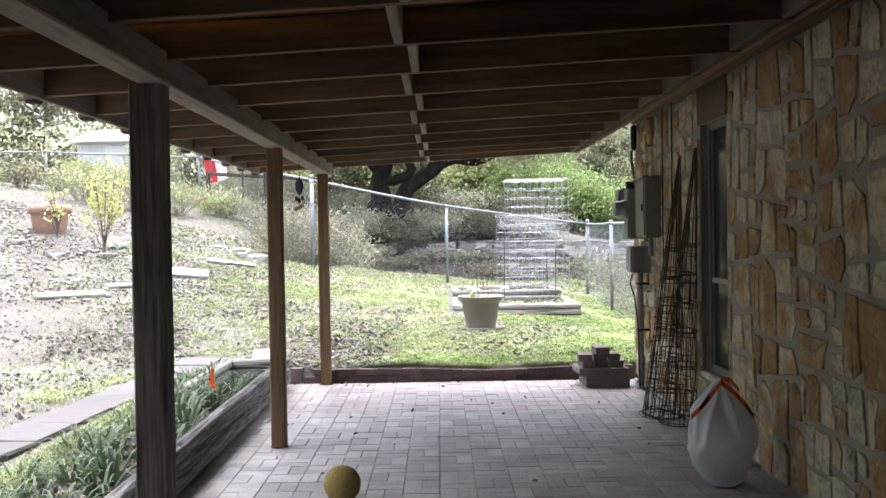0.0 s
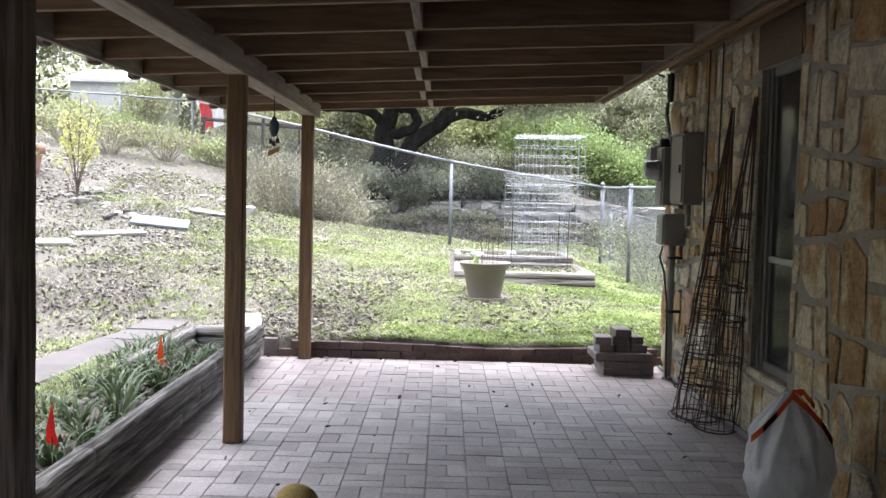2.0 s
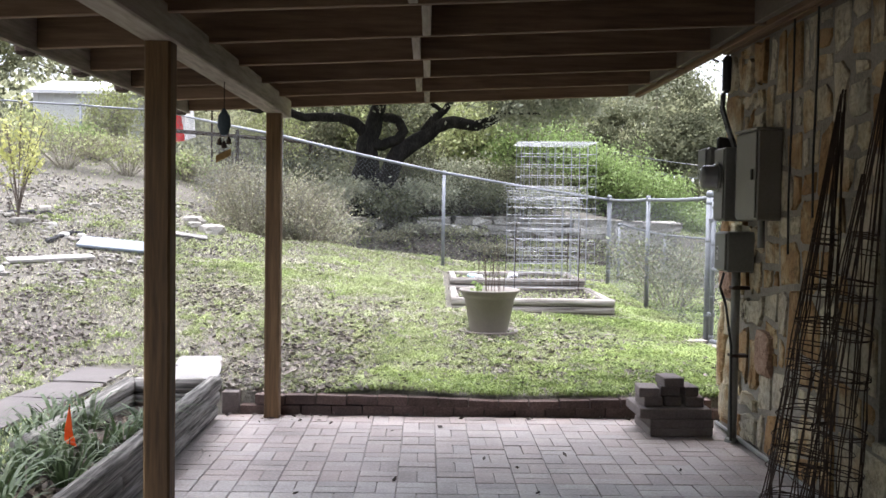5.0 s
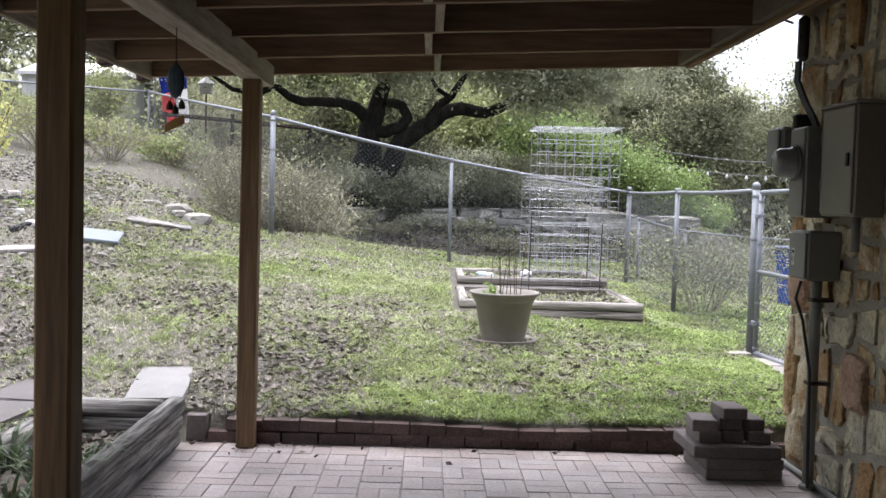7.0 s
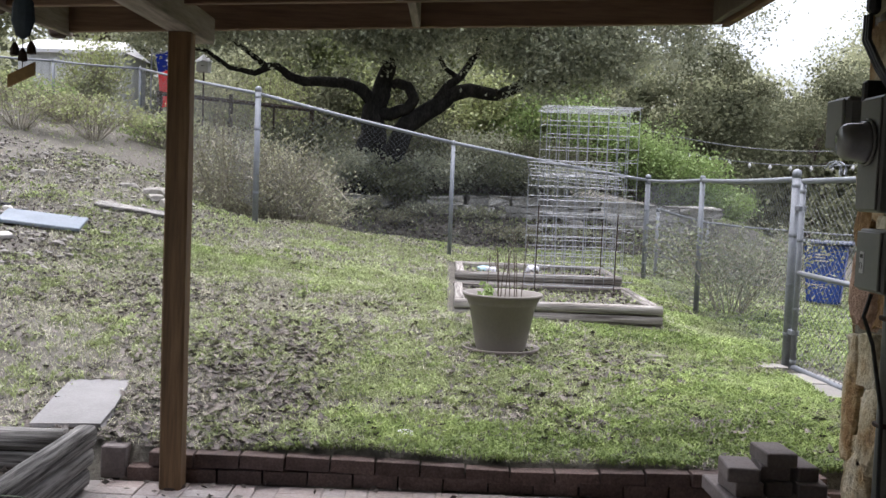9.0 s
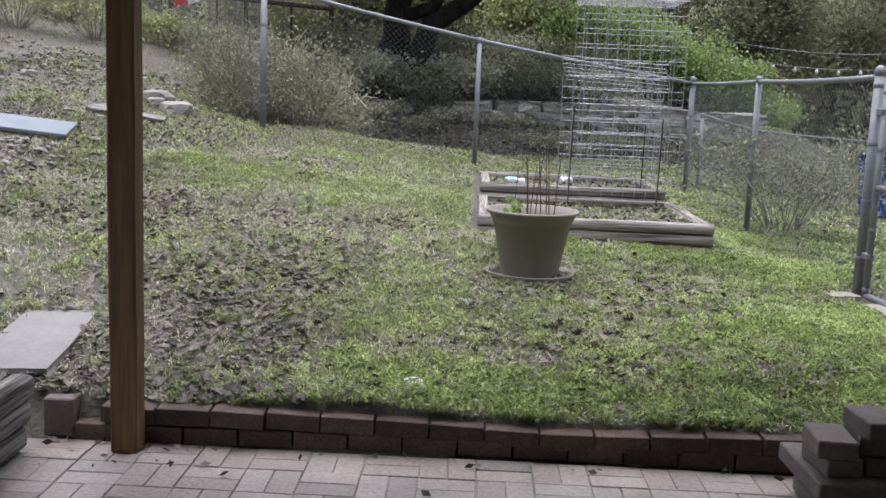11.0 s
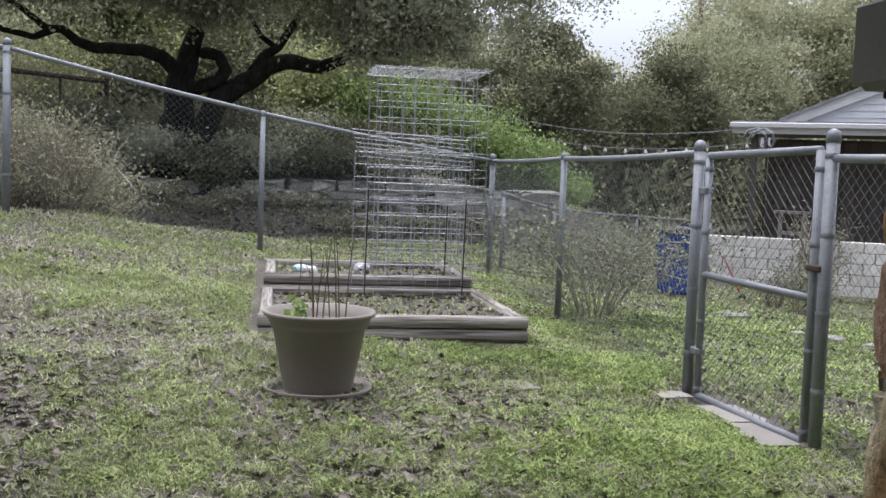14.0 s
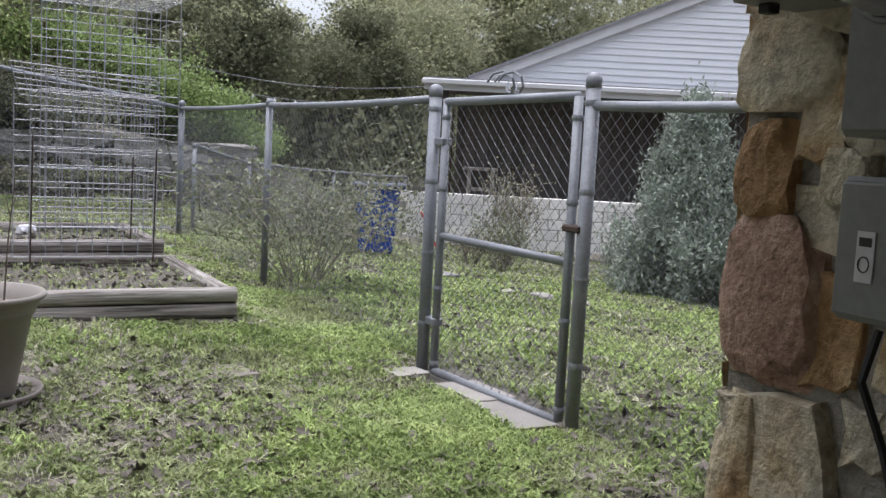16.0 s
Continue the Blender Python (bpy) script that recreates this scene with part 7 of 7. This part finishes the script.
def brick_data(lx, ly, lz, material, name):
    b, t = 0.0028, lz
    v = [(sx * (lx / 2 - b), sy * (ly / 2 - b), t) for sx, sy in ((-1, -1), (1, -1), (1, 1), (-1, 1))]
    v += [(sx * lx / 2, sy * ly / 2, t - b) for sx, sy in ((-1, -1), (1, -1), (1, 1), (-1, 1))]
    v += [(sx * lx / 2, sy * ly / 2, 0) for sx, sy in ((-1, -1), (1, -1), (1, 1), (-1, 1))]
    f = [(0, 1, 2, 3)] + [(4 * r + i, 4 * r + 4 + i, 4 * r + 4 + (i + 1) % 4, 4 * r + (i + 1) % 4) for r in (0, 1) for i in range(4)]
    f = [q if len(q) == 4 and q == (0, 1, 2, 3) else q[::1] for q in f]
    me = bpy.data.meshes.new(name)
    me.from_pydata(v, [], f)
    me.materials.append(material)
    return me, np.array(v), np.array(f)


def pavers():
    L, W, H, gap = 0.2015, 0.0985, 0.05, 0.0035
    me, bv, bf = brick_data(L, W, H, M_PAVER, "brick")
    g = random.Random(2)
    u = L + gap
    V, F, count = [], [], 0
    for i in range(17):
        for j in range(64):
            cx, cy = PATIO_X0 + 0.03 + u * (i + 0.5), PATIO_Y1 - u * (j + 0.5)
            if cy < -2.5 or cx > WALL_X - 0.05:
                continue
            for k in (-1, 1):
                along_x = (i + j) % 2 == 0
                o = k * (W + gap) / 2
                x, y, turn = (cx, cy + o, 0) if along_x else (cx + o, cy, 90)
                turn += g.uniform(-1.1, 1.1)
                z = -H + g.uniform(-0.002, 0.002) + 0.003 * rough(x, y, 0.8, 9)
                x, y = x + g.uniform(-0.002, 0.002), y + g.uniform(-0.002, 0.002)
                tx, ty = g.uniform(-0.2, 0.2), g.uniform(-0.2, 0.2)
                if y > 7.65:
                    ob = link("brick", me, patio_bed)
                    ob.matrix_basis = pose(x, y, z, tx, ty, turn)
                else:
                    m = np.array(pose(x, y, z, tx, ty, turn))
                    V.append(bv @ m[:3, :3].T + m[:3, 3])
                    F.append(bf + count * len(bv))
                    count += 1
    m2 = M_PAVER2
    rest = link("paver_field", fast("paver_field", np.concatenate(V), np.concatenate(F), m2), patio_bed)
    tagged(rest, "brick pavers in basketweave", kind="stuff")


M_PAVER2 = mat("clay_paver_field", [(0.178, 0.161, 0.152), (0.304, 0.279, 0.264), (0.422, 0.392, 0.375)], 2.2, 60, 0.62, 0.3, spec=0.5, isl=0.2)
pavers()


def edging():
    t = new("brick_edging")
    tagged(t, "low brick edging two courses high between patio and lawn", "edging", kind="structure")
    me, _, _ = brick_data(0.2, 0.095, 0.062, M_REDBRICK, "brick")
    g = random.Random(6)
    for c in (0, 1):
        x = -0.76 + (0.1 if c else 0.0)
        while x < 2.42:
            dip = 0.03 * math.exp(-((x - 1.0) / 0.6) ** 2)
            ob = link("brick", me, t)
            ob.matrix_basis = pose(x + 0.1, 9.395 + 0.012 * math.sin(x * 2) + g.uniform(-0.004, 0.004), 0.0 + c * 0.071 - dip * c, g.uniform(-1.5, 1.5), g.uniform(-1, 1) + (1.2 if c and x < 0.9 else -0.6 * c), g.uniform(-1.2, 1.2))
            x += 0.209
    part("end_block", box((-0.89, 9.35, 0.0), (-0.775, 9.46, 0.15), 0.006), M_GREYBRICK, t, "grey end block")


edging()
